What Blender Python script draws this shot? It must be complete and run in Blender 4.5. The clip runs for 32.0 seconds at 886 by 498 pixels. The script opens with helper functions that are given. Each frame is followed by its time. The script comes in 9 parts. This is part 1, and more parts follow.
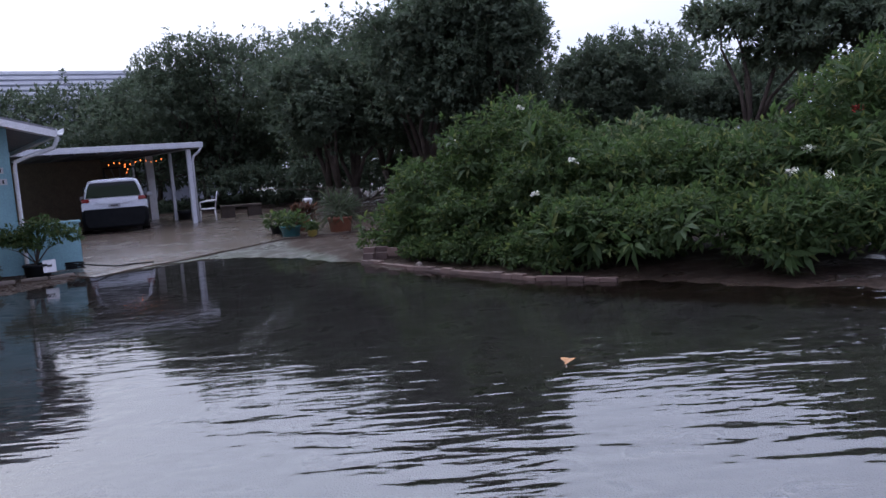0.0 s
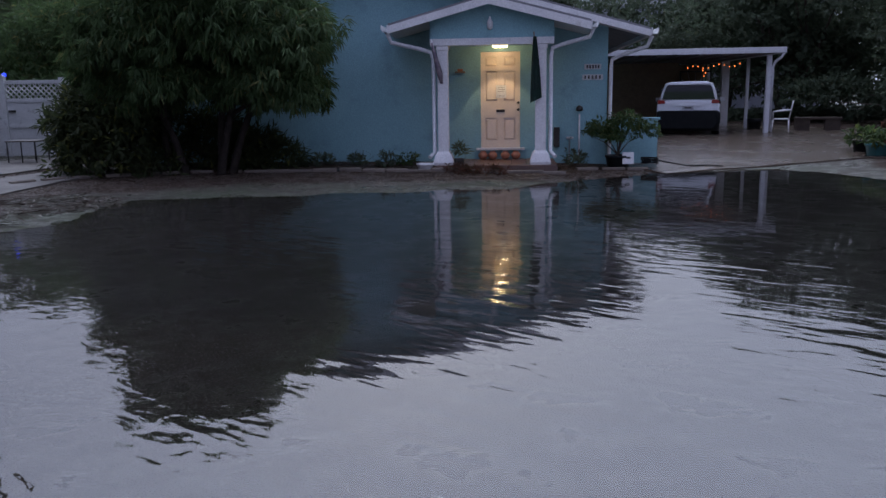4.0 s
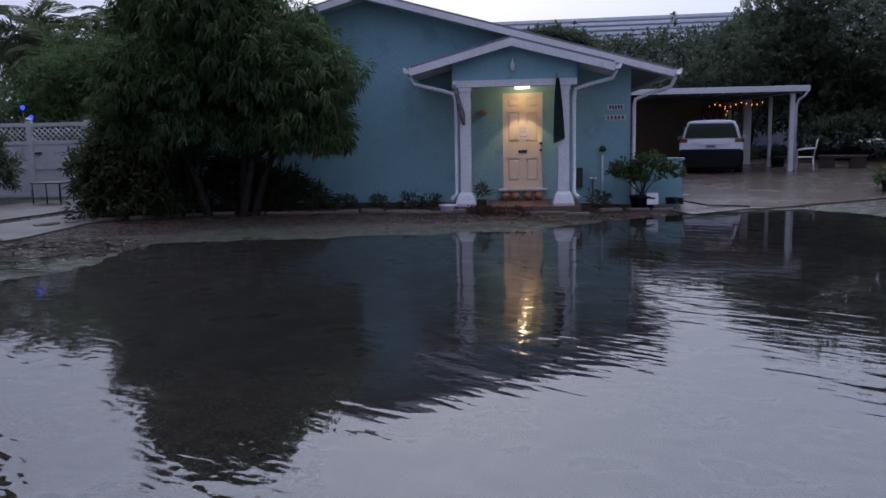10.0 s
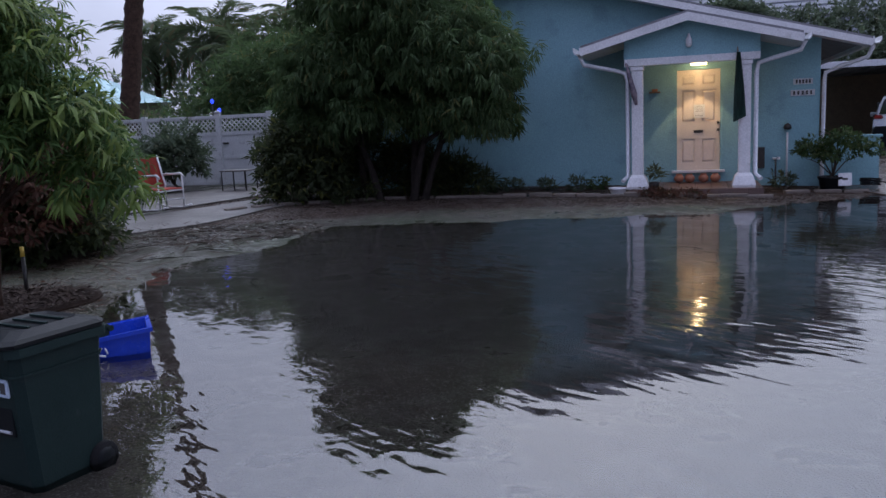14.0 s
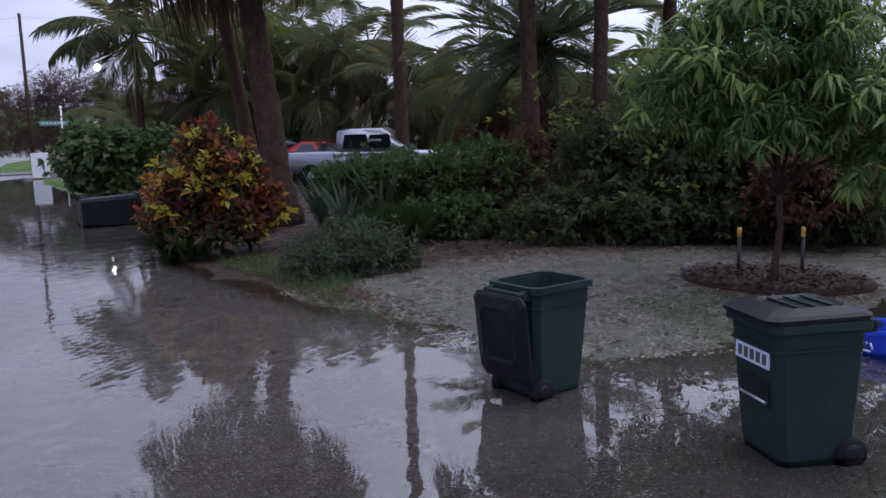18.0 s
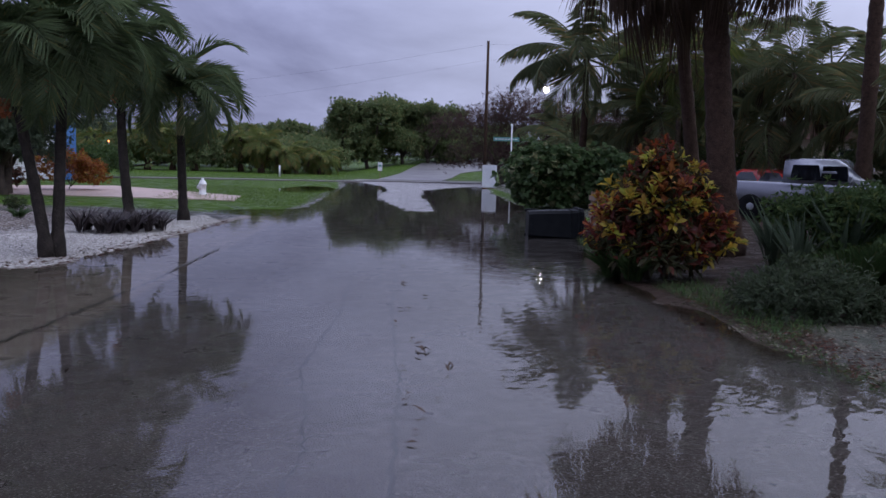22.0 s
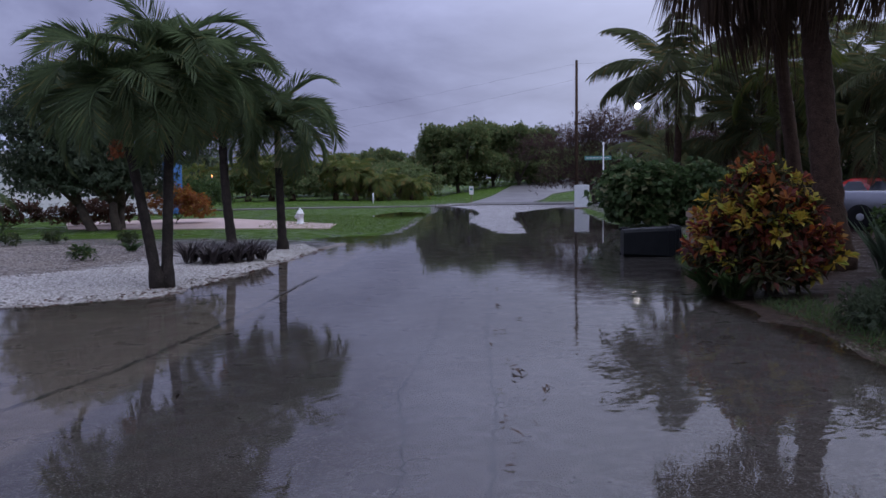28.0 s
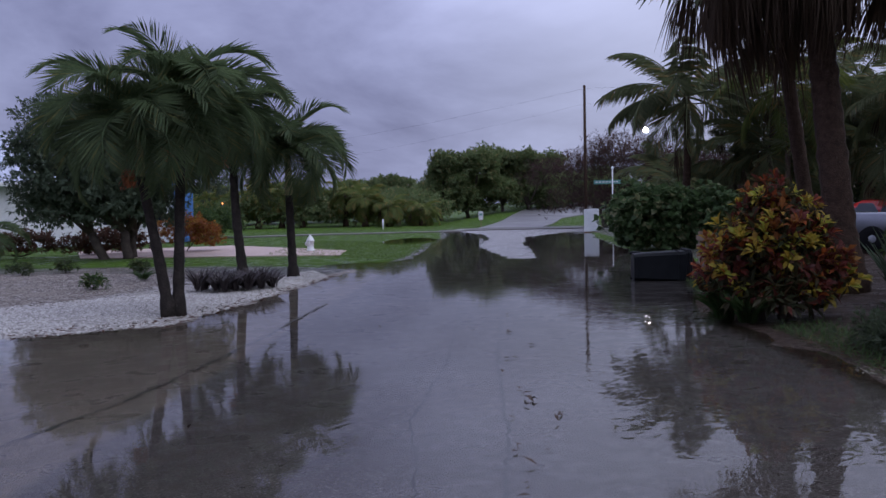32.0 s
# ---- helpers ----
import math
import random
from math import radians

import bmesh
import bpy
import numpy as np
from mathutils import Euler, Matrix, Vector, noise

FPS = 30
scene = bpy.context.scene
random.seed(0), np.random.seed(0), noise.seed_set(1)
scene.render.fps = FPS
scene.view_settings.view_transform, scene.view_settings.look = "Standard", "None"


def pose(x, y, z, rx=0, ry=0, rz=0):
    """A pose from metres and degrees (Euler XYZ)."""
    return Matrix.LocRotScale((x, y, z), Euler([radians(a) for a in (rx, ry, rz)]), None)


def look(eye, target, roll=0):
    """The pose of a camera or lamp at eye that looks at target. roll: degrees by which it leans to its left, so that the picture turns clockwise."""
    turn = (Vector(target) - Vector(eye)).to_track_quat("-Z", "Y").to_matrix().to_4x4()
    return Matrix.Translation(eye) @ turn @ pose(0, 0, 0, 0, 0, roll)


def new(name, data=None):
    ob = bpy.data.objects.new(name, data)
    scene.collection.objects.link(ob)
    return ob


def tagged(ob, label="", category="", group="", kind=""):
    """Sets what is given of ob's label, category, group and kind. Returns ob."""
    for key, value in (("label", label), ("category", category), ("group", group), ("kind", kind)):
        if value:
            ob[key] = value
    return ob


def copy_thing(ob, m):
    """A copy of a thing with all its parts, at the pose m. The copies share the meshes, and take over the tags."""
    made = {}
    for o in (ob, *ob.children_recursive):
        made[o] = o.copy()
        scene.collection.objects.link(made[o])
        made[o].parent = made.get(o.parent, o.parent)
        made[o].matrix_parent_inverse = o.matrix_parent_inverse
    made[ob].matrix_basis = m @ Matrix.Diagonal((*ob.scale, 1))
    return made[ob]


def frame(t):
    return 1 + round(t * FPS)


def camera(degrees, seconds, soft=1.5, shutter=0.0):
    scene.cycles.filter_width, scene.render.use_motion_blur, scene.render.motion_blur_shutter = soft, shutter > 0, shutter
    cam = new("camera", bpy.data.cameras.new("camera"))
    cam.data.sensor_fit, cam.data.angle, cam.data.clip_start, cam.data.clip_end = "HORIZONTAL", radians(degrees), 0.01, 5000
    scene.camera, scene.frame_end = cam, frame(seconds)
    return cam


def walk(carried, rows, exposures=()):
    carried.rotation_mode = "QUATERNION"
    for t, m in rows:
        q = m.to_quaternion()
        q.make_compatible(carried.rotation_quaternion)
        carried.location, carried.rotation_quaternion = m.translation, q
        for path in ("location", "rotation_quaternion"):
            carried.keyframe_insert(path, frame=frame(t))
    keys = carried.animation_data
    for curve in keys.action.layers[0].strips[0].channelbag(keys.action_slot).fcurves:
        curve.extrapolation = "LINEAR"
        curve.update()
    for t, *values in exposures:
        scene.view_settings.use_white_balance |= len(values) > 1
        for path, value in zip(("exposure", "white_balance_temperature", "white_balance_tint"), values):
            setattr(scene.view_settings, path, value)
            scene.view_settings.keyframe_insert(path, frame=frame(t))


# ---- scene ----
cam = camera(57.83, 32.0)
PATH = [
    (0.0, pose(0.429, 0.342, 1.671, 83.66, 4.12, -0.50)),
    (0.5, pose(0.430, 0.364, 1.657, 84.69, 3.80, 7.92)),
    (1.0, pose(0.417, 0.334, 1.639, 84.34, 3.29, 14.88)),
    (1.5, pose(0.352, 0.294, 1.608, 82.63, 3.46, 22.58)),
    (2.0, pose(0.283, 0.232, 1.585, 81.47, 2.54, 29.61)),
    (2.5, pose(0.227, 0.205, 1.566, 80.46, 1.81, 31.23)),
    (3.0, pose(0.186, 0.201, 1.549, 79.48, 1.72, 33.62)),
    (3.5, pose(0.150, 0.188, 1.539, 78.48, 0.76, 37.17)),
    (5.5, pose(-0.044, 0.283, 1.601, 81.25, 1.04, 39.05)),
    (6.0, pose(-0.073, 0.299, 1.611, 81.34, 1.26, 40.07)),
    (6.5, pose(-0.060, 0.292, 1.621, 81.00, 1.06, 39.83)),
    (7.0, pose(-0.045, 0.304, 1.630, 80.86, 0.94, 39.52)),
    (7.5, pose(-0.055, 0.294, 1.618, 81.04, 1.30, 39.43)),
    (8.0, pose(-0.043, 0.293, 1.616, 81.20, 1.43, 39.60)),
    (8.5, pose(-0.046, 0.283, 1.623, 81.34, 1.47, 39.51)),
    (9.0, pose(-0.043, 0.282, 1.623, 81.43, 1.38, 39.36)),
    (9.5, pose(-0.047, 0.280, 1.624, 81.59, 1.19, 39.25)),
    (10.0, pose(-0.057, 0.283, 1.630, 81.70, 1.15, 39.14)),
    (10.5, pose(-0.053, 0.270, 1.616, 81.89, 1.23, 39.10)),
    (11.0, pose(-0.054, 0.278, 1.619, 81.97, 1.16, 39.17)),
    (11.5, pose(-0.045, 0.278, 1.618, 81.90, 0.82, 39.23)),
    (12.0, pose(-0.050, 0.274, 1.606, 81.72, 1.01, 39.27)),
    (12.5, pose(-0.078, 0.252, 1.620, 81.42, 1.73, 42.30)),
    (13.0, pose(-0.151, 0.224, 1.607, 81.26, 2.23, 44.66)),
    (13.5, pose(-0.200, 0.190, 1.574, 81.03, 2.62, 46.16)),
    (15.5, pose(-0.246, 0.208, 1.591, 82.38, 1.30, 73.09)),
    (16.0, pose(-0.260, 0.198, 1.587, 82.76, 1.47, 80.57)),
    (16.5, pose(-0.253, 0.201, 1.599, 83.00, 1.65, 88.08)),
    (17.0, pose(-0.248, 0.218, 1.594, 83.46, 2.09, 93.91)),
    (17.5, pose(-0.246, 0.227, 1.592, 83.04, 2.00, 98.18)),
    (18.0, pose(-0.245, 0.207, 1.588, 81.97, 1.76, 102.82)),
    (18.5, pose(-0.229, 0.137, 1.588, 81.71, 1.81, 107.15)),
    (19.0, pose(-0.220, 0.058, 1.596, 82.42, 1.38, 109.96)),
    (19.5, pose(-0.194, -0.067, 1.587, 82.97, 0.89, 114.10)),
    (20.0, pose(-0.162, -0.162, 1.591, 83.37, -0.10, 118.30)),
    (20.5, pose(-0.170, -0.188, 1.590, 83.61, -0.86, 125.29)),
    (21.0, pose(-0.201, -0.189, 1.586, 83.55, -1.49, 130.80)),
    (21.5, pose(-0.192, -0.192, 1.598, 83.57, -1.62, 131.72)),
    (22.0, pose(-0.183, -0.193, 1.593, 83.66, -1.47, 132.31)),
    (22.5, pose(-0.187, -0.187, 1.595, 83.78, -1.31, 132.21)),
    (23.0, pose(-0.180, -0.191, 1.596, 84.11, -1.19, 132.95)),
    (23.5, pose(-0.174, -0.184, 1.599, 84.63, -0.74, 133.81)),
    (24.0, pose(-0.172, -0.201, 1.596, 85.07, -0.62, 134.69)),
    (24.5, pose(-0.163, -0.201, 1.597, 85.30, -0.30, 135.63)),
    (26.5, pose(-0.166, -0.190, 1.595, 85.45, 0.11, 136.14)),
    (27.0, pose(-0.174, -0.194, 1.593, 85.51, 0.37, 136.85)),
    (27.5, pose(-0.157, -0.184, 1.590, 85.22, 0.59, 137.90)),
    (28.0, pose(-0.170, -0.178, 1.596, 85.25, 0.75, 138.77)),
    (28.5, pose(-0.177, -0.194, 1.599, 85.96, 0.81, 139.43)),
    (29.0, pose(-0.169, -0.197, 1.603, 86.50, 1.02, 139.99)),
    (29.5, pose(-0.163, -0.195, 1.598, 86.57, 1.28, 140.66)),
    (30.0, pose(-0.162, -0.198, 1.604, 86.55, 1.57, 141.61)),
    (30.5, pose(-0.152, -0.177, 1.597, 86.58, 1.52, 141.99)),
    (31.0, pose(-0.157, -0.188, 1.602, 86.62, 1.26, 140.54)),
    (31.5, pose(-0.170, -0.188, 1.602, 86.78, 1.17, 139.77)),
    (32.0, pose(-0.164, -0.177, 1.611, 87.06, 1.31, 139.44)),
]
EXPO = [(0.0, 0.74, 6500, 10), (1.0, 0.62, 6500, 10), (2.0, 0.25, 6400, 10), (3.0, 0.10, 6350, 10), (12.0, 0.10, 6350, 10), (15.5, 0.52, 6500, 9),
        (17.0, 0.60, 6600, 11), (18.0, 0.78, 6570, 11), (19.0, 0.60, 6500, 11), (20.0, 0.40, 6420, 12), (24.0, 0.11, 6300, 12), (32.0, 0.05, 6300, 12)]
walk(cam, PATH, EXPO)

# ---- world and light: an overcast dusk sky, brighter towards the north ----
SUN_EL, SUN_YAW = 14.0, -40.0          # soft light from behind the clouds
world = bpy.data.worlds.new("dusk_sky")
scene.world = world
world.use_nodes = True
wn, wl = world.node_tree.nodes, world.node_tree.links
wn.clear()


def wnode(kind, **kw):
    n = wn.new(kind)
    for k, v in kw.items():
        n.inputs[k].default_value = v
    return n


tc = wn.new("ShaderNodeTexCoord")
sky = wn.new("ShaderNodeTexSky")
sky.sky_type, sky.sun_disc = "NISHITA", False
sky.sun_elevation, sky.sun_rotation = radians(SUN_EL), radians(SUN_YAW)
sky.air_density, sky.dust_density, sky.ozone_density = 1.0, 3.0, 3.0
sep = wn.new("ShaderNodeSeparateXYZ")
wl.new(tc.outputs["Generated"], sep.inputs[0])
# cloud deck: the way divided by its height gives a flat layer seen in perspective
zc = wn.new("ShaderNodeMath"); zc.operation = "MAXIMUM"; zc.inputs[1].default_value = 0.0
wl.new(sep.outputs["Z"], zc.inputs[0])
za = wn.new("ShaderNodeMath"); za.operation = "ADD"; za.inputs[1].default_value = 0.34
wl.new(zc.outputs[0], za.inputs[0])
dv = wn.new("ShaderNodeVectorMath"); dv.operation = "DIVIDE"
cmb = wn.new("ShaderNodeCombineXYZ")
for s in ("X", "Y", "Z"):
    wl.new(za.outputs[0], cmb.inputs[s])
wl.new(tc.outputs["Generated"], dv.inputs[0]); wl.new(cmb.outputs[0], dv.inputs[1])
cl = wnode("ShaderNodeTexNoise", Scale=1.45, Detail=7.0, Roughness=0.55, Distortion=0.25)
wl.new(dv.outputs[0], cl.inputs["Vector"])
ramp = wn.new("ShaderNodeValToRGB")
ramp.color_ramp.elements[0].position, ramp.color_ramp.elements[0].color = 0.34, (0.280, 0.294, 0.50, 1)
ramp.color_ramp.elements[1].position, ramp.color_ramp.elements[1].color = 0.70, (0.67, 0.715, 1.10, 1)
wl.new(cl.outputs["Fac"], ramp.inputs[0])
# glow of the low sun behind the clouds
glow = wn.new("ShaderNodeVectorMath"); glow.operation = "DOT_PRODUCT"
glow.inputs[1].default_value = (-math.sin(radians(20)) * 0.75, math.cos(radians(20)) * 0.75, 0.66)
wl.new(tc.outputs["Generated"], glow.inputs[0])
gm = wn.new("ShaderNodeMapRange")
gm.inputs["From Min"].default_value, gm.inputs["From Max"].default_value = 0.14, 0.95
gm.inputs["To Min"].default_value, gm.inputs["To Max"].default_value = 0.0, 1.0
wl.new(glow.outputs["Value"], gm.inputs["Value"])
gmix = wn.new("ShaderNodeMix"); gmix.data_type = "RGBA"
wl.new(gm.outputs[0], gmix.inputs["Factor"])
wl.new(ramp.outputs[0], gmix.inputs["A"])
gmix.inputs["B"].default_value = (1.13, 1.23, 1.60, 1)
west = wn.new("ShaderNodeVectorMath"); west.operation = "DOT_PRODUCT"
west.inputs[1].default_value = (-math.sin(radians(108)) * 0.99, math.cos(radians(108)) * 0.99, 0.14)
wl.new(tc.outputs["Generated"], west.inputs[0])
wm = wn.new("ShaderNodeMapRange"); wm.interpolation_type = "SMOOTHSTEP"
wm.inputs["From Min"].default_value, wm.inputs["From Max"].default_value = 0.80, 1.0
wm.inputs["To Min"].default_value, wm.inputs["To Max"].default_value = 0.0, 0.38
wl.new(west.outputs["Value"], wm.inputs["Value"])
wmix = wn.new("ShaderNodeMix"); wmix.data_type = "RGBA"
wl.new(wm.outputs[0], wmix.inputs["Factor"])
wl.new(gmix.outputs["Result"], wmix.inputs["A"])
wmix.inputs["B"].default_value = (1.30, 1.38, 1.74, 1)
sk = wn.new("ShaderNodeMix"); sk.data_type = "RGBA"; sk.blend_type = "ADD"
sk.inputs["Factor"].default_value = 0.01
wl.new(wmix.outputs["Result"], sk.inputs["A"]); wl.new(sky.outputs[0], sk.inputs["B"])
bg = wnode("ShaderNodeBackground", Strength=0.62)
wo = wn.new("ShaderNodeOutputWorld")
# an overcast sky grows brighter towards the zenith
zb = wn.new("ShaderNodeMath"); zb.operation = "MULTIPLY_ADD"; zb.inputs[1].default_value, zb.inputs[2].default_value = 1.95, 0.69
wl.new(zc.outputs[0], zb.inputs[0])
zm = wn.new("ShaderNodeVectorMath"); zm.operation = "SCALE"
wl.new(sk.outputs["Result"], zm.inputs[0]); wl.new(zb.outputs[0], zm.inputs["Scale"])
wl.new(zm.outputs[0], bg.inputs[0]); wl.new(bg.outputs[0], wo.inputs[0])

sun = new("sun", bpy.data.lights.new("sun", "SUN"))
sun.data.energy, sun.data.angle, sun.data.color = 0.35, radians(40), (0.92, 0.95, 1.0)
sun.matrix_world = look((0, 0, 0), (math.sin(radians(40)) * 0.6, -math.cos(radians(40)) * 0.6, -0.8))


# ---- materials ----
def mat(name, c1, c2=None, scale=3.0, rough=0.6, bump=0.2, fine=60.0, metal=0.0, island=0.0, piece=0.0,
        c3=None, stain=0.35, rvar=0.15, translucent=0.0, coat=0.0):
    """A surface with two scales of variation: broad stains and fine grain, both in metres."""
    m = bpy.data.materials.new(name)
    m.use_nodes = True
    nt = m.node_tree
    n, l = nt.nodes, nt.links
    b = n["Principled BSDF"]
    c2 = c2 or tuple(v * 0.72 for v in c1)
    geo = n.new("ShaderNodeNewGeometry")
    big = n.new("ShaderNodeTexNoise")
    big.inputs["Scale"].default_value, big.inputs["Detail"].default_value, big.inputs["Roughness"].default_value = scale, 5.0, 0.6
    l.new(geo.outputs["Position"], big.inputs["Vector"])
    small = n.new("ShaderNodeTexNoise")
    small.inputs["Scale"].default_value, small.inputs["Detail"].default_value = fine, 3.0
    l.new(geo.outputs["Position"], small.inputs["Vector"])
    mr = n.new("ShaderNodeMapRange")
    mr.inputs["From Min"].default_value, mr.inputs["From Max"].default_value = 0.3, 0.7
    l.new(big.outputs["Fac"], mr.inputs["Value"])
    mix = n.new("ShaderNodeMix"); mix.data_type = "RGBA"
    mix.inputs["A"].default_value, mix.inputs["B"].default_value = (*c1, 1), (*c2, 1)
    if island or piece:
        src = geo.outputs["Random Per Island"]
        if piece:
            oi = n.new("ShaderNodeObjectInfo")
            src = oi.outputs["Random"]
        ad = n.new("ShaderNodeMath"); ad.operation = "MULTIPLY_ADD"
        ad.inputs[1].default_value = island or piece
        sb = n.new("ShaderNodeMath"); sb.operation = "MULTIPLY"; sb.inputs[1].default_value = 1.0 - (island or piece)
        l.new(mr.outputs[0], sb.inputs[0]); l.new(src, ad.inputs[0]); l.new(sb.outputs[0], ad.inputs[2])
        l.new(ad.outputs[0], mix.inputs["Factor"])
        fac = ad.outputs[0]
    else:
        l.new(mr.outputs[0], mix.inputs["Factor"])
    col = mix.outputs["Result"]
    if c3:
        # a third colour for a few of the pieces or stains
        st = n.new("ShaderNodeMapRange")
        st.inputs["From Min"].default_value, st.inputs["From Max"].default_value = 1.0 - stain, 1.0 - stain * 0.7
        if island:
            wnz = n.new("ShaderNodeTexWhiteNoise"); wnz.noise_dimensions = "1D"
            l.new(geo.outputs["Random Per Island"], wnz.inputs["W"]); l.new(wnz.outputs["Value"], st.inputs["Value"])
        else:
            n3 = n.new("ShaderNodeTexNoise"); n3.inputs["Scale"].default_value, n3.inputs["Detail"].default_value = scale * 2.7, 6.0
            l.new(geo.outputs["Position"], n3.inputs["Vector"]); l.new(n3.outputs["Fac"], st.inputs["Value"])
        m3 = n.new("ShaderNodeMix"); m3.data_type = "RGBA"
        l.new(st.outputs[0], m3.inputs["Factor"]); l.new(col, m3.inputs["A"]); m3.inputs["B"].default_value = (*c3, 1)
        col = m3.outputs["Result"]
    gr = n.new("ShaderNodeMix"); gr.data_type = "RGBA"; gr.blend_type = "MULTIPLY"
    gr.inputs["Factor"].default_value = 0.35
    gv = n.new("ShaderNodeMapRange")
    gv.inputs["From Min"].default_value, gv.inputs["From Max"].default_value = 0.3, 0.7
    gv.inputs["To Min"].default_value, gv.inputs["To Max"].default_value = 0.55, 1.35
    l.new(small.outputs["Fac"], gv.inputs["Value"])
    l.new(col, gr.inputs["A"]); l.new(gv.outputs[0], gr.inputs["B"])
    l.new(gr.outputs["Result"], b.inputs["Base Color"])
    rr = n.new("ShaderNodeMapRange")
    rr.inputs["To Min"].default_value, rr.inputs["To Max"].default_value = max(0.02, rough - rvar), min(1.0, rough + rvar)
    l.new(big.outputs["Fac"], rr.inputs["Value"]); l.new(rr.outputs[0], b.inputs["Roughness"])
    b.inputs["Metallic"].default_value = metal
    b.inputs["Coat Weight"].default_value = coat
    if bump:
        bp = n.new("ShaderNodeBump"); bp.inputs["Strength"].default_value = bump; bp.inputs["Distance"].default_value = 0.02
        l.new(small.outputs["Fac"], bp.inputs["Height"]); l.new(bp.outputs[0], b.inputs["Normal"])
    if translucent:
        tr = n.new("ShaderNodeBsdfTranslucent"); l.new(gr.outputs["Result"], tr.inputs[0])
        ms = n.new("ShaderNodeMixShader"); ms.inputs[0].default_value = translucent
        l.new(b.outputs[0], ms.inputs[1]); l.new(tr.outputs[0], ms.inputs[2])
        l.new(ms.outputs[0], n["Material Output"].inputs[0])
    return m


def glass_mat(name, tint, rough=0.03):
    m = bpy.data.materials.new(name); m.use_nodes = True
    b = m.node_tree.nodes["Principled BSDF"]
    b.inputs["Base Color"].default_value = (*tint, 1)
    b.inputs["Roughness"].default_value = rough
    b.inputs["Coat Weight"].default_value = 0.6
    return m


def lamp_mat(name, colour, power):
    m = bpy.data.materials.new(name); m.use_nodes = True
    b = m.node_tree.nodes["Principled BSDF"]
    b.inputs["Base Color"].default_value = (*colour, 1)
    b.inputs["Emission Color"].default_value = (*colour, 1)
    b.inputs["Emission Strength"].default_value = power
    return m


def leaf(name, c1, c2, c3=None, stain=0.08, rough=0.42, thin=0.56):
    # Besides warming, the added offset puts lens veil into the darkest leaf colours.
    warm = lambda c: c and (c[0] * 1.10 + 0.006, c[1] + 0.007, c[2] * 0.86 + 0.007)
    m = mat(name, warm(c1), warm(c2), scale=1.2, rough=rough + 0.1, bump=0.0, fine=25, island=0.7, c3=warm(c3), stain=stain, translucent=thin)
    m.node_tree.nodes["Principled BSDF"].inputs["Specular IOR Level"].default_value = 0.2
    return m


STUCCO = mat("blue_stucco", (0.215, 0.385, 0.415), (0.188, 0.345, 0.376), 0.8, 0.85, 0.4, 45, c3=(0.168, 0.305, 0.335), stain=0.42)
WHITE = mat("white_paint", (0.64, 0.63, 0.62), (0.54, 0.54, 0.54), 2.0, 0.45, 0.1, 40, c3=(0.42, 0.42, 0.40), stain=0.38)
WHITE_METAL = mat("white_aluminium", (0.62, 0.63, 0.64), (0.50, 0.51, 0.53), 1.4, 0.35, 0.05, 30)
DOOR_PAINT = mat("cream_door_paint", (0.66, 0.56, 0.47), (0.60, 0.50, 0.42), 3.0, 0.4, 0.08, 70)
SHINGLE = mat("grey_shingle", (0.20, 0.20, 0.21), (0.13, 0.13, 0.14), 2.0, 0.85, 0.5, 50, piece=0.5)
RED_TILE = mat("terracotta_tile", (0.12, 0.058, 0.040), (0.075, 0.038, 0.028), 4.0, 0.35, 0.2, 40, piece=0.5)
TERRA = mat("terracotta_pot", (0.34, 0.14, 0.075), (0.26, 0.10, 0.06), 8.0, 0.6, 0.2, 80)
DARK_METAL = mat("dark_metal", (0.03, 0.03, 0.03), (0.05, 0.045, 0.04), 6.0, 0.45, 0.1, 60, metal=0.6)
# Tree shade over the fence is put into this greyer base; blotches are grime.
VINYL = mat("shaded_weathered_vinyl", (0.50, 0.51, 0.50), (0.41, 0.42, 0.41), 1.6, 0.5, 0.1, 40, c3=(0.26, 0.26, 0.25), stain=0.40)
STEEL = mat("galvanised_steel", (0.42, 0.43, 0.45), (0.30, 0.31, 0.33), 5.0, 0.4, 0.05, 60, metal=0.8)
SOIL = mat("dark_mulch", (0.036, 0.022, 0.015), (0.062, 0.038, 0.026), 4.0, 0.85, 0.8, 38, island=0.6)
MULCH_WET = mat("wet_mulch", (0.018, 0.010, 0.007), (0.030, 0.017, 0.011), 9.0, 0.85, 1.0, 45)
MULCH_WET.node_tree.nodes["Principled BSDF"].inputs["Specular IOR Level"].default_value = 0.12
CONCRETE = mat("wet_concrete", (0.105, 0.080, 0.060), (0.060, 0.046, 0.035), 0.9, 0.24, 0.25, 45, rvar=0.22, c3=(0.125, 0.10, 0.08), stain=0.40)
CONCRETE.node_tree.nodes["Principled BSDF"].inputs["Specular IOR Level"].default_value = 0.33
CONC_PALE = mat("pale_concrete", (0.110, 0.098, 0.086), (0.072, 0.064, 0.057), 1.5, 0.55, 0.3, 40, c3=(0.095, 0.082, 0.07), stain=0.38)
CURB = mat("limestone_edging", (0.17, 0.14, 0.115), (0.09, 0.075, 0.062), 4.0, 0.8, 0.6, 30, piece=0.4)
BRICK = mat("old_brick", (0.125, 0.075, 0.058), (0.075, 0.05, 0.042), 6.0, 0.8, 0.5, 60, piece=0.6)
BARK = mat("grey_bark", (0.095, 0.075, 0.06), (0.05, 0.04, 0.033), 5.0, 0.9, 0.9, 30)
PALM_BARK = mat("palm_trunk", (0.064, 0.038, 0.026), (0.026, 0.016, 0.011), 9.0, 0.95, 1.0, 34, c3=(0.09, 0.065, 0.05), stain=0.36)
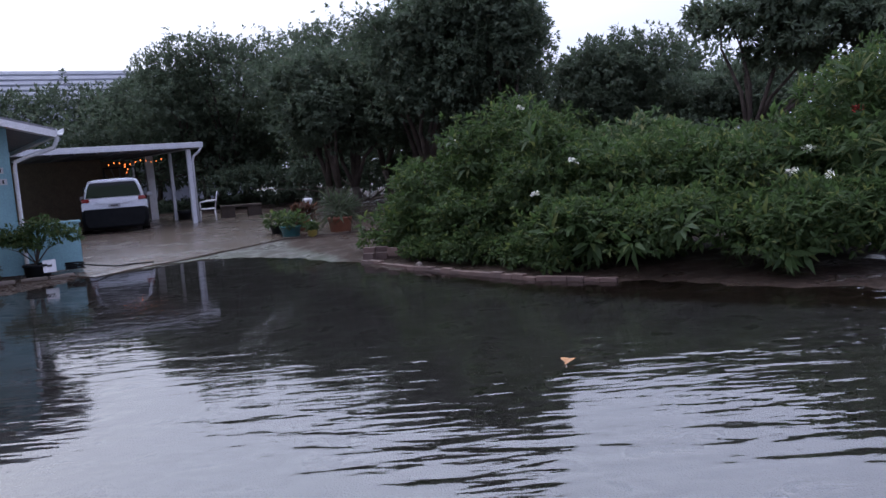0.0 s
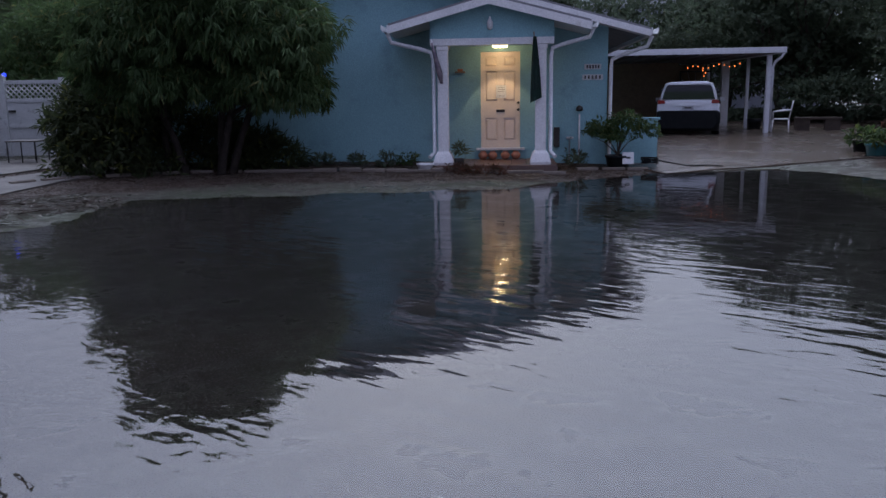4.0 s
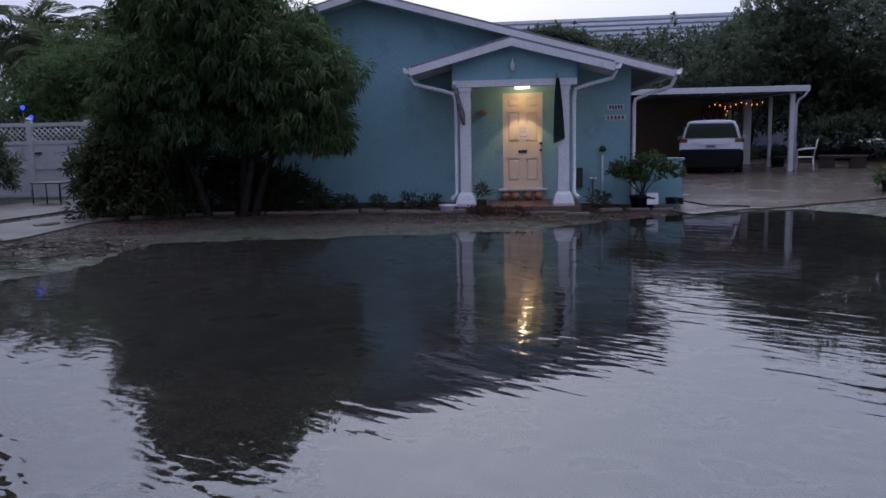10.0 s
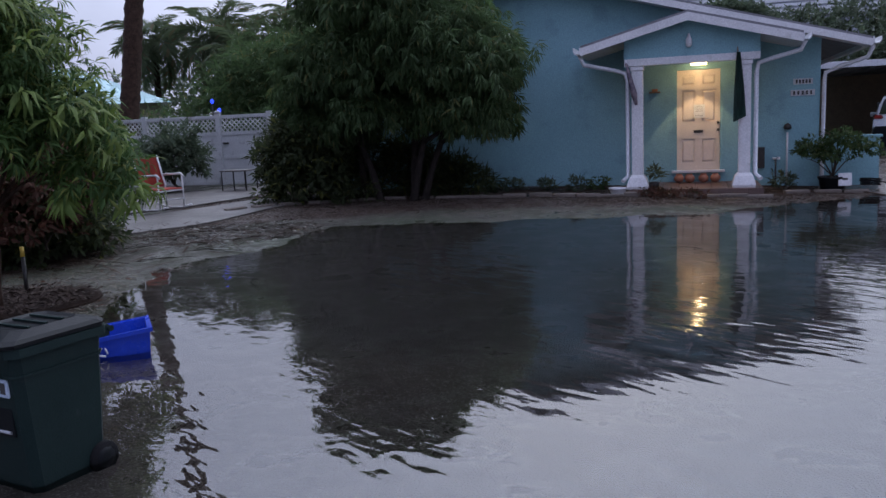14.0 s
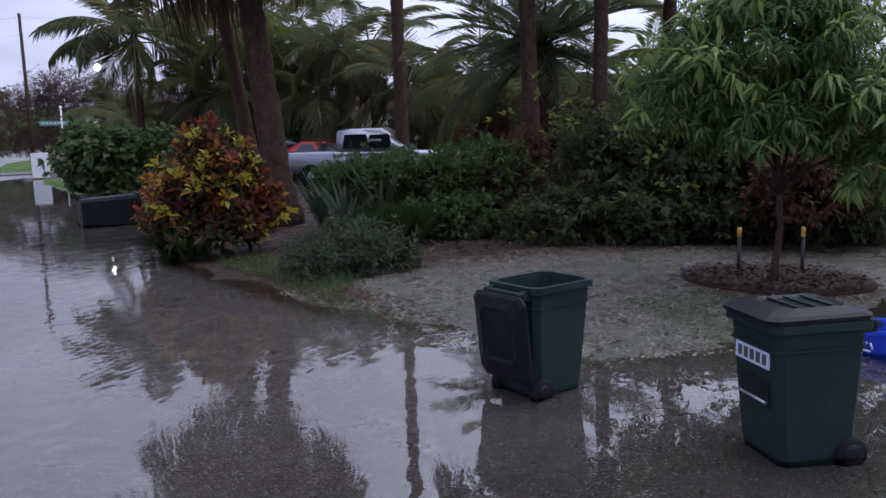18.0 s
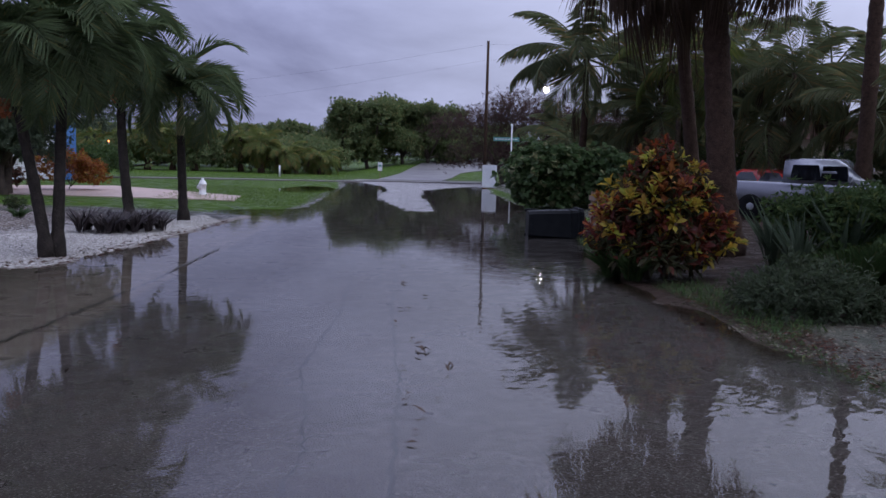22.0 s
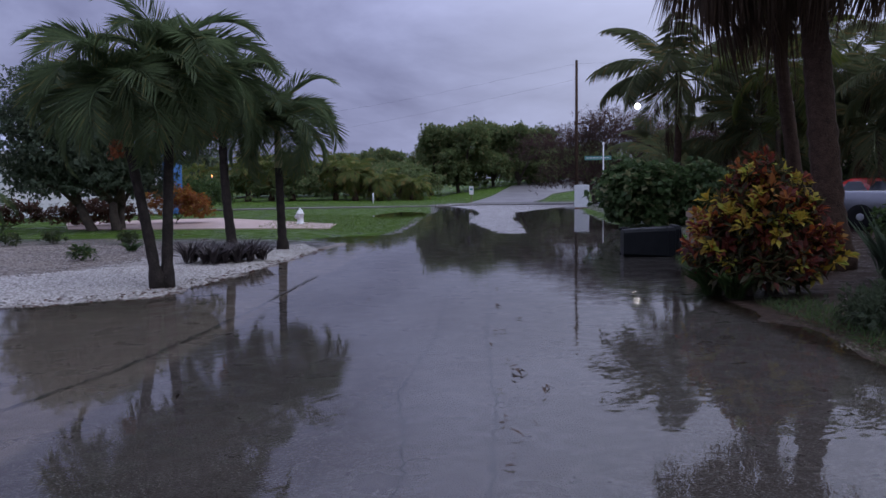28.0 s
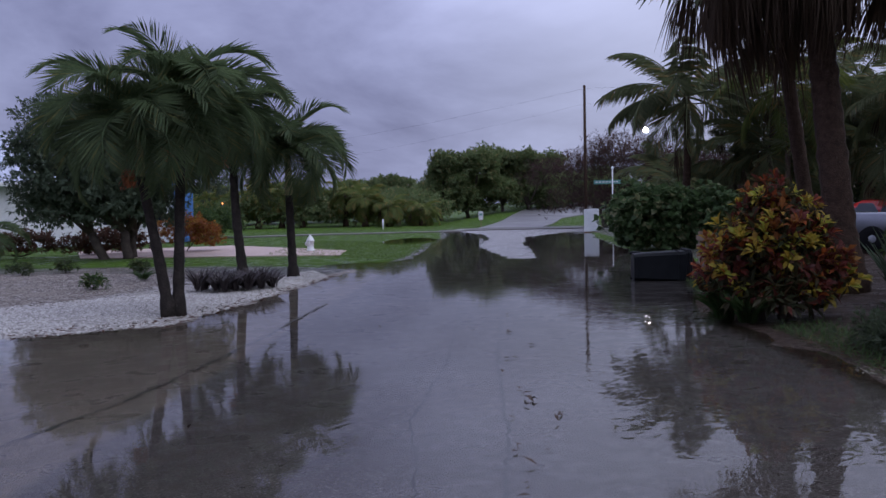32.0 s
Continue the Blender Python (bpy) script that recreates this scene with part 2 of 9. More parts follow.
DARK_BARK = mat("dark_wet_bark", (0.034, 0.027, 0.023), (0.016, 0.013, 0.011), 7.0, 0.95, 1.0, 30, c3=(0.055, 0.047, 0.041), stain=0.34)
PALM_PALE = mat("smooth_palm_trunk", (0.12, 0.088, 0.066), (0.058, 0.042, 0.033), 5.0, 0.85, 0.7, 24)
for m in (PALM_BARK, PALM_PALE, BARK, DARK_BARK):
    m.node_tree.nodes["Principled BSDF"].inputs["Specular IOR Level"].default_value = 0.15
HEDGELEAF = leaf("hedge_leaf", (0.032, 0.050, 0.021), (0.050, 0.070, 0.029), (0.110, 0.130, 0.034), 0.10)
SHAFT = mat("green_crownshaft", (0.20, 0.23, 0.09), (0.28, 0.22, 0.10), 3.0, 0.5, 0.1, 40)
FROND = leaf("palm_frond_green", (0.105, 0.140, 0.078), (0.148, 0.178, 0.098), (0.215, 0.180, 0.085), 0.2, thin=0.55)
FROND_G = leaf("christmas_palm_frond", (0.066, 0.108, 0.056), (0.100, 0.145, 0.070), (0.15, 0.160, 0.065), 0.15)
FROND_Y = leaf("palm_frond_yellow", (0.082, 0.130, 0.037), (0.165, 0.200, 0.060), (0.240, 0.185, 0.065), 0.18, thin=0.5)
FROND_DEAD = leaf("dry_palm_frond", (0.085, 0.058, 0.040), (0.045, 0.032, 0.024), rough=0.8)
FROND_DARK = leaf("date_palm_frond", (0.062, 0.096, 0.054), (0.090, 0.128, 0.066), (0.125, 0.095, 0.052), 0.10, thin=0.45)
MANGO = leaf("mango_leaf", (0.046, 0.090, 0.037), (0.068, 0.120, 0.046), (0.118, 0.134, 0.048), 0.07)
MANGO_Y = leaf("young_mango_leaf", (0.040, 0.092, 0.026), (0.066, 0.132, 0.034), (0.140, 0.180, 0.044), 0.14)
DARKLEAF = leaf("dark_tree_leaf", (0.058, 0.088, 0.062), (0.074, 0.110, 0.074), (0.095, 0.115, 0.074), 0.08, thin=0.5)
FARLEAF = leaf("far_tree_leaf", (0.075, 0.118, 0.052), (0.115, 0.160, 0.064), (0.19, 0.185, 0.085), 0.14)
BUSHLEAF = leaf("plumeria_leaf", (0.034, 0.070, 0.023), (0.054, 0.098, 0.030), (0.105, 0.135, 0.043), 0.14)
SHRUBLEAF = leaf("bright_shrub_leaf", (0.034, 0.068, 0.022), (0.052, 0.094, 0.028), (0.094, 0.128, 0.038), 0.15)
SEAGRAPE = leaf("sea_grape_leaf", (0.046, 0.088, 0.036), (0.074, 0.125, 0.052), (0.17, 0.19, 0.105), 0.18, rough=0.3)
DRYLEAF = leaf("russet_dry_leaf", (0.070, 0.032, 0.022), (0.098, 0.045, 0.032), (0.049, 0.049, 0.028), 0.2)
PURPLE = leaf("purple_brown_leaf", (0.048, 0.029, 0.030), (0.068, 0.040, 0.040), (0.040, 0.048, 0.032), 0.1, rough=0.7)
GRASSY = leaf("grass_blade", (0.038, 0.081, 0.028), (0.059, 0.105, 0.035), (0.105, 0.112, 0.049), 0.1)
LAWN = leaf("lawn_blade", (0.064, 0.118, 0.020), (0.092, 0.150, 0.029))
SAGE = leaf("sage_groundcover", (0.034, 0.056, 0.030), (0.058, 0.080, 0.046), (0.042, 0.056, 0.032), 0.2)
CROTON_R = leaf("croton_red_leaf", (0.125, 0.022, 0.014), (0.070, 0.015, 0.012), (0.27, 0.070, 0.018), 0.22, rough=0.3)
CROTON_Y = leaf("croton_yellow_leaf", (0.27, 0.26, 0.035), (0.31, 0.20, 0.024), (0.21, 0.24, 0.034), 0.25, rough=0.3)
CROTON_O = leaf("croton_orange_leaf", (0.23, 0.09, 0.022), (0.16, 0.05, 0.018), (0.27, 0.17, 0.03), 0.25, rough=0.35)
CROTON_G = leaf("croton_dark_leaf", (0.028, 0.042, 0.017), (0.052, 0.038, 0.015), (0.084, 0.021, 0.014), 0.25, rough=0.3)
PETAL = mat("white_petal", (0.78, 0.77, 0.68), (0.7, 0.68, 0.55), 9.0, 0.5, 0.0, 40)
PETAL_R = mat("red_petal", (0.6, 0.06, 0.05), (0.45, 0.04, 0.04), 9.0, 0.5, 0.0, 40)
BIN_GREEN = mat("dark_green_plastic", (0.007, 0.016, 0.015), (0.011, 0.022, 0.020), 5.0, 0.5, 0.12, 120, c3=(0.02, 0.028, 0.026), stain=0.34)
BIN_GREEN.node_tree.nodes["Principled BSDF"].inputs["Specular IOR Level"].default_value = 0.14
BIN_BLACK = mat("black_plastic", (0.006, 0.007, 0.008), (0.011, 0.012, 0.013), 5.0, 0.42, 0.1, 120)
BIN_BLACK.node_tree.nodes["Principled BSDF"].inputs["Specular IOR Level"].default_value = 0.10
RUBBER = mat("black_rubber", (0.005, 0.005, 0.006), (0.009, 0.009, 0.009), 8.0, 0.85, 0.2, 90)
RUBBER.node_tree.nodes["Principled BSDF"].inputs["Specular IOR Level"].default_value = 0.12
RUBBER.node_tree.nodes["Principled BSDF"].inputs["Specular IOR Level"].default_value = 0.15
BLUE_PLASTIC = mat("blue_plastic", (0.010, 0.045, 0.42), (0.008, 0.035, 0.34), 5.0, 0.3, 0.05, 90)
CAR_WHITE = mat("white_car_paint", (0.70, 0.72, 0.75), (0.64, 0.66, 0.70), 1.0, 0.16, 0.0, 40, coat=0.8, rvar=0.05)
CAR_SILVER = mat("silver_car_paint", (0.20, 0.205, 0.23), (0.165, 0.17, 0.195), 1.0, 0.25, 0.0, 40, metal=0.5, coat=0.8, rvar=0.05)
CAR_BLUE = mat("pale_blue_car_paint", (0.28, 0.32, 0.36), (0.24, 0.27, 0.31), 1.0, 0.2, 0.0, 40, metal=0.3, coat=0.8, rvar=0.05)
CAR_RED = mat("red_car_paint", (0.42, 0.03, 0.025), (0.34, 0.02, 0.02), 1.0, 0.2, 0.0, 40, coat=0.8, rvar=0.05)
CAR_GLASS = glass_mat("dark_car_glass", (0.012, 0.014, 0.018))
TAIL = mat("red_lamp_lens", (0.22, 0.012, 0.012), (0.15, 0.01, 0.01), 4.0, 0.12, 0.0, 40, coat=1.0)
ROOF_TEAL = mat("teal_metal_roof", (0.32, 0.50, 0.50), (0.26, 0.43, 0.44), 1.0, 0.3, 0.05, 20, metal=0.2)
ROOF_GREY = mat("grey_metal_roof", (0.42, 0.44, 0.50), (0.36, 0.38, 0.44), 1.0, 0.3, 0.05, 20, metal=0.3)
BEIGE = mat("beige_stucco", (0.55, 0.47, 0.36), (0.48, 0.41, 0.32), 1.0, 0.85, 0.3, 30)
BLUE_WALL = mat("cobalt_stucco", (0.06, 0.16, 0.36), (0.05, 0.13, 0.30), 1.0, 0.8, 0.3, 30)
WINDOW = glass_mat("dark_window", (0.02, 0.024, 0.03))
WOOD = mat("weathered_wood", (0.24, 0.17, 0.11), (0.16, 0.11, 0.075), 6.0, 0.75, 0.5, 30, piece=0.4)
RED_CUSHION = mat("red_canvas", (0.36, 0.05, 0.03), (0.29, 0.038, 0.025), 6.0, 0.9, 0.3, 120)
CLEAR_LED = lamp_mat("warm_lamp", (1.0, 0.78, 0.42), 4.0)
STRING_LED = lamp_mat("orange_fairy_light", (1.0, 0.22, 0.05), 1.8)
BLUE_LED = lamp_mat("blue_lamp", (0.02, 0.05, 1.0), 1.8)
STREET_LED = lamp_mat("street_lamp_lens", (1.0, 0.88, 0.82), 40.0)
SIGN_GREEN = mat("green_sign", (0.10, 0.24, 0.21), (0.08, 0.20, 0.18), 4.0, 0.4, 0.0, 40)
INK = mat("dark_lettering", (0.03, 0.03, 0.028), (0.05, 0.045, 0.04), 8.0, 0.6, 0.0, 60)


# ---- mesh helpers ----
def mesh_of(bm, name):
    me = bpy.data.meshes.new(name)
    bm.to_mesh(me)
    bm.free()
    return me


def part(name, bm, material, parent=None, label=""):
    me = mesh_of(bm, name) if isinstance(bm, bmesh.types.BMesh) else bm
    if material and not me.materials:
        me.materials.append(material)
    ob = new(name, me)
    ob.parent = parent
    if label:
        ob["label"] = label
    return ob


def thing(name, label, category, m=None, group="", kind=""):
    ob = new(name)
    if m is not None:
        ob.matrix_basis = m
    return tagged(ob, label, category, group, kind)


def box(bm, x0, x1, y0, y1, z0, z1, m=None, bevel=0.0):
    v = [bm.verts.new((x, y, z)) for z in (z0, z1) for y in (y0, y1) for x in (x0, x1)]
    fs = [bm.faces.new([v[i] for i in q]) for q in ((0, 2, 3, 1), (4, 5, 7, 6), (0, 1, 5, 4), (2, 6, 7, 3), (0, 4, 6, 2), (1, 3, 7, 5))]
    if m is not None:
        for p in v:
            p.co = m @ p.co
    if bevel:
        es = list({e for f in fs for e in f.edges})
        bmesh.ops.bevel(bm, geom=es, offset=bevel, segments=2, profile=0.7, affect="EDGES")
    return bm


def B(*a, m=None, bevel=0.0):
    return box(bmesh.new(), *a, m=m, bevel=bevel)


def prism(profile, y0, y1, axis="y"):
    """A profile of (x, z) points pushed from y0 to y1."""
    bm = bmesh.new()
    a = [bm.verts.new((x, y0, z)) for x, z in profile]
    b = [bm.verts.new((x, y1, z)) for x, z in profile]
    bm.faces.new(a)
    bm.faces.new(b[::-1])
    for i in range(len(a)):
        j = (i + 1) % len(a)
        bm.faces.new((a[j], a[i], b[i], b[j]))
    bmesh.ops.recalc_face_normals(bm, faces=bm.faces)
    return bm


def tube(pts, radii, seg=8, bm=None, cap=True):
    """A tapered round bar along a line of points."""
    bm = bm or bmesh.new()
    pts = [Vector(p) for p in pts]
    if isinstance(radii, (int, float)):
        radii = [radii] * len(pts)
    rings = []
    side = None
    for i, p in enumerate(pts):
        d = (pts[min(i + 1, len(pts) - 1)] - pts[max(i - 1, 0)]).normalized()
        if side is None:
            side = d.orthogonal().normalized()
        side = (side - d * side.dot(d)).normalized()
        up = d.cross(side)
        rings.append([bm.verts.new(p + (side * math.cos(a) + up * math.sin(a)) * radii[i]) for a in (2 * math.pi * k / seg for k in range(seg))])
    for a, b in zip(rings, rings[1:]):
        for k in range(seg):
            f = bm.faces.new((a[k], a[(k + 1) % seg], b[(k + 1) % seg], b[k]))
            f.smooth = True
    if cap:
        bm.faces.new(rings[0][::-1])
        bm.faces.new(rings[-1])
    return bm


def lathe(profile, seg=16, bm=None, at=(0, 0, 0)):
    """A turned shape from (radius, height) points."""
    bm = bm or bmesh.new()
    at = Vector(at)
    rings = [[bm.verts.new(at + Vector((r * math.cos(2 * math.pi * k / seg), r * math.sin(2 * math.pi * k / seg), z))) for k in range(seg)] for r, z in profile]
    for a, b in zip(rings, rings[1:]):
        for k in range(seg):
            f = bm.faces.new((a[k], a[(k + 1) % seg], b[(k + 1) % seg], b[k]))
            f.smooth = True
    bm.faces.new(rings[0][::-1])
    bm.faces.new(rings[-1])
    return bm


def soup(name, verts, faces):
    me = bpy.data.meshes.new(name)
    me.from_pydata(verts, [], faces) if not isinstance(verts, np.ndarray) else None
    if isinstance(verts, np.ndarray):
        nv, nf, k = len(verts), len(faces), faces.shape[1]
        me.vertices.add(nv)
        me.vertices.foreach_set("co", verts.astype(np.float32).ravel())
        me.loops.add(nf * k)
        me.loops.foreach_set("vertex_index", faces.astype(np.int32).ravel())
        me.polygons.add(nf)
        me.polygons.foreach_set("loop_start", np.arange(0, nf * k, k, dtype=np.int32))
        me.update(calc_edges=True)
    return me


def blades(name, base, way, up, length, width, fold=0.25, bend=0.0, plain=False, wide=0.45):
    """Leaves: each a folded blade of four triangles, from its base along way; up is its upper side."""
    n = len(base)
    way = way / np.maximum(np.linalg.norm(way, axis=1, keepdims=True), 1e-6)
    side = np.cross(way, up)
    side /= np.maximum(np.linalg.norm(side, axis=1, keepdims=True), 1e-6)
    nrm = np.cross(side, way)
    length, width = np.broadcast_to(length, n)[:, None], np.broadcast_to(width, n)[:, None]
    mid = base + way * length * 0.5 + nrm * length * bend * 0.25
    tip = base + way * length - nrm * length * bend
    lft = base + way * length * wide + side * width * 0.5 + nrm * width * fold
    rgt = base + way * length * wide - side * width * 0.5 + nrm * width * fold
    if plain:
        tip = tip + nrm * length * bend * 0.55
        v = np.stack([base, lft, tip, rgt], 1).reshape(-1, 3)
        k = np.arange(n)[:, None] * 4
        return soup(name, v, np.concatenate([k + np.array([[0, 2, 1]]), k + np.array([[0, 3, 2]])]))
    v = np.stack([base, lft, mid, rgt, tip], 1).reshape(-1, 3)
    k = np.arange(n)[:, None] * 5
    f = np.concatenate([k + np.array([[0, 2, 1]]), k + np.array([[0, 3, 2]]), k + np.array([[1, 2, 4]]), k + np.array([[2, 3, 4]])])
    return soup(name, v, f)


def sphere_dirs(rng, n):
    d = rng.normal(size=(n, 3))
    return d / np.linalg.norm(d, axis=1, keepdims=True)


def crown_mesh(name, lumps, twigs, per, size, aspect, droop=0.3, seed=1, inner=0.45, spread=1.0, flat=0.0, bend=0.15, plain=False, wide=0.45):
    """A crown out of lumps (x, y, z, rx, ry, rz): twigs near each lump's skin carry rosettes of leaves."""
    rng = np.random.default_rng(seed)
    lumps = np.array(lumps, float)
    area = (lumps[:, 3] * lumps[:, 4] + lumps[:, 4] * lumps[:, 5] + lumps[:, 3] * lumps[:, 5])
    pick = rng.choice(len(lumps), twigs, p=area / area.sum())
    d = sphere_dirs(rng, twigs)
    d[:, 2] = np.where(d[:, 2] < -0.5, -d[:, 2] * 0.6, d[:, 2])
    d /= np.linalg.norm(d, axis=1, keepdims=True)
    L = lumps[pick]
    # bumpy skin: each lump swells and sinks
    ph = L[:, :3] * 3.1
    swell = 1 + 0.16 * np.sin(d[:, 0] * 5 + ph[:, 0]) * np.sin(d[:, 1] * 5 + ph[:, 1]) + 0.10 * np.sin(d[:, 2] * 4 + d[:, 0] * 6 + ph[:, 2]) + 0.12 * rng.normal(size=twigs)
    r = (inner + (1 - inner) * rng.random(twigs) ** 0.4) * swell
    p = L[:, :3] + d * L[:, 3:] * r[:, None]
    out = d / L[:, 3:]
    out /= np.linalg.norm(out, axis=1, keepdims=True)
    base = np.repeat(p, per, 0)
    o = np.repeat(out, per, 0)
    rd = sphere_dirs(rng, twigs * per)
    way = o * 0.7 + rd * 0.95 * spread
    way[:, 2] -= droop * (0.6 + 0.8 * rng.random(len(way)))
    up = o + np.array([0, 0, 0.9 + flat]) + 0.3 * rd[::-1]
    ln = size * (0.65 + 0.7 * rng.random(len(way)))
    base = base + rd * size * 0.12
    return blades(name, base, way, up, ln, ln * aspect, bend=bend, plain=plain, wide=wide)


def limbs(root, tops, r0, seed=0, fork=0.35, seg=7, wob=0.12):
    """Trunk and limbs: from the root up to a fork and on to each top."""
    rng = random.Random(seed)
    root = Vector(root)
    bm = bmesh.new()
    mid = sum((Vector(t) for t in tops), Vector()) / len(tops)
    f = root.lerp(mid, fork)
    tube([root - Vector((0, 0, 0.1)), root.lerp(f, 0.15), root.lerp(f, 0.55) + Vector((rng.uniform(-wob, wob), rng.uniform(-wob, wob), 0)), f],
         [r0 * 1.35, r0 * 1.05, r0 * 0.92, r0 * 0.8], seg, bm)
    for t in tops:
        t = Vector(t)
        a = f.lerp(t, 0.4) + Vector((rng.uniform(-wob, wob), rng.uniform(-wob, wob), rng.uniform(0, wob))) * 2
        b = f.lerp(t, 0.75) + Vector((rng.uniform(-wob, wob), rng.uniform(-wob, wob), rng.uniform(0, wob))) * 2
        tube([f - Vector((0, 0, 0.06)), a, b, t], [r0 * 0.6, r0 * 0.42, r0 * 0.26, r0 * 0.1], seg, bm)
    return bm


# ---- ground ----
RA = radians(135.5)                                   # the road's heading


def road(s, r, z=0.0):
    """World place from metres along the road and to the right of its middle seam."""
    return Vector((-math.sin(RA) * s + math.cos(RA) * r, math.cos(RA) * s + math.sin(RA) * r, z))


def poly_sd(P, X, Y):
    """Signed distance to a closed outline, positive inside."""
    P = np.array(P, float)
    d = np.full(X.shape, 1e9)
    inside = np.zeros(X.shape, bool)
    for (ax, ay), (bx, by) in zip(P, np.roll(P, -1, 0)):
        ex, ey = bx - ax, by - ay
        t = np.clip(((X - ax) * ex + (Y - ay) * ey) / (ex * ex + ey * ey), 0, 1)
        d = np.minimum(d, np.hypot(X - ax - t * ex, Y - ay - t * ey))
        c = ((ay > Y) != (by > Y)) & (X < ex * (Y - ay) / (ey if ey else 1e-9) + ax)
        inside ^= c
    return np.where(inside, d, -d)


SHORE = [(60, 6), (14, 7), (4.9, 8.6), (3.6, 9.6), (1.6, 10.8), (-0.9, 13.9), (-3.2, 16.4), (-4.5, 16.7), (-6.2, 15.1), (-6.8, 12.9),
         (-7.2, 11.1), (-8.4, 10.0), (-10.0, 8.4), (-11.3, 7.1), (-11.1, 6.4), (-10.1, 5.2), (-9.6, 3.4), (-7.8, 2.35), (-6.15, 0.95), (-5.6, 0.0),
         (-6.7, -1.35), (-7.2, -2.5), (-8.0, -3.4), (-9.5, -5.3), (-11.5, -7.0), (-14.5, -9.2), (-17.5, -11.6), (-22.5, -16.6), (-31.0, -25.0),
         (-41.0, -33.5), (-90, -60), (-1500, -900), (-1500, 1500), (1500, 1500), (1500, 6)]
BED = [(5, -12.6), (-2.5, -12.1), (-4.6, -11.5), (-6.5, -13.0), (-10.75, -16.7), (-13.5, -18.4), (-16.4, -20.6), (-22, -26.6), (-28.4, -32.8), (-36, -42),
       (-90, -95), (-1500, -1500), (1500, -1500), (1500, -14)]
ISLE = [tuple(road(s, r)[:2]) for s, r in ((24.7, 1.25), (25.0, 0.28), (28.5, -0.35), (33, -0.9), (40, -0.6), (47, -0.9), (53, -2.6), (57, -3.0), (57, 9.0), (52, 7.0), (50, 4.8), (45, 2.7), (42, 1.5), (37.5, 1.15), (29, 1.2))]
FAR_ROAD = [tuple(road(s, r)[:2]) for s, r in ((55.5, -1.6), (65, 0.2), (75, 1.2), (88, 2.6), (105, 8.7), (112, 12), (112, 22), (90, 14), (75, 8.3), (68, 5.3), (60, 4.0), (55.5, 2.9))]


def soft_noise(X, Y, k, seed=0):
    a = np.sin(X * k * 1.0 + Y * k * 0.37 + seed) * np.sin(Y * k * 1.13 - X * k * 0.21 + seed * 1.7)
    b = np.sin(X * k * 2.3 - Y * k * 1.1 + seed * 2.1) * np.sin(Y * k * 2.7 + X * k * 0.9 + seed * 0.6)
    c = np.sin(X * k * 5.1 + Y * k * 3.3 + seed * 3.1) * np.sin(Y * k * 4.7 - X * k * 2.9 + seed)
    return (a + 0.5 * b + 0.25 * c) / 1.75


def lay(X, Y):
    """Height of the ground, and the masks of what covers it."""
    X, Y = np.asarray(X, float), np.asarray(Y, float)
    wob = 0.22 * soft_noise(X, Y, 2.3, 1) + 0.09 * soft_noise(X, Y, 7.1, 2)
    a = poly_sd(SHORE, X, Y) + wob
    b = poly_sd(BED, X, Y) + wob * 0.7
    c = poly_sd(ISLE, X, Y) + wob * 0.8
    s = -math.sin(RA) * X + math.cos(RA) * Y
    r = math.cos(RA) * X + math.sin(RA) * Y
    land = np.maximum(a, b)
    cap = np.where(a > b, np.where((X < -5.2) & (Y < 4) & (s > -12), 0.16, 0.26), 0.16)
    up = cap * (1 - np.exp(-np.maximum(land, 0) / 4.0))
    depth = 0.10 - 0.07 * np.exp(-(np.maximum(np.abs(r) - 3.0, 0) / 1.5) ** 2) * (s > -3)
    dn = -depth * (1 - np.exp(np.minimum(land, 0) / 1.6)) - 0.006
    z = np.where(land > 0, up, dn)
    z = np.where((c > 0) & (land < 0), np.maximum(z, 0.025 * (1 - np.exp(-np.maximum(c, 0) / 0.6))), z)
    z = z + 0.008 * soft_noise(X, Y, 1.7, 3) + 0.004 * soft_noise(X, Y, 9.0, 4)
    # damp shoulder between the gravel bed and the asphalt, just proud of the water
    sho = np.clip((s - 10.6) / 0.8, 0, 1) * np.clip((21.6 - s) / 0.8, 0, 1) * np.clip((-2.85 - r) / 0.12, 0, 1) * np.clip((r + 4.6) / 0.3, 0, 1)
    z = np.where(land < 0, z * (1 - sho) - 0.001 * sho, z)
    # puddles on the far lawn
    z = z - 0.30 * np.exp(-((s - 40.0) / 3.2) ** 2 - ((r + 4.7) / 0.9) ** 2) - 0.26 * np.exp(-((s - 23.2) / 0.9) ** 2 - ((r + 3.9) / 1.1) ** 2)
    # beyond the cross street the land climbs to the right
    z = np.where(s > 55, np.maximum(z, 0.06), z)
    z = z + 0.027 * np.clip(s - 54, 0, 70) * np.clip((r + 5) / 5, 0, 1) + 0.25 * np.clip((np.hypot(X, Y) - 60) / 40, 0, 1)
    return z, a, b, c, s, r


def ground_z(x, y):
    return float(lay(np.array([x]), np.array([y]))[0][0])


def axis(lo, hi, step, reach):
    fine = np.arange(lo, hi + step / 2, step)
    out = [reach * f for f in (0.02, 0.035, 0.055, 0.09, 0.15, 0.3, 0.6, 1.0)]
    return np.concatenate([[lo - o for o in out[::-1]], fine, [hi + o for o in out]])


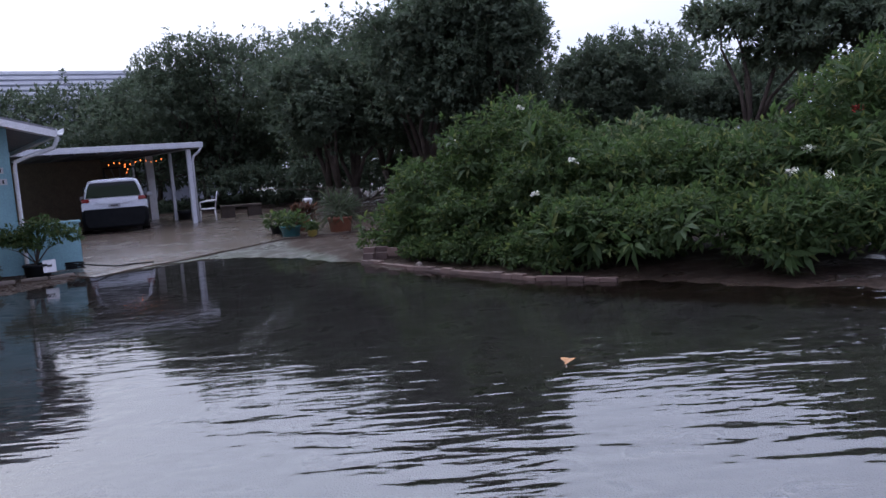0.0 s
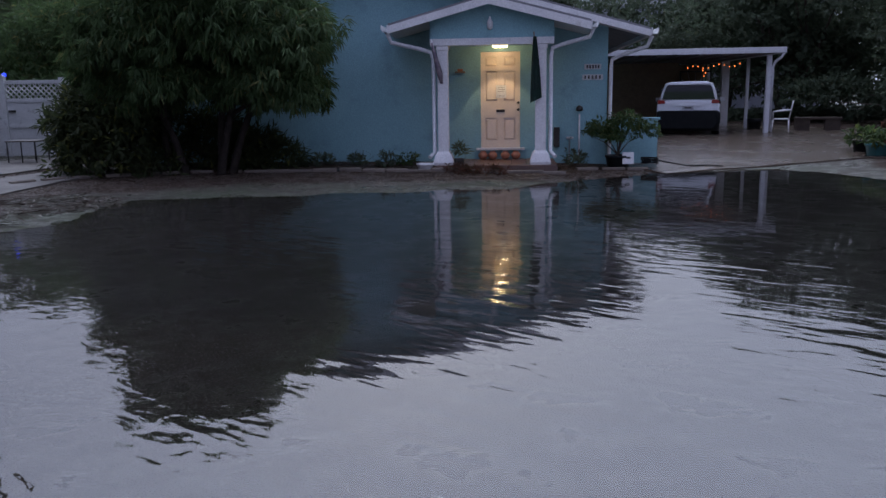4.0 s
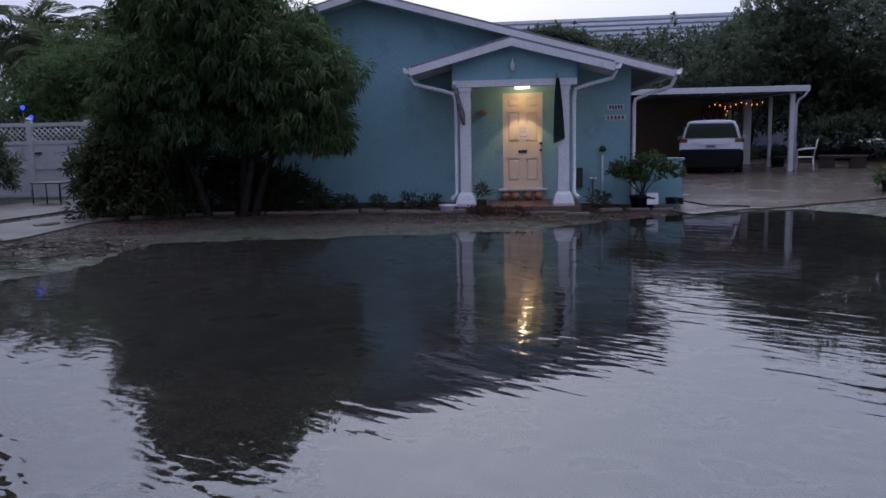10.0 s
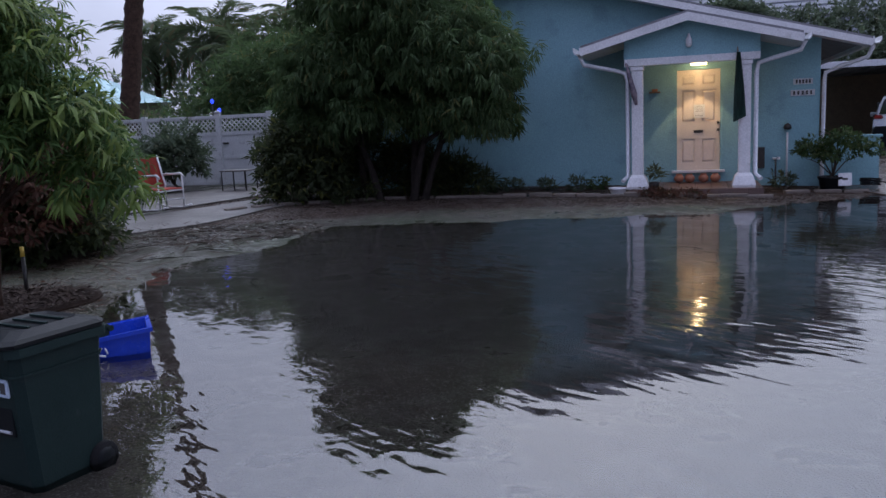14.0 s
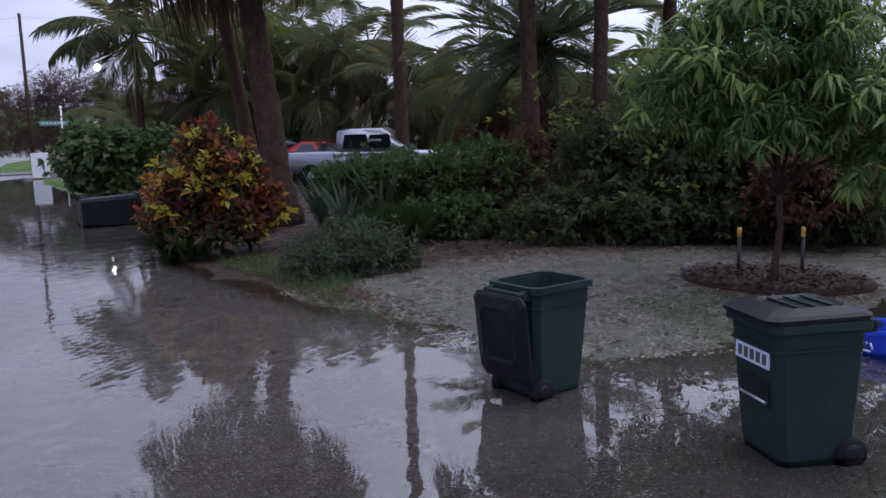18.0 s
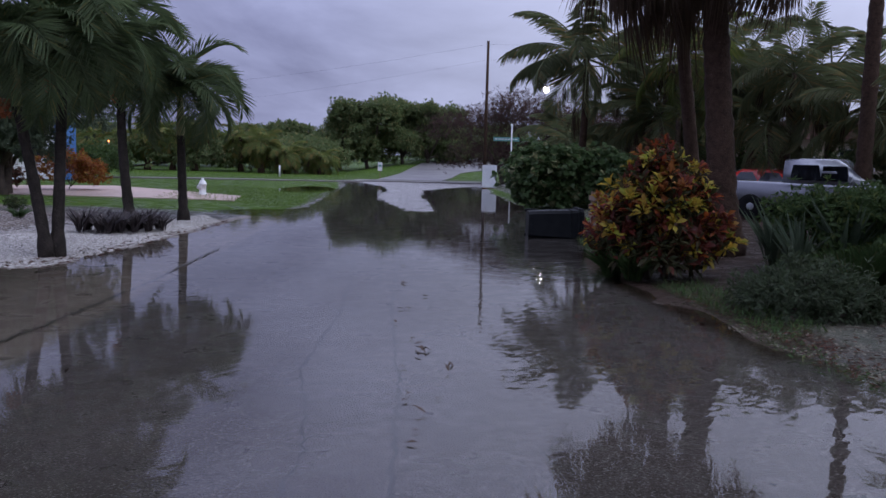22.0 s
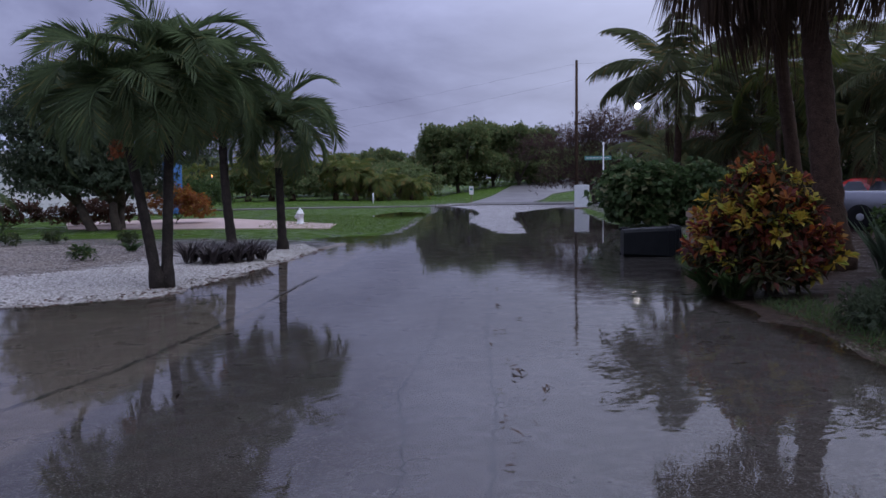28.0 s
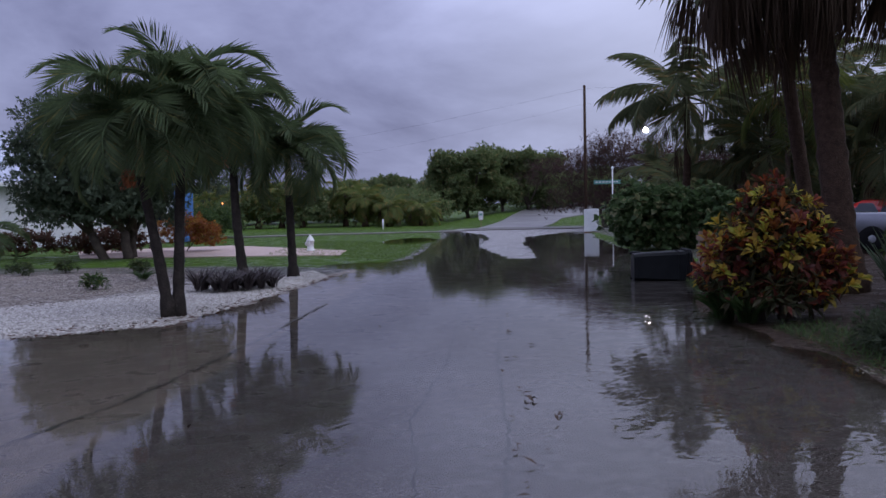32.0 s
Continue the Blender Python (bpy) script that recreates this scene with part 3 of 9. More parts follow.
gx, gy = axis(-46, 12, 0.25, 1400), axis(-46, 34, 0.25, 1400)
far_steps = np.arange(-116, -47, 2.0)                 # the land beyond the cross street
gx, gy = (np.concatenate([a[a < -117], far_steps, a[a >= -46]]) for a in (gx, gy))
GX, GY = np.meshgrid(gx, gy)
GZ, GA, GB, GC, GS, GR = lay(GX, GY)
nx, ny = len(gx), len(gy)
gv = np.stack([GX, GY, GZ], -1).reshape(-1, 3)
ii = (np.arange(ny - 1)[:, None] * nx + np.arange(nx - 1)[None]).ravel()
ground_me = soup("ground", gv, np.stack([ii, ii + 1, ii + nx + 1, ii + nx], 1))
ground_me.polygons.foreach_set("use_smooth", np.ones(len(ii), bool))

HOUSE_YAW = radians(33)
HO = Vector((-9.33, 14.28, 0))                        # foot of the front door
HU, HB = Vector((math.cos(HOUSE_YAW), math.sin(HOUSE_YAW), 0)), Vector((-math.sin(HOUSE_YAW), math.cos(HOUSE_YAW), 0))


def home(u, back, z=0.0):
    return HO + HU * u + HB * back + Vector((0, 0, z))


front_bed = [tuple(home(u, b)[:2]) for u, b in ((2.9, -2.1), (1.0, -2.15), (-1.2, -2.1), (-3.4, -1.9), (-5.2, -2.2), (-7.2, -3.4), (-9.4, -3.6), (-9.8, 0.6), (2.9, 0.6))]
front_soil = [tuple(home(u, b)[:2]) for u, b in ((3.0, -1.6), (1.0, -2.7), (-1.5, -3.0), (-4.5, -3.3), (-6.6, -4.6), (-8.0, -5.8), (-9.6, -5.4), (-9.6, -2.0), (3.0, -0.5))]
tree_bed = [(-8.7 + 0.95 * math.cos(a), 1.65 + 0.95 * math.sin(a)) for a in np.linspace(0, 6.2, 14)]
hedge_bed = [(-9.9, -5.2), (-8.5, -3.5), (-9.3, -1.8), (-10.2, -0.7), (-10.4, 0.9), (-10.7, 3.1), (-13.4, 4.3), (-30, 3), (-30, -14), (-15, -10), (-12.6, -7.6)]
# The north bed's mulch overruns the shore as painted shade below the bush.
right_bed = [(5.2, 7.6), (3.4, 8.6), (1.4, 10.2), (-0.9, 13.6), (-1.7, 15.4), (-2.9, 17.6), (-3.4, 20.5), (-3.6, 25), (6, 26), (30, 24), (30, 8.5)]
masks = {
    "mulch": np.maximum.reduce([poly_sd([(-12.6, -8.3), (-9.6, -5.7), (-8.1, -3.9), (-6.9, -2.5), (-7.7, -2.2), (-8.8, -3.2), (-10.5, -4.8), (-12.8, -6.4)], GX, GY), poly_sd([(-3.3, 23.0), (-6.6, 29.3), (-10, 31.5), (-15, 27.5), (-30, 40), (-40, 60), (40, 60), (40, 22)], GX, GY), poly_sd(front_soil, GX, GY), poly_sd(front_bed, GX, GY), poly_sd(tree_bed, GX, GY), poly_sd(hedge_bed, GX, GY), poly_sd(right_bed, GX, GY)]),
    "shell": np.minimum(np.minimum(GB - 0.02, 3.1 - GB), np.minimum(18.5 - GS, 14 + GR)),
    "lawn": np.maximum.reduce([np.minimum(GB - 0.35, GS - 22.2), np.minimum(np.minimum(GA - 0.1, GS - 13), 5.5 - GR), GS - 56]),
    "tar": np.minimum(-np.maximum(GA + 0.15, GB + 0.1), 56 - GS),
    "isle": GC,
    "pave": np.minimum(np.minimum(np.minimum(GS + 0.5, 56 - GS), -np.maximum(GA + 0.15, GB + 0.1)), 6 - np.abs(GR)),
    "apron": np.maximum(np.minimum(np.minimum(-2.92 - GR, 22.0 - GS), 0.4 - GB), np.minimum(GB - 2.3, 20.0 - GS)),
}
for key, val in masks.items():
    at = ground_me.attributes.new(key, "FLOAT", "POINT")
    at.data.foreach_set("value", np.clip(val, -5, 5).astype(np.float32).ravel())


def ground_mat():
    m = bpy.data.materials.new("wet_ground"); m.use_nodes = True
    n, l = m.node_tree.nodes, m.node_tree.links
    b = n["Principled BSDF"]
    geo = n.new("ShaderNodeNewGeometry")

    def nz(scale, detail=5.0, rough=0.6):
        t = n.new("ShaderNodeTexNoise")
        t.inputs["Scale"].default_value, t.inputs["Detail"].default_value, t.inputs["Roughness"].default_value = scale, detail, rough
        l.new(geo.outputs["Position"], t.inputs["Vector"])
        return t.outputs["Fac"]

    def vor(scale):
        t = n.new("ShaderNodeTexVoronoi"); t.inputs["Scale"].default_value = scale
        l.new(geo.outputs["Position"], t.inputs["Vector"])
        return t

    def two(c1, c2, fac, lo=0.35, hi=0.65):
        r = n.new("ShaderNodeMapRange"); r.inputs["From Min"].default_value, r.inputs["From Max"].default_value = lo, hi
        l.new(fac, r.inputs["Value"])
        x = n.new("ShaderNodeMix"); x.data_type = "RGBA"
        l.new(r.outputs[0], x.inputs["Factor"])
        for k, c in (("A", c1), ("B", c2)):
            if isinstance(c, tuple):
                x.inputs[k].default_value = (*c, 1)
            else:
                l.new(c, x.inputs[k])
        return x.outputs["Result"]

    def mask(key, jitter, soft):
        a = n.new("ShaderNodeAttribute"); a.attribute_name = key
        j = n.new("ShaderNodeMath"); j.operation = "MULTIPLY_ADD"; j.inputs[1].default_value = jitter
        l.new(nz(9.0), j.inputs[0]); l.new(a.outputs["Fac"], j.inputs[2])
        r = n.new("ShaderNodeMapRange"); r.inputs["From Min"].default_value, r.inputs["From Max"].default_value = jitter * 0.5 - soft, jitter * 0.5 + soft
        l.new(j.outputs[0], r.inputs["Value"])
        return r.outputs[0]

    def over(base, top, fac):
        x = n.new("ShaderNodeMix"); x.data_type = "RGBA"
        l.new(fac, x.inputs["Factor"]); l.new(base, x.inputs["A"]); l.new(top, x.inputs["B"])
        return x.outputs["Result"]

    cells = vor(70.0)
    stone = vor(24.0)
    sand = two((0.056, 0.051, 0.035), (0.028, 0.025, 0.018), nz(1.3), 0.3, 0.7)
    sand = two(sand, (0.038, 0.047, 0.024), nz(0.8, 7), 0.42, 0.62)
    grit = two((0.150, 0.140, 0.115), (0.030, 0.026, 0.022), cells.outputs["Color"], 0.1, 0.95)
    sand = two(sand, grit, nz(30.0), 0.50, 0.66)
    tar = two((0.085, 0.080, 0.080), (0.060, 0.057, 0.057), nz(0.9), 0.3, 0.7)
    tar = two(tar, (0.17, 0.163, 0.157), nz(80.0, 3), 0.55, 0.70)
    pave = two((0.094, 0.080, 0.074), (0.066, 0.057, 0.053), nz(0.7), 0.3, 0.7)
    pave = two(pave, (0.26, 0.25, 0.24), nz(60.0, 3), 0.55, 0.66)
    pave = two(pave, (0.045, 0.042, 0.042), nz(48.0, 2), 0.60, 0.70)
    apron = two((0.205, 0.172, 0.142), (0.150, 0.125, 0.104), nz(1.1), 0.3, 0.7)
    apron = two(apron, (0.30, 0.27, 0.24), nz(55.0, 3), 0.56, 0.70)
    shell = two((0.34, 0.31, 0.28), (0.11, 0.097, 0.085), stone.outputs["Color"], 0.15, 0.95)
    shell = two(shell, (0.17, 0.145, 0.12), nz(1.6, 6), 0.56, 0.70)
    lawn = two((0.042, 0.074, 0.011), (0.064, 0.102, 0.016), nz(2.5), 0.3, 0.7)
    lawn = two(lawn, (0.03, 0.075, 0.022), nz(40.0), 0.5, 0.75)
    mulch = two((0.055, 0.036, 0.026), (0.022, 0.016, 0.012), nz(12.0), 0.35, 0.65)
    mulch = two(mulch, (0.075, 0.052, 0.037), vor(45).outputs["Color"], 0.75, 1.0)
    isle = two((0.27, 0.255, 0.25), (0.20, 0.19, 0.188), nz(1.2), 0.3, 0.7)
    c = over(sand, tar, mask("tar", 0.25, 0.10))
    c = over(c, pave, mask("pave", 0.25, 0.4))
    c = over(c, apron, mask("apron", 0.1, 0.06))
    c = over(c, shell, mask("shell", 0.5, 0.10))
    turf = mask("lawn", 0.25, 0.05)
    c = over(c, lawn, turf)
    sp = n.new("ShaderNodeMapRange"); sp.inputs["To Min"].default_value, sp.inputs["To Max"].default_value = 0.36, 0.03
    l.new(turf, sp.inputs["Value"])
    dirt = mask("mulch", 0.35, 0.12)
    c = over(c, mulch, dirt)
    c = over(c, isle, mask("isle", 0.3, 0.08))
    ds = n.new("ShaderNodeMapRange"); ds.inputs["To Min"].default_value, ds.inputs["To Max"].default_value = 1.0, 0.25
    l.new(dirt, ds.inputs["Value"])
    sm = n.new("ShaderNodeMath"); sm.operation = "MULTIPLY"
    l.new(sp.outputs[0], sm.inputs[0]); l.new(ds.outputs[0], sm.inputs[1]); l.new(sm.outputs[0], b.inputs["Specular IOR Level"])
    l.new(c, b.inputs["Base Color"])
    rg = n.new("ShaderNodeMapRange"); rg.inputs["To Min"].default_value, rg.inputs["To Max"].default_value = 0.16, 0.85
    rg.inputs["From Min"].default_value, rg.inputs["From Max"].default_value = 0.36, 0.60
    l.new(nz(2.0), rg.inputs["Value"]); l.new(rg.outputs[0], b.inputs["Roughness"])
    bp = n.new("ShaderNodeBump"); bp.inputs["Strength"].default_value, bp.inputs["Distance"].default_value = 0.7, 0.02
    l.new(cells.outputs["Distance"], bp.inputs["Height"])
    l.new(bp.outputs[0], b.inputs["Normal"])
    return m


ground_me.materials.append(ground_mat())
tagged(new("ground", ground_me), "wet sandy ground and asphalt under shallow flood water", "ground", kind="structure")


# ---- flood water ----
def water_mat():
    m = bpy.data.materials.new("flood_water"); m.use_nodes = True
    n, l = m.node_tree.nodes, m.node_tree.links
    n.remove(n["Principled BSDF"])
    geo = n.new("ShaderNodeNewGeometry")
    mp = n.new("ShaderNodeMapping"); mp.inputs["Rotation"].default_value = (0, 0, radians(-33)); mp.inputs["Scale"].default_value = (0.42, 1.4, 1)
    l.new(geo.outputs["Position"], mp.inputs[0])
    a = n.new("ShaderNodeTexNoise"); a.inputs["Scale"].default_value, a.inputs["Detail"].default_value, a.inputs["Distortion"].default_value = 4.2, 0.9, 0.45
    l.new(mp.outputs[0], a.inputs["Vector"])
    c = n.new("ShaderNodeTexNoise"); c.inputs["Scale"].default_value, c.inputs["Detail"].default_value = 0.35, 2.0
    l.new(geo.outputs["Position"], c.inputs["Vector"])
    cr = n.new("ShaderNodeMapRange"); cr.inputs["From Min"].default_value, cr.inputs["From Max"].default_value = 0.40, 0.62
    cr.inputs["To Min"].default_value, cr.inputs["To Max"].default_value = 0.25, 1.0
    l.new(c.outputs["Fac"], cr.inputs["Value"])
    fine = n.new("ShaderNodeTexNoise"); fine.inputs["Scale"].default_value, fine.inputs["Detail"].default_value, fine.inputs["Distortion"].default_value = 12.0, 0.5, 0.4
    l.new(mp.outputs[0], fine.inputs["Vector"])
    both = n.new("ShaderNodeMath"); both.operation = "MULTIPLY_ADD"; both.inputs[1].default_value = 0.22
    l.new(fine.outputs["Fac"], both.inputs[0]); l.new(a.outputs["Fac"], both.inputs[2])
    # short wavelets without a grain on the western water
    mp2 = n.new("ShaderNodeMapping"); mp2.inputs["Rotation"].default_value = (0, 0, radians(-95)); mp2.inputs["Scale"].default_value = (0.6, 1.15, 1)
    l.new(geo.outputs["Position"], mp2.inputs[0])
    iso = n.new("ShaderNodeTexNoise"); iso.inputs["Scale"].default_value, iso.inputs["Detail"].default_value, iso.inputs["Distortion"].default_value = 8.0, 1.2, 0.3
    l.new(mp2.outputs[0], iso.inputs["Vector"])
    low = n.new("ShaderNodeMath"); low.operation = "MULTIPLY"; low.inputs[1].default_value = 0.52
    l.new(iso.outputs["Fac"], low.inputs[0])
    wd = n.new("ShaderNodeVectorMath"); wd.operation = "DOT_PRODUCT"; wd.inputs[1].default_value = (-0.47, -1.0, 0)
    l.new(geo.outputs["Position"], wd.inputs[0])
    wr = n.new("ShaderNodeMapRange"); wr.inputs["From Min"].default_value, wr.inputs["From Max"].default_value = -2.6, -0.2
    l.new(wd.outputs["Value"], wr.inputs["Value"])
    kind = n.new("ShaderNodeMix"); kind.data_type = "FLOAT"
    l.new(wr.outputs[0], kind.inputs["Factor"]); l.new(both.outputs[0], kind.inputs["A"]); l.new(low.outputs[0], kind.inputs["B"])
    h = n.new("ShaderNodeMath"); h.operation = "MULTIPLY"
    l.new(kind.outputs["Result"], h.inputs[0]); l.new(cr.outputs[0], h.inputs[1])
    bp = n.new("ShaderNodeBump"); bp.inputs["Strength"].default_value, bp.inputs["Distance"].default_value = 1.0, 0.010
    # over the road the water is only a thin, nearly still film on the rough asphalt
    dr = n.new("ShaderNodeVectorMath"); dr.operation = "DOT_PRODUCT"; dr.inputs[1].default_value = (-math.sin(RA), math.cos(RA), 0)
    l.new(geo.outputs["Position"], dr.inputs[0])
    film = n.new("ShaderNodeMapRange"); film.inputs["From Min"].default_value, film.inputs["From Max"].default_value = 0.5, 4.5
    l.new(dr.outputs["Value"], film.inputs["Value"])
    calm = n.new("ShaderNodeMapRange"); calm.inputs["To Min"].default_value, calm.inputs["To Max"].default_value = 1.0, 0.20
    l.new(film.outputs[0], calm.inputs["Value"])
    # breezier patches along the flooded verge
    amp = calm.outputs[0]
    for centre, reach, most in ((road(14.0, 2.6), 5.0, 0.8), (Vector((-5.6, -3.2, 0)), 4.5, 0.46), (Vector((-6.2, 3.6, 0)), 3.0, 0.7)):
        ds = n.new("ShaderNodeVectorMath"); ds.operation = "DISTANCE"; ds.inputs[1].default_value = centre
        l.new(geo.outputs["Position"], ds.inputs[0])
        pr = n.new("ShaderNodeMapRange"); pr.interpolation_type = "SMOOTHSTEP"
        pr.inputs["From Min"].default_value, pr.inputs["From Max"].default_value = reach * 0.3, reach
        pr.inputs["To Min"].default_value, pr.inputs["To Max"].default_value = most, 0.0
        l.new(ds.outputs["Value"], pr.inputs["Value"])
        mx2 = n.new("ShaderNodeMath"); mx2.operation = "MAXIMUM"
        l.new(amp, mx2.inputs[0]); l.new(pr.outputs[0], mx2.inputs[1])
        amp = mx2.outputs[0]
    h2 = n.new("ShaderNodeMath"); h2.operation = "MULTIPLY"
    l.new(h.outputs[0], h2.inputs[0]); l.new(amp, h2.inputs[1])
    sx = n.new("ShaderNodeSeparateXYZ"); l.new(geo.outputs["Position"], sx.inputs[0])
    east = n.new("ShaderNodeMapRange"); east.inputs["From Min"].default_value, east.inputs["From Max"].default_value = -1.2, 3.2
    east.inputs["To Min"].default_value, east.inputs["To Max"].default_value = 1.25, 3.2
    l.new(sx.outputs["X"], east.inputs["Value"])
    h3 = n.new("ShaderNodeMath"); h3.operation = "MULTIPLY"
    l.new(h2.outputs[0], h3.inputs[0]); l.new(east.outputs[0], h3.inputs[1])
    # the water lies stiller in the lee of the house and the hedge
    lee = n.new("ShaderNodeMapRange"); lee.inputs["From Min"].default_value, lee.inputs["From Max"].default_value = 5.2, 8.5
    lee.inputs["To Min"].default_value, lee.inputs["To Max"].default_value = 1.0, 0.3
    l.new(sx.outputs["Y"], lee.inputs["Value"])
    h5 = n.new("ShaderNodeMath"); h5.operation = "MULTIPLY"
    l.new(h3.outputs[0], h5.inputs[0]); l.new(lee.outputs[0], h5.inputs[1])
    pebble = n.new("ShaderNodeTexNoise"); pebble.inputs["Scale"].default_value, pebble.inputs["Detail"].default_value = 22.0, 2.0
    l.new(geo.outputs["Position"], pebble.inputs["Vector"])
    pm = n.new("ShaderNodeMath"); pm.operation = "MULTIPLY"; pm.inputs[1].default_value = 0.008
    l.new(pebble.outputs["Fac"], pm.inputs[0])
    h4 = n.new("ShaderNodeMath"); h4.operation = "MULTIPLY_ADD"
    l.new(pm.outputs[0], h4.inputs[0]); l.new(film.outputs[0], h4.inputs[1]); l.new(h5.outputs[0], h4.inputs[2])
    l.new(h4.outputs[0], bp.inputs["Height"])
    fr = n.new("ShaderNodeFresnel")
    ior = n.new("ShaderNodeMapRange"); ior.inputs["To Min"].default_value, ior.inputs["To Max"].default_value = 2.25, 1.5
    l.new(film.outputs[0], ior.inputs["Value"]); l.new(ior.outputs[0], fr.inputs["IOR"])
    l.new(bp.outputs[0], fr.inputs["Normal"])
    tr = n.new("ShaderNodeBsdfTransparent"); tr.inputs[0].default_value = (0.93, 0.91, 0.87, 1)
    gl = n.new("ShaderNodeBsdfGlossy"); gl.inputs["Roughness"].default_value = 0.015
    rg = n.new("ShaderNodeMapRange"); rg.inputs["To Min"].default_value, rg.inputs["To Max"].default_value = 0.008, 0.022
    l.new(film.outputs[0], rg.inputs["Value"]); l.new(rg.outputs[0], gl.inputs["Roughness"])
    l.new(bp.outputs[0], gl.inputs["Normal"])
    mx = n.new("ShaderNodeMixShader")
    l.new(fr.outputs[0], mx.inputs[0]); l.new(tr.outputs[0], mx.inputs[1]); l.new(gl.outputs[0], mx.inputs[2])
    l.new(mx.outputs[0], n["Material Output"].inputs[0])
    return m


wbm = bmesh.new()
wv = [wbm.verts.new(p) for p in ((-60, -60, 0), (30, -60, 0), (30, 26, 0), (-60, 26, 0))]
wbm.faces.new(wv)
tagged(part("water", wbm, water_mat()), "shallow rippled flood water mirroring the grey sky", "water", kind="structure")

# ---- the blue house ----
HM = Matrix.Translation(HO) @ Matrix.Rotation(HOUSE_YAW, 4, "Z")
house = thing("house", "turquoise stucco bungalow with a gabled porch and white trim", "house", HM)
WL, WR, DEEP = -7.7, 2.18, 11.0
PK_U, PK_Z, EAVE_R, SLOPE = -3.21, 4.42, 2.95, 0.276


def roof_z(u):
    return PK_Z - abs(u - PK_U) * SLOPE


def wall_profile(u0, u1, z0):
    pts = [(u0, z0), (u1, z0), (u1, roof_z(u1) - 0.10)]
    if u0 < PK_U < u1:
        pts.append((PK_U, PK_Z - 0.10))
    return pts + [(u0, roof_z(u0) - 0.10)]


part("wall", prism(wall_profile(WL, -0.47, 0.0), 0, 0.2), STUCCO, house, "turquoise stucco front wall")
part("wall", prism(wall_profile(0.47, WR, 0.0), 0, 0.2), STUCCO, house)
part("wall", prism([(-0.47, 2.44), (0.47, 2.44), (0.47, roof_z(0.47) - 0.10), (-0.47, roof_z(-0.47) - 0.10)], 0, 0.2), STUCCO, house)
part("wall", prism([(-0.47, 0.0), (0.47, 0.0), (0.47, 0.40), (-0.47, 0.40)], 0, 0.2), STUCCO, house)
part("wall", B(WR - 0.2, WR, 0.2, DEEP, 0, roof_z(WR) - 0.10), STUCCO, house)
part("wall", B(WL, WL + 0.2, 0.2, DEEP, 0, roof_z(WL) - 0.10), STUCCO, house)
part("wall", prism(wall_profile(WL, WR, 0.0), DEEP, DEEP + 0.2), STUCCO, house)
for side in (1, -1):
    ue = EAVE_R if side > 0 else -8.25
    roof = prism([(PK_U, PK_Z), (ue, roof_z(ue)), (ue, roof_z(ue) + 0.05), (PK_U, PK_Z + 0.05)], -0.52, DEEP + 0.6)
    part("roof", roof, SHINGLE, house, "grey shingled roof slope")
    part("fascia", prism([(PK_U, PK_Z - 0.12), (ue, roof_z(ue) - 0.12), (ue, roof_z(ue) + 0.005), (PK_U, PK_Z + 0.005)], -0.56, -0.523), WHITE, house, "white fascia board along the gable")
    part("soffit", prism([(PK_U, PK_Z - 0.10), (ue, roof_z(ue) - 0.10), (ue, roof_z(ue) - 0.08), (PK_U, PK_Z - 0.08)], -0.52, -0.003), WHITE, house)
    gprof = [(0, 0), (0.10, 0.0), (0.13, 0.05), (0.13, 0.12), (0.115, 0.12), (0.115, 0.055), (0.09, 0.015), (0.015, 0.015), (0.015, 0.12), (0, 0.12)]
    part("gutter", prism([(ue + side * x, roof_z(ue) - 0.08 + z) for x, z in gprof], -0.58, DEEP + 0.6), WHITE_METAL, house, "white metal gutter")


def spout(pts, parent, r=0.04):
    return part("downspout", tube(pts, r, 8), WHITE_METAL, parent, "white downspout")


spout([(2.98, -0.42, 2.62), (2.9, -0.36, 2.42), (2.5, -0.12, 2.30), (2.26, -0.05, 2.20), (2.24, -0.05, 2.05), (2.24, -0.05, 0.25), (2.32, -0.16, 0.16)], house)
part("vent", B(-3.27, -3.17, -0.02, 0.0, 4.08, 4.17, bevel=0.01), STUCCO, house, "small painted gable vent")

# porch
PY = -1.55
part("porch_slab", B(-1.22, 1.10, PY - 0.1, -0.003, -0.1, 0.20), CONCRETE, house)
for i in range(8):
    for j in range(6):
        u0, y0 = -1.21 + i * 0.2885, PY - 0.10 + j * 0.272
        part("floor_tile", B(u0 + 0.004, u0 + 0.2845, y0 + 0.004, y0 + 0.268, 0.198, 0.212, bevel=0.003), RED_TILE, house)
for k in range(9):
    u0 = -1.22 + k * 0.258
    part("step_brick", B(u0 + 0.004, u0 + 0.254, PY - 0.135, PY - 0.102, 0.03, 0.205, bevel=0.006), BRICK, house)


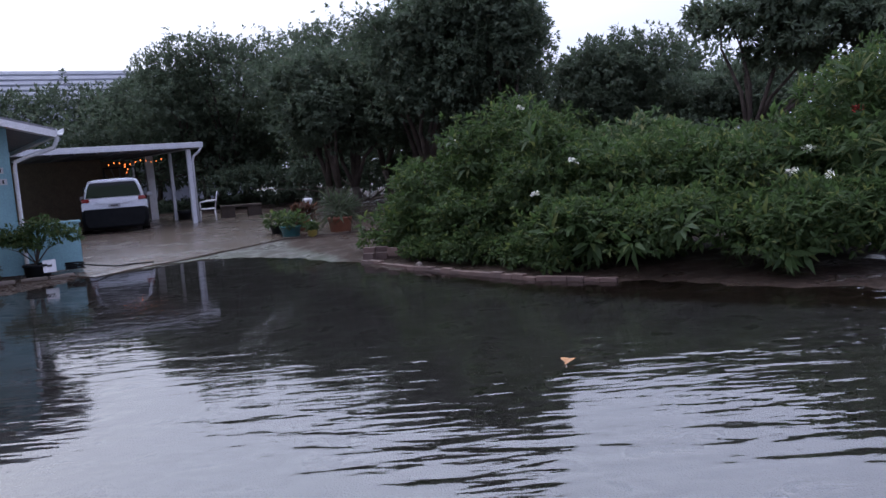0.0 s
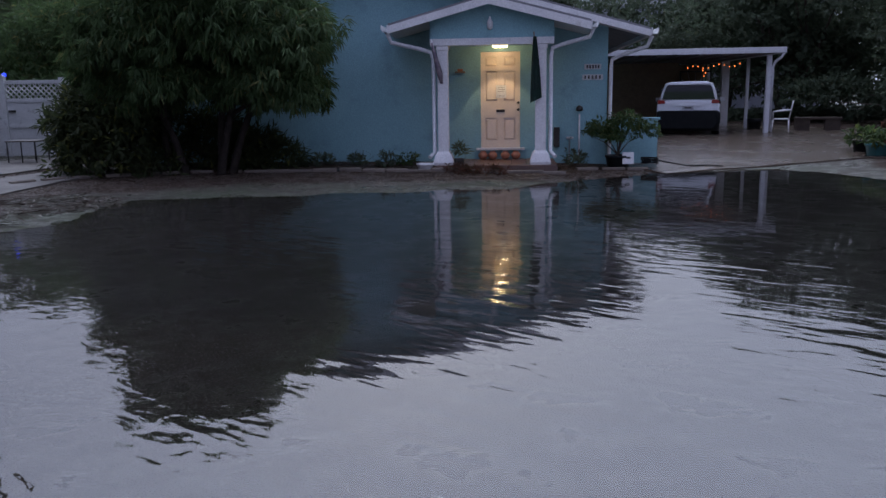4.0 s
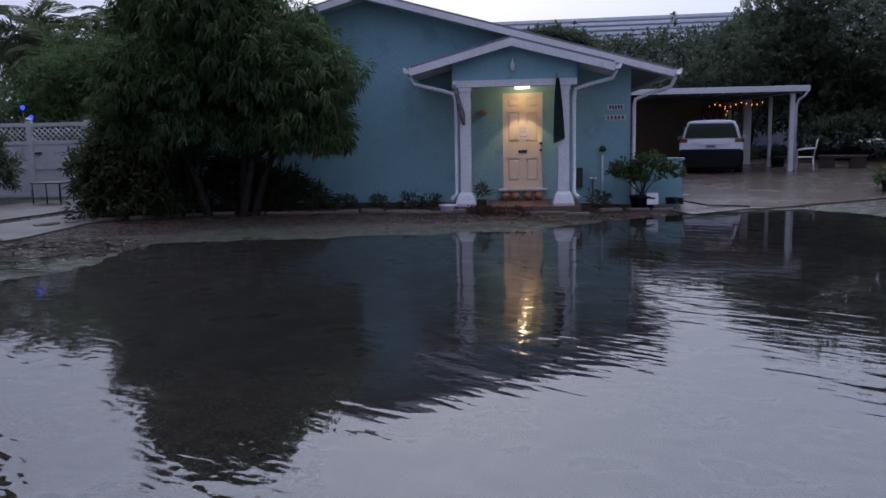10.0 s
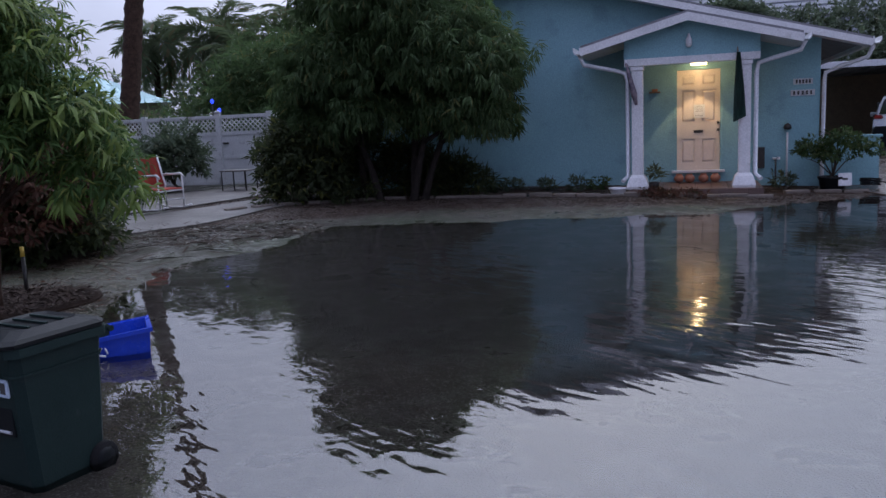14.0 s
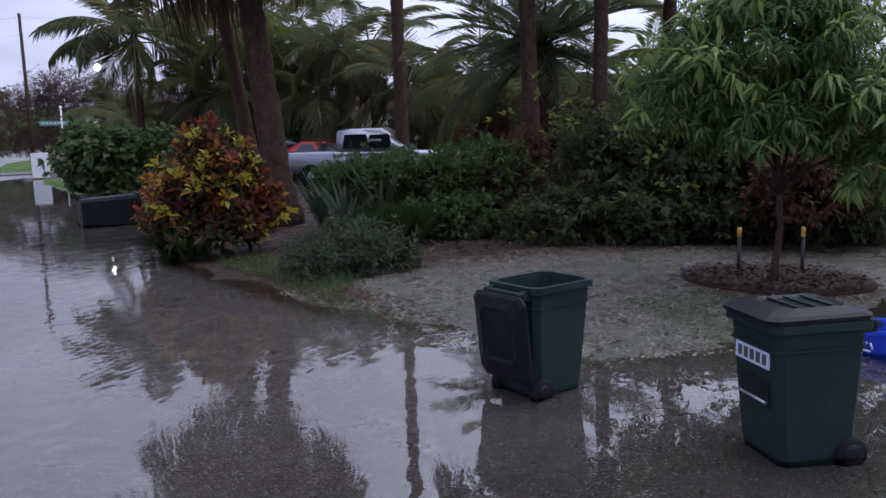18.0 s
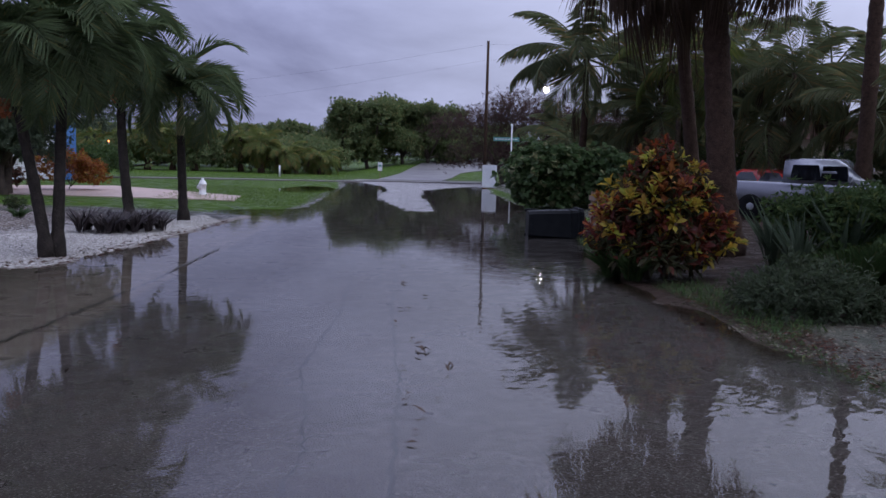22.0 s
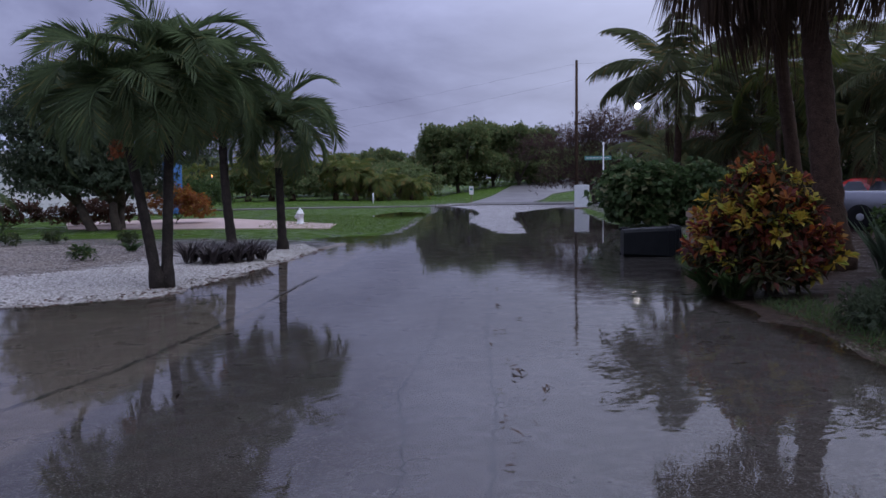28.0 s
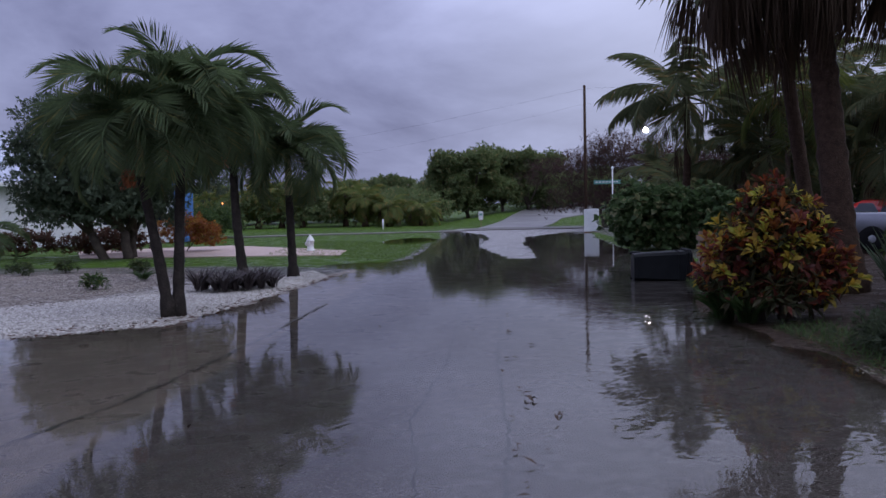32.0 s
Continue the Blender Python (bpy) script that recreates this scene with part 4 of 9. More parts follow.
def column(u0, u1):
    w = u1 - u0
    c = part("column", B(u0, u1, PY + 0.08, PY + 0.08 + w, 0.42, 2.42), WHITE, house, "square white porch column")
    part("column_panel", B(u0 + 0.03, u1 - 0.03, PY + 0.072, PY + 0.0785, 0.6, 2.25, bevel=0.003), WHITE, c)
    part("capital", B(u0 - 0.018, u1 + 0.018, PY + 0.06, PY + 0.10 + w, 2.37, 2.44, bevel=0.008), WHITE, c)
    base = bmesh.new()
    v = []
    for hw, z in ((0.19, 0.21), (0.20, 0.26), (0.15, 0.42), (0.11, 0.47)):
        cx, cy = (u0 + u1) / 2, PY + 0.08 + w / 2
        v.append([base.verts.new((cx + a * hw, cy + b * hw, z)) for a, b in ((-1, -1), (1, -1), (1, 1), (-1, 1))])
    for p, q in zip(v, v[1:]):
        for k in range(4):
            base.faces.new((p[k], p[(k + 1) % 4], q[(k + 1) % 4], q[k]))
    base.faces.new(v[-1]); base.faces.new(v[0][::-1])
    part("column_base", base, WHITE, c, "flared white column base")
    return c


column(-1.17, -0.97)
column(0.68, 0.88)
PPK, PZ, PSL = -0.19, 3.30, 0.265
for side, ue in ((-1, -2.06), (1, 1.68)):
    ze = PZ - abs(ue - PPK) * PSL
    part("porch_roof", prism([(PPK, PZ), (ue, ze), (ue, ze + 0.05), (PPK, PZ + 0.05)], PY - 0.15, 0.35), SHINGLE, house, "grey shingled porch roof")
    part("porch_fascia", prism([(PPK, PZ - 0.135), (ue, ze - 0.135), (ue, ze + 0.005), (PPK, PZ + 0.005)], PY - 0.19, PY - 0.153), WHITE, house, "white porch fascia")
    part("porch_soffit", prism([(PPK, PZ - 0.10), (ue, ze - 0.10), (ue, ze - 0.08), (PPK, PZ - 0.08)], PY - 0.15, -0.003), WHITE, house)
    part("porch_gutter", prism([(ue + side * x, ze - 0.10 + z) for x, z in gprof], PY - 0.2, -0.003), WHITE_METAL, house, "white porch gutter")
    part("gable_panel", prism([(PPK, 2.56), ((-1.30 if side < 0 else 1.02), 2.56), ((-1.30 if side < 0 else 1.02), PZ - abs((-1.30 if side < 0 else 1.02) - PPK) * PSL - 0.10), (PPK, PZ - 0.10)], PY + 0.10, PY + 0.20), STUCCO, house)
    part("beam", B(*((-1.30, -0.15) if side < 0 else (-0.15, 1.02)), PY + 0.06, PY + 0.24, 2.45, 2.575), WHITE, house)
part("porch_side_beam", B(-1.17, -1.03, PY + 0.245, -0.003, 2.45, 2.58), WHITE, house)
part("porch_side_beam", B(0.74, 0.88, PY + 0.245, -0.003, 2.45, 2.58), WHITE, house)
part("porch_ceiling", B(-1.02, 0.735, PY + 0.245, -0.003, 2.585, 2.61), WHITE, house)
spout([(1.72, PY - 0.08, 2.70), (1.66, PY - 0.02, 2.55), (1.2, PY + 0.14, 2.44), (1.0, PY + 0.18, 2.38), (0.97, PY + 0.18, 2.2), (0.97, PY + 0.18, 0.45), (1.06, PY + 0.05, 0.36)], house)
spout([(-2.08, PY - 0.08, 2.68), (-2.02, PY - 0.02, 2.52), (-1.5, PY + 0.14, 2.40), (-1.3, PY + 0.18, 2.34), (-1.25, PY + 0.18, 2.2), (-1.25, PY + 0.18, 0.45), (-1.34, PY + 0.05, 0.36)], house)
lan = part("gable_lantern", lathe([(0.02, 0.0), (0.05, 0.03), (0.055, 0.14), (0.03, 0.18), (0.012, 0.24)], 8), WHITE, house, "small white wall lantern")
lan.matrix_basis = pose(-0.17, PY + 0.04, 2.72)

# front door
door = thing("door_1", "closed cream six-panel front door with a mail slot", "door", HM, kind="structure")
leaf_bm = bmesh.new()
ROWS = ((2.09, 2.31), (1.38, 2.01), (0.58, 1.06))
zs = [0.44] + [z for r in ROWS[::-1] for z in r] + [2.395]
for k in range(0, len(zs), 2):
    box(leaf_bm, -0.405, 0.405, 0.04, 0.105, zs[k], zs[k + 1])
for z0, z1 in ROWS:
    for u0, u1 in ((-0.405, -0.33), (-0.05, 0.05), (0.33, 0.405)):
        box(leaf_bm, u0, u1, 0.04, 0.105, z0, z1)
part("door_leaf", leaf_bm, DOOR_PAINT, door)
for u in (-0.19, 0.19):
    for z0, z1 in ROWS:
        p = bmesh.new()
        box(p, u - 0.14, u + 0.14, 0.070, 0.10, z0, z1)
        v0 = [p.verts.new((u + a * 0.115, 0.0695, z)) for a, z in ((-1, z0 + 0.025), (1, z0 + 0.025), (1, z1 - 0.025), (-1, z1 - 0.025))]
        v1 = [p.verts.new((u + a * 0.085, 0.045, z)) for a, z in ((-1, z0 + 0.055), (1, z0 + 0.055), (1, z1 - 0.055), (-1, z1 - 0.055))]
        for k in range(4):
            p.faces.new((v0[k], v0[(k + 1) % 4], v1[(k + 1) % 4], v1[k]))
        p.faces.new(v1)
        part("door_panel", p, DOOR_PAINT, door)
fr = bmesh.new()
box(fr, -0.47, -0.408, -0.012, 0.12, 0.40, 2.44)
box(fr, 0.408, 0.47, -0.012, 0.12, 0.40, 2.44)
box(fr, -0.408, 0.408, -0.012, 0.12, 2.398, 2.44)
part("door_frame", fr, STUCCO, door, "narrow frame painted like the wall")
part("threshold", B(-0.5, 0.5, -0.12, 0.1, 0.395, 0.437, bevel=0.006), WHITE_METAL, door)
part("mail_slot", B(-0.09, 0.09, 0.022, 0.0395, 1.17, 1.225, bevel=0.006), DARK_METAL, door, "dark bronze mail slot")
for z in (1.36, 1.22):
    k = lathe([(0.026, 0), (0.026, 0.012), (0.012, 0.02), (0.012, 0.04), (0.028, 0.055), (0.028, 0.075), (0.0, 0.085)], 12)
    o = part("door_knob", k, DARK_METAL, door, "round bronze door knob")
    o.matrix_basis = pose(0.368, 0.04, z, 90, 0, 0)
for z in (0.6, 1.45, 2.2):
    part("hinge", tube([(-0.407, 0.05, z - 0.05), (-0.407, 0.05, z + 0.05)], 0.01, 6), DARK_METAL, door)
part("notice", B(-0.09, 0.12, 0.0375, 0.0395, 1.46, 1.72), WHITE, door, "paper notice taped to the door")
for z in (1.67, 1.63, 1.59, 1.50):
    part("notice_line", B(-0.06, 0.09, 0.0355, 0.037, z, z + 0.008), CURB, door)

# porch lamp
lamp = thing("porch_ceiling_light", "glowing warm glass ceiling light over the front door", "lamp", HM)
part("lamp_base", lathe([(0.13, 2.55), (0.13, 2.584)], 20, at=(0.0, -0.42, 0)), WHITE, lamp)
part("lamp_glass", B(-0.15, 0.15, -0.50, -0.28, 2.46, 2.549, bevel=0.03), CLEAR_LED, lamp, "lit frosted glass shade")
bulb = bpy.data.lights.new("porch_lamp", "POINT")
bulb.energy, bulb.color, bulb.shadow_soft_size = 6.5, (1.0, 0.70, 0.36), 0.05
bl = new("porch_lamp", bulb)
bl.location = home(0.0, -0.42, 2.42)
# the open foot of the shade throws a cone of light down the door
cone = bpy.data.lights.new("porch_lamp_cone", "SPOT")
cone.energy, cone.color, cone.spot_size, cone.spot_blend, cone.shadow_soft_size = 42, (1.0, 0.72, 0.40), radians(76), 0.10, 0.03
cl2 = new("porch_lamp_cone", cone)
cl2.location = home(0.0, -0.40, 2.44)


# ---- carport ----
# The dim underside is put into the colour, darker than the white gutters.
CEILING_METAL = mat("shade_dark_metal", (0.20, 0.20, 0.20), (0.14, 0.14, 0.145), 1.2, 0.6, 0.05, 30)
cp = thing("carport", "flat white carport roof on slim white posts", "carport", HM)
CU0, CU1, CB0, CB1 = 2.35, 8.2, 8.05, 17.0           # along the front, and from front to back
part("roof", B(CU0, CU1, CB0, CB1, 2.62, 2.70), CEILING_METAL, cp, "metal roof deck coloured darker for the shade under it")
part("front_gutter", B(CU0 - 0.02, CU1 + 0.05, CB0 - 0.09, CB0 - 0.003, 2.60, 2.77, bevel=0.012), WHITE_METAL, cp, "white front gutter")
part("side_gutter", B(CU1 + 0.003, CU1 + 0.09, CB0, CB1, 2.60, 2.77, bevel=0.012), WHITE_METAL, cp)
for k in range(9):
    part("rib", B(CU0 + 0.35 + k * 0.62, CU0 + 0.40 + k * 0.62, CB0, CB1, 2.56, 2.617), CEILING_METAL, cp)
for u, b, w in ((7.86, 8.25, 0.13), (8.02, 11.0, 0.10), (8.02, 16.5, 0.10)):
    part("post", B(u - w / 2, u + w / 2, b - w / 2, b + w / 2, 0.10, 2.56, bevel=0.008), WHITE_METAL, cp, "square white metal post")
part("post", B(7.66, 7.92, 12.9, 13.1, 0.1, 2.56), WHITE, cp)
spout([(CU1, CB0 - 0.05, 2.60), (CU1 - 0.05, CB0 + 0.02, 2.48), (8.02, 8.2, 2.36), (7.97, 8.22, 2.2), (7.97, 8.22, 0.3)], cp)
back_wall = thing("carport_back_wall", "dim brown wooden wall behind the carport", "wall", HM, kind="structure")
part("wall", B(CU0, 6.28, 13.6, 13.8, 0, 2.55), WOOD, back_wall)
part("wall", B(CU0, 7.9, CB1 - 0.2, CB1, 0, 2.55), WOOD, back_wall)
gate = thing("metal_gate", "dark wrought iron gate with a sunburst of bars", "gate", HM)
gf = bmesh.new()
box(gf, 6.30, 6.35, 13.45, 13.5, 0.12, 2.25); box(gf, 7.38, 7.43, 13.45, 13.5, 0.12, 2.25); box(gf, 6.30, 7.43, 13.45, 13.5, 2.2, 2.25); box(gf, 6.30, 7.43, 13.45, 13.5, 0.12, 0.17)
part("gate_frame", gf, DARK_METAL, gate)
part("crossbar", B(6.35, 7.38, 13.46, 13.49, 1.28, 1.33), STEEL, gate)
for k in range(14):
    a = math.pi * 2 * (k + 0.5) / 14
    e = Vector((6.86 + 0.5 * max(-1, min(1, math.cos(a) * 1.35)), 13.475, 1.3 + 0.95 * max(-1, min(1, math.sin(a) * 1.2))))
    part("bar", tube([(6.86 + 0.12 * math.cos(a), 13.475, 1.3 + 0.12 * math.sin(a)), e], 0.013, 5), STEEL, gate)



def sheet(name, outline, lift, material, label, category, step=0.4, thick=0.0):
    """A thin slab that follows the ground inside an outline."""
    P = np.array(outline)
    bm = bmesh.new()
    vs = [bm.verts.new((x, y, 0)) for x, y in outline]
    bm.faces.new(vs)
    lo, hi = P.min(0), P.max(0)
    for ax in (0, 1):
        for c in np.arange(lo[ax] + step, hi[ax], step):
            co = (c, 0, 0) if ax == 0 else (0, c, 0)
            no = (1, 0, 0) if ax == 0 else (0, 1, 0)
            bmesh.ops.bisect_plane(bm, geom=bm.verts[:] + bm.edges[:] + bm.faces[:], plane_co=co, plane_no=no)
    xs = np.array([v.co.x for v in bm.verts]); ys = np.array([v.co.y for v in bm.verts])
    zs = lay(xs, ys)[0]
    for v, z in zip(bm.verts, zs):
        v.co.z = z + lift
    if thick:
        ret = bmesh.ops.extrude_face_region(bm, geom=bm.faces[:])
        for v in ret["geom"]:
            if isinstance(v, bmesh.types.BMVert):
                v.co.z -= thick
    bmesh.ops.recalc_face_normals(bm, faces=bm.faces)
    return tagged(part(name, bm, material), label, category, kind="structure")


drive = [tuple(home(u, b)[:2]) for u, b in ((2.35, -0.2), (3.2, -1.3), (4.6, -0.6), (7.6, 0.4), (9.6, -0.6), (10.2, 3.5), (11.6, 7.6), (9.6, 13.6), (2.35, 13.9))]
sheet("driveway", drive, 0.03, CONCRETE, "wet concrete driveway up to the carport", "driveway", 0.6, 0.12)
for pts in (((-18.7, 9.8), (-16.3, 8.2), (-15.4, 6.2), (-15.4, 4.6), (-17.8, 4.6), (-18.6, 7.2)), ((-14.9, 6.0), (-15.6, 8.0), (-14.2, 7.8), (-12.7, 5.2), (-12.5, 4.2), (-14.3, 4.2))):
    sheet("concrete_strip", pts, 0.03, CONC_PALE, "pale concrete driveway strip beside bare soil", "driveway", 0.5, 0.08)
sheet("paver_drive", [(-15.0, -22.9), (-16.8, -25.2), (-15.9, -33.0), (-10.0, -34.5), (-8.5, -29.0), (-11.9, -25.5)], 0.03, mat("pink_paver", (0.42, 0.30, 0.25), (0.34, 0.25, 0.21), 1.5, 0.6, 0.4, 20, c3=(0.28, 0.2, 0.17), stain=0.4),
      "pale pink paver driveway across the lawn", "driveway", 0.8, 0.06)

ASPHALT_FAR = mat("damp_far_asphalt", (0.150, 0.138, 0.136), (0.105, 0.098, 0.098), 0.35, 0.4, 0.2, 20, c3=(0.19, 0.178, 0.172), stain=0.42)
sheet("road", FAR_ROAD, 0.05, ASPHALT_FAR, "damp asphalt road climbing away beyond the crossing", "road", 2.0, 0.1)
sheet("pavement", [tuple(road(s, r)[:2]) for s, r in ((44.0, -16.5), (46.0, -16.5), (50.5, -7.0), (55.6, -1.5), (55.6, 9.0), (54.2, 9.0), (54.2, -2.0), (49.0, -7.0))], 0.06, CONC_PALE, "pale concrete walk along the crossing street", "pavement", 1.0, 0.1)

# ---- plants: makers ----


def tree(name, label, category, root, lumps, leafmat, twigs, per, size, aspect, r0=0.12, bark=BARK, seed=1, droop=0.3, group="", fork=0.3, inner=0.45, bend=0.15, nlimb=7, flat=0.0, trunks=1, spread=1.0, plain=True, stance=1.0):
    t = thing(name, label, category, Matrix.Translation(root), group)
    root = Vector(root)
    L = [(x - root.x, y - root.y, z - root.z, a, b, c) for x, y, z, a, b, c in lumps]
    rng = random.Random(seed)
    tops = [Vector(l[:3]) + Vector((rng.uniform(-.4, .4) * l[3], rng.uniform(-.4, .4) * l[4], rng.uniform(-0.1, .45) * l[5])) for l in (L * 4)[:max(nlimb, len(L))]]
    if r0:
        tops.sort(key=lambda v: math.atan2(v.y, v.x))
        for k in range(trunks):
            own = tops[k * len(tops) // trunks:(k + 1) * len(tops) // trunks] or tops[:1]
            lean = sum((Vector((v.x, v.y, 0)) for v in own), Vector()) / len(own)
            off = Vector((0, 0, 0)) if trunks == 1 else (lean * 0.32 + Vector((rng.uniform(-0.1, 0.1), rng.uniform(-0.1, 0.1), 0))) * stance
            part("trunk", limbs(off, own, r0, seed + k, fork), bark, t)
    part("crown", crown_mesh("crown", L, twigs, per, size, aspect, droop, seed, inner, spread, flat, bend, plain), leafmat, t)
    return t


def feather_frond(length, pairs, leaflet, width, arch=0.9, vee=0.5, seed=0, hang=0.5, stalk=0.18):
    """A feather palm leaf along +x: a tapered midrib that arches over, with two rows of narrow leaflets."""
    rng = np.random.default_rng(seed)
    n = 12
    s = np.linspace(0, 1, n)
    ang = np.cumsum(np.full(n, arch / n) * (0.4 + 1.2 * s))
    dx, dz = np.cos(ang) * length / n, -np.sin(ang) * length / n
    px, pz = np.concatenate([[0], np.cumsum(dx)])[:n], np.concatenate([[0], np.cumsum(dz)])[:n]
    bm = tube([(px[i], 0.0, pz[i]) for i in range(n)], [0.022 * length / 2.5 * (1.15 - s[i]) + 0.004 for i in range(n)], 4)
    rib = mesh_of(bm, "frond")
    t = np.linspace(stalk, 0.99, pairs)
    t = np.concatenate([t, t]) + rng.normal(0, 0.006, pairs * 2)
    sg = np.repeat([1.0, -1.0], pairs)
    bx, bz, an = np.interp(t, s, px), np.interp(t, s, pz), np.interp(t, s, ang)
    base = np.stack([bx, np.zeros_like(bx), bz], 1)
    fwd = np.stack([np.cos(an), np.zeros_like(an), -np.sin(an)], 1)
    upv = np.stack([np.sin(an), np.zeros_like(an), np.cos(an)], 1)
    lat = np.stack([np.zeros_like(an), sg, np.zeros_like(an)], 1)
    lean = 0.45 + 0.75 * t + rng.normal(0, 0.10, len(t))
    way = lat + fwd * lean[:, None] + upv * (vee * (1 - t))[:, None]
    way[:, 2] -= hang * (0.4 + 0.8 * rng.random(len(t)))
    ln = leaflet * (0.55 + 0.75 * np.sin(np.pi * np.clip(t * 0.85 + 0.12, 0, 1))) * (0.85 + 0.3 * rng.random(len(t)))
    lf = blades("frond", base, way, upv + lat * -0.3, ln, width, 0.15, bend=0.22 * (0.5 + hang), plain=True)
    bm = bmesh.new(); bm.from_mesh(rib); bm.from_mesh(lf)
    bpy.data.meshes.remove(rib); bpy.data.meshes.remove(lf)
    return mesh_of(bm, "frond")


def fan_frond(stalk, reach, blades_n, width, seed=0, hang=0.3):
    """A fan palm leaf along +x: a bare stalk, then a half-wheel of long pointed blades that droop at their ends."""
    rng = np.random.default_rng(seed)
    bm = tube([(0, 0, 0), (stalk * 0.5, 0, 0.02), (stalk, 0, -0.05)], [0.022, 0.016, 0.012], 4)
    rib = mesh_of(bm, "frond")
    a = np.linspace(-2.0, 2.0, blades_n) + rng.normal(0, 0.03, blades_n)
    base = np.tile([[stalk, 0, -0.05]], (blades_n, 1)) + np.stack([np.cos(a), np.sin(a), 0 * a], 1) * 0.05
    way = np.stack([np.cos(a) + 0.15, np.sin(a), -0.25 * np.abs(a) * 0.5 - hang * rng.random(blades_n)], 1)
    ln = reach * (1.0 - 0.12 * np.abs(a)) * (0.85 + 0.25 * rng.random(blades_n))
    lf = blades("frond", base, way, np.tile([[0, 0, 1.0]], (blades_n, 1)), ln, width, 0.2, bend=0.25 + hang * 0.4)
    bm = bmesh.new(); bm.from_mesh(rib); bm.from_mesh(lf)
    bpy.data.meshes.remove(rib); bpy.data.meshes.remove(lf)
    return mesh_of(bm, "frond")


def palm(name, label, base, top, r, fronds, count, frondmat, trunkmat, seed=0, low=-0.9, high=1.25, group="", shaft=0.0, skirt=0, skirtmesh=None, nuts=0, rings=True, bow=0.15, size=1.0, jitter=0.25):
    t = thing(name, label, "palm tree", Matrix.Translation(base), group)
    rng = random.Random(seed)
    base, top = Vector(base), Vector(top) - Vector(base)
    side = Vector((rng.uniform(-1, 1), rng.uniform(-1, 1), 0)) * bow
    n = max(14, int(top.length / 0.17)) if rings else 7
    pts, rad = [], []
    for k in range(n + 1):
        s = k / n
        pts.append(top * s + side * math.sin(s * math.pi) - Vector((0, 0, 0.15 if k == 0 else 0)))
        flare = 1 + 0.5 * max(0, 1 - s * 7)
        rad.append(r * flare * (1 - 0.25 * s) * (1.0 + (0.05 + 0.09 * rng.random() if rings and k % 2 else rng.uniform(-0.03, 0.03))))
    part("trunk", tube(pts, rad, 9), trunkmat, t)
    if shaft:
        part("crownshaft", tube([top - Vector((0, 0, 0.05)), top + Vector((0, 0, shaft * 0.5)), top + Vector((0, 0, shaft))], [r * 0.95, r * 0.8, r * 0.35], 8), SHAFT, t, "smooth green crownshaft")
    hub = top + Vector((0, 0, shaft))
    for k in range(count):
        me = fronds[k % len(fronds)]
        if not me.materials:
            me.materials.append(frondmat)
        s = (k + 0.5) / count
        el = high + (low - high) * s ** 0.8 + rng.uniform(-1, 1) * jitter
        az = k * 2.39996 + rng.uniform(-0.25, 0.25)
        o = new("frond", me); o.parent = t
        sc = size * (0.85 + 0.3 * rng.random())
        o.matrix_basis = Matrix.Translation(hub) @ Matrix.Rotation(az, 4, "Z") @ Matrix.Rotation(-el, 4, "Y") @ Matrix.Rotation(rng.uniform(-0.5, 0.5), 4, "X") @ Matrix.Scale(sc, 4)
    for k in range(skirt):
        if not skirtmesh.materials:
            skirtmesh.materials.append(FROND_DEAD)
        o = new("dead_frond", skirtmesh); o.parent = t
        o.matrix_basis = Matrix.Translation(hub - Vector((0, 0, rng.uniform(-0.1, 0.75)))) @ Matrix.Rotation(k * 2.39996, 4, "Z") @ Matrix.Rotation(rng.uniform(-0.25, 0.45), 4, "Y") @ Matrix.Scale(size * rng.uniform(0.6, 1.15), 4)
        o["label"] = "dry brown hanging frond"
    for k in range(nuts):
        a = k * 2.4
        o = part("coconut", lathe([(0.0, -0.13), (0.075, -0.09), (0.10, 0.0), (0.075, 0.09), (0.0, 0.13)], 8), SHAFT, t)
        o.matrix_basis = Matrix.Translation(hub + Vector((math.cos(a) * 0.28, math.sin(a) * 0.28, -0.32 - 0.1 * (k % 3))))
    return t


COCO = [feather_frond(3.0, 50, 0.70, 0.019, 1.35, 0.3, s, 0.8) for s in (1, 2, 3)]
COCO_L = [feather_frond(3.0, 54, 0.62, 0.022, 1.35, 0.1, s, 1.3) for s in (31, 32, 33)]
COCO_Y = [feather_frond(3.0, 48, 0.72, 0.021, 1.5, 0.3, s, 0.9) for s in (21, 22)]
ADONI = [feather_frond(1.6, 56, 0.42, 0.019, 1.9, 0.9, s, 0.45, 0.08) for s in (4, 5, 6)]
DATE = [feather_frond(2.8, 60, 0.42, 0.020, 0.75, 0.6, s, 0.12, 0.12) for s in (7, 8, 9)]
FARP = [feather_frond(2.4, 26, 0.62, 0.07, 1.2, 0.5, s, 0.5) for s in (13, 14)]
FARP_Y = [feather_frond(2.4, 26, 0.62, 0.07, 1.4, 0.5, s, 0.8) for s in (23, 24)]
FAN = [fan_frond(0.9, 0.95, 26, 0.07, s, 0.35) for s in (15, 16, 17)]


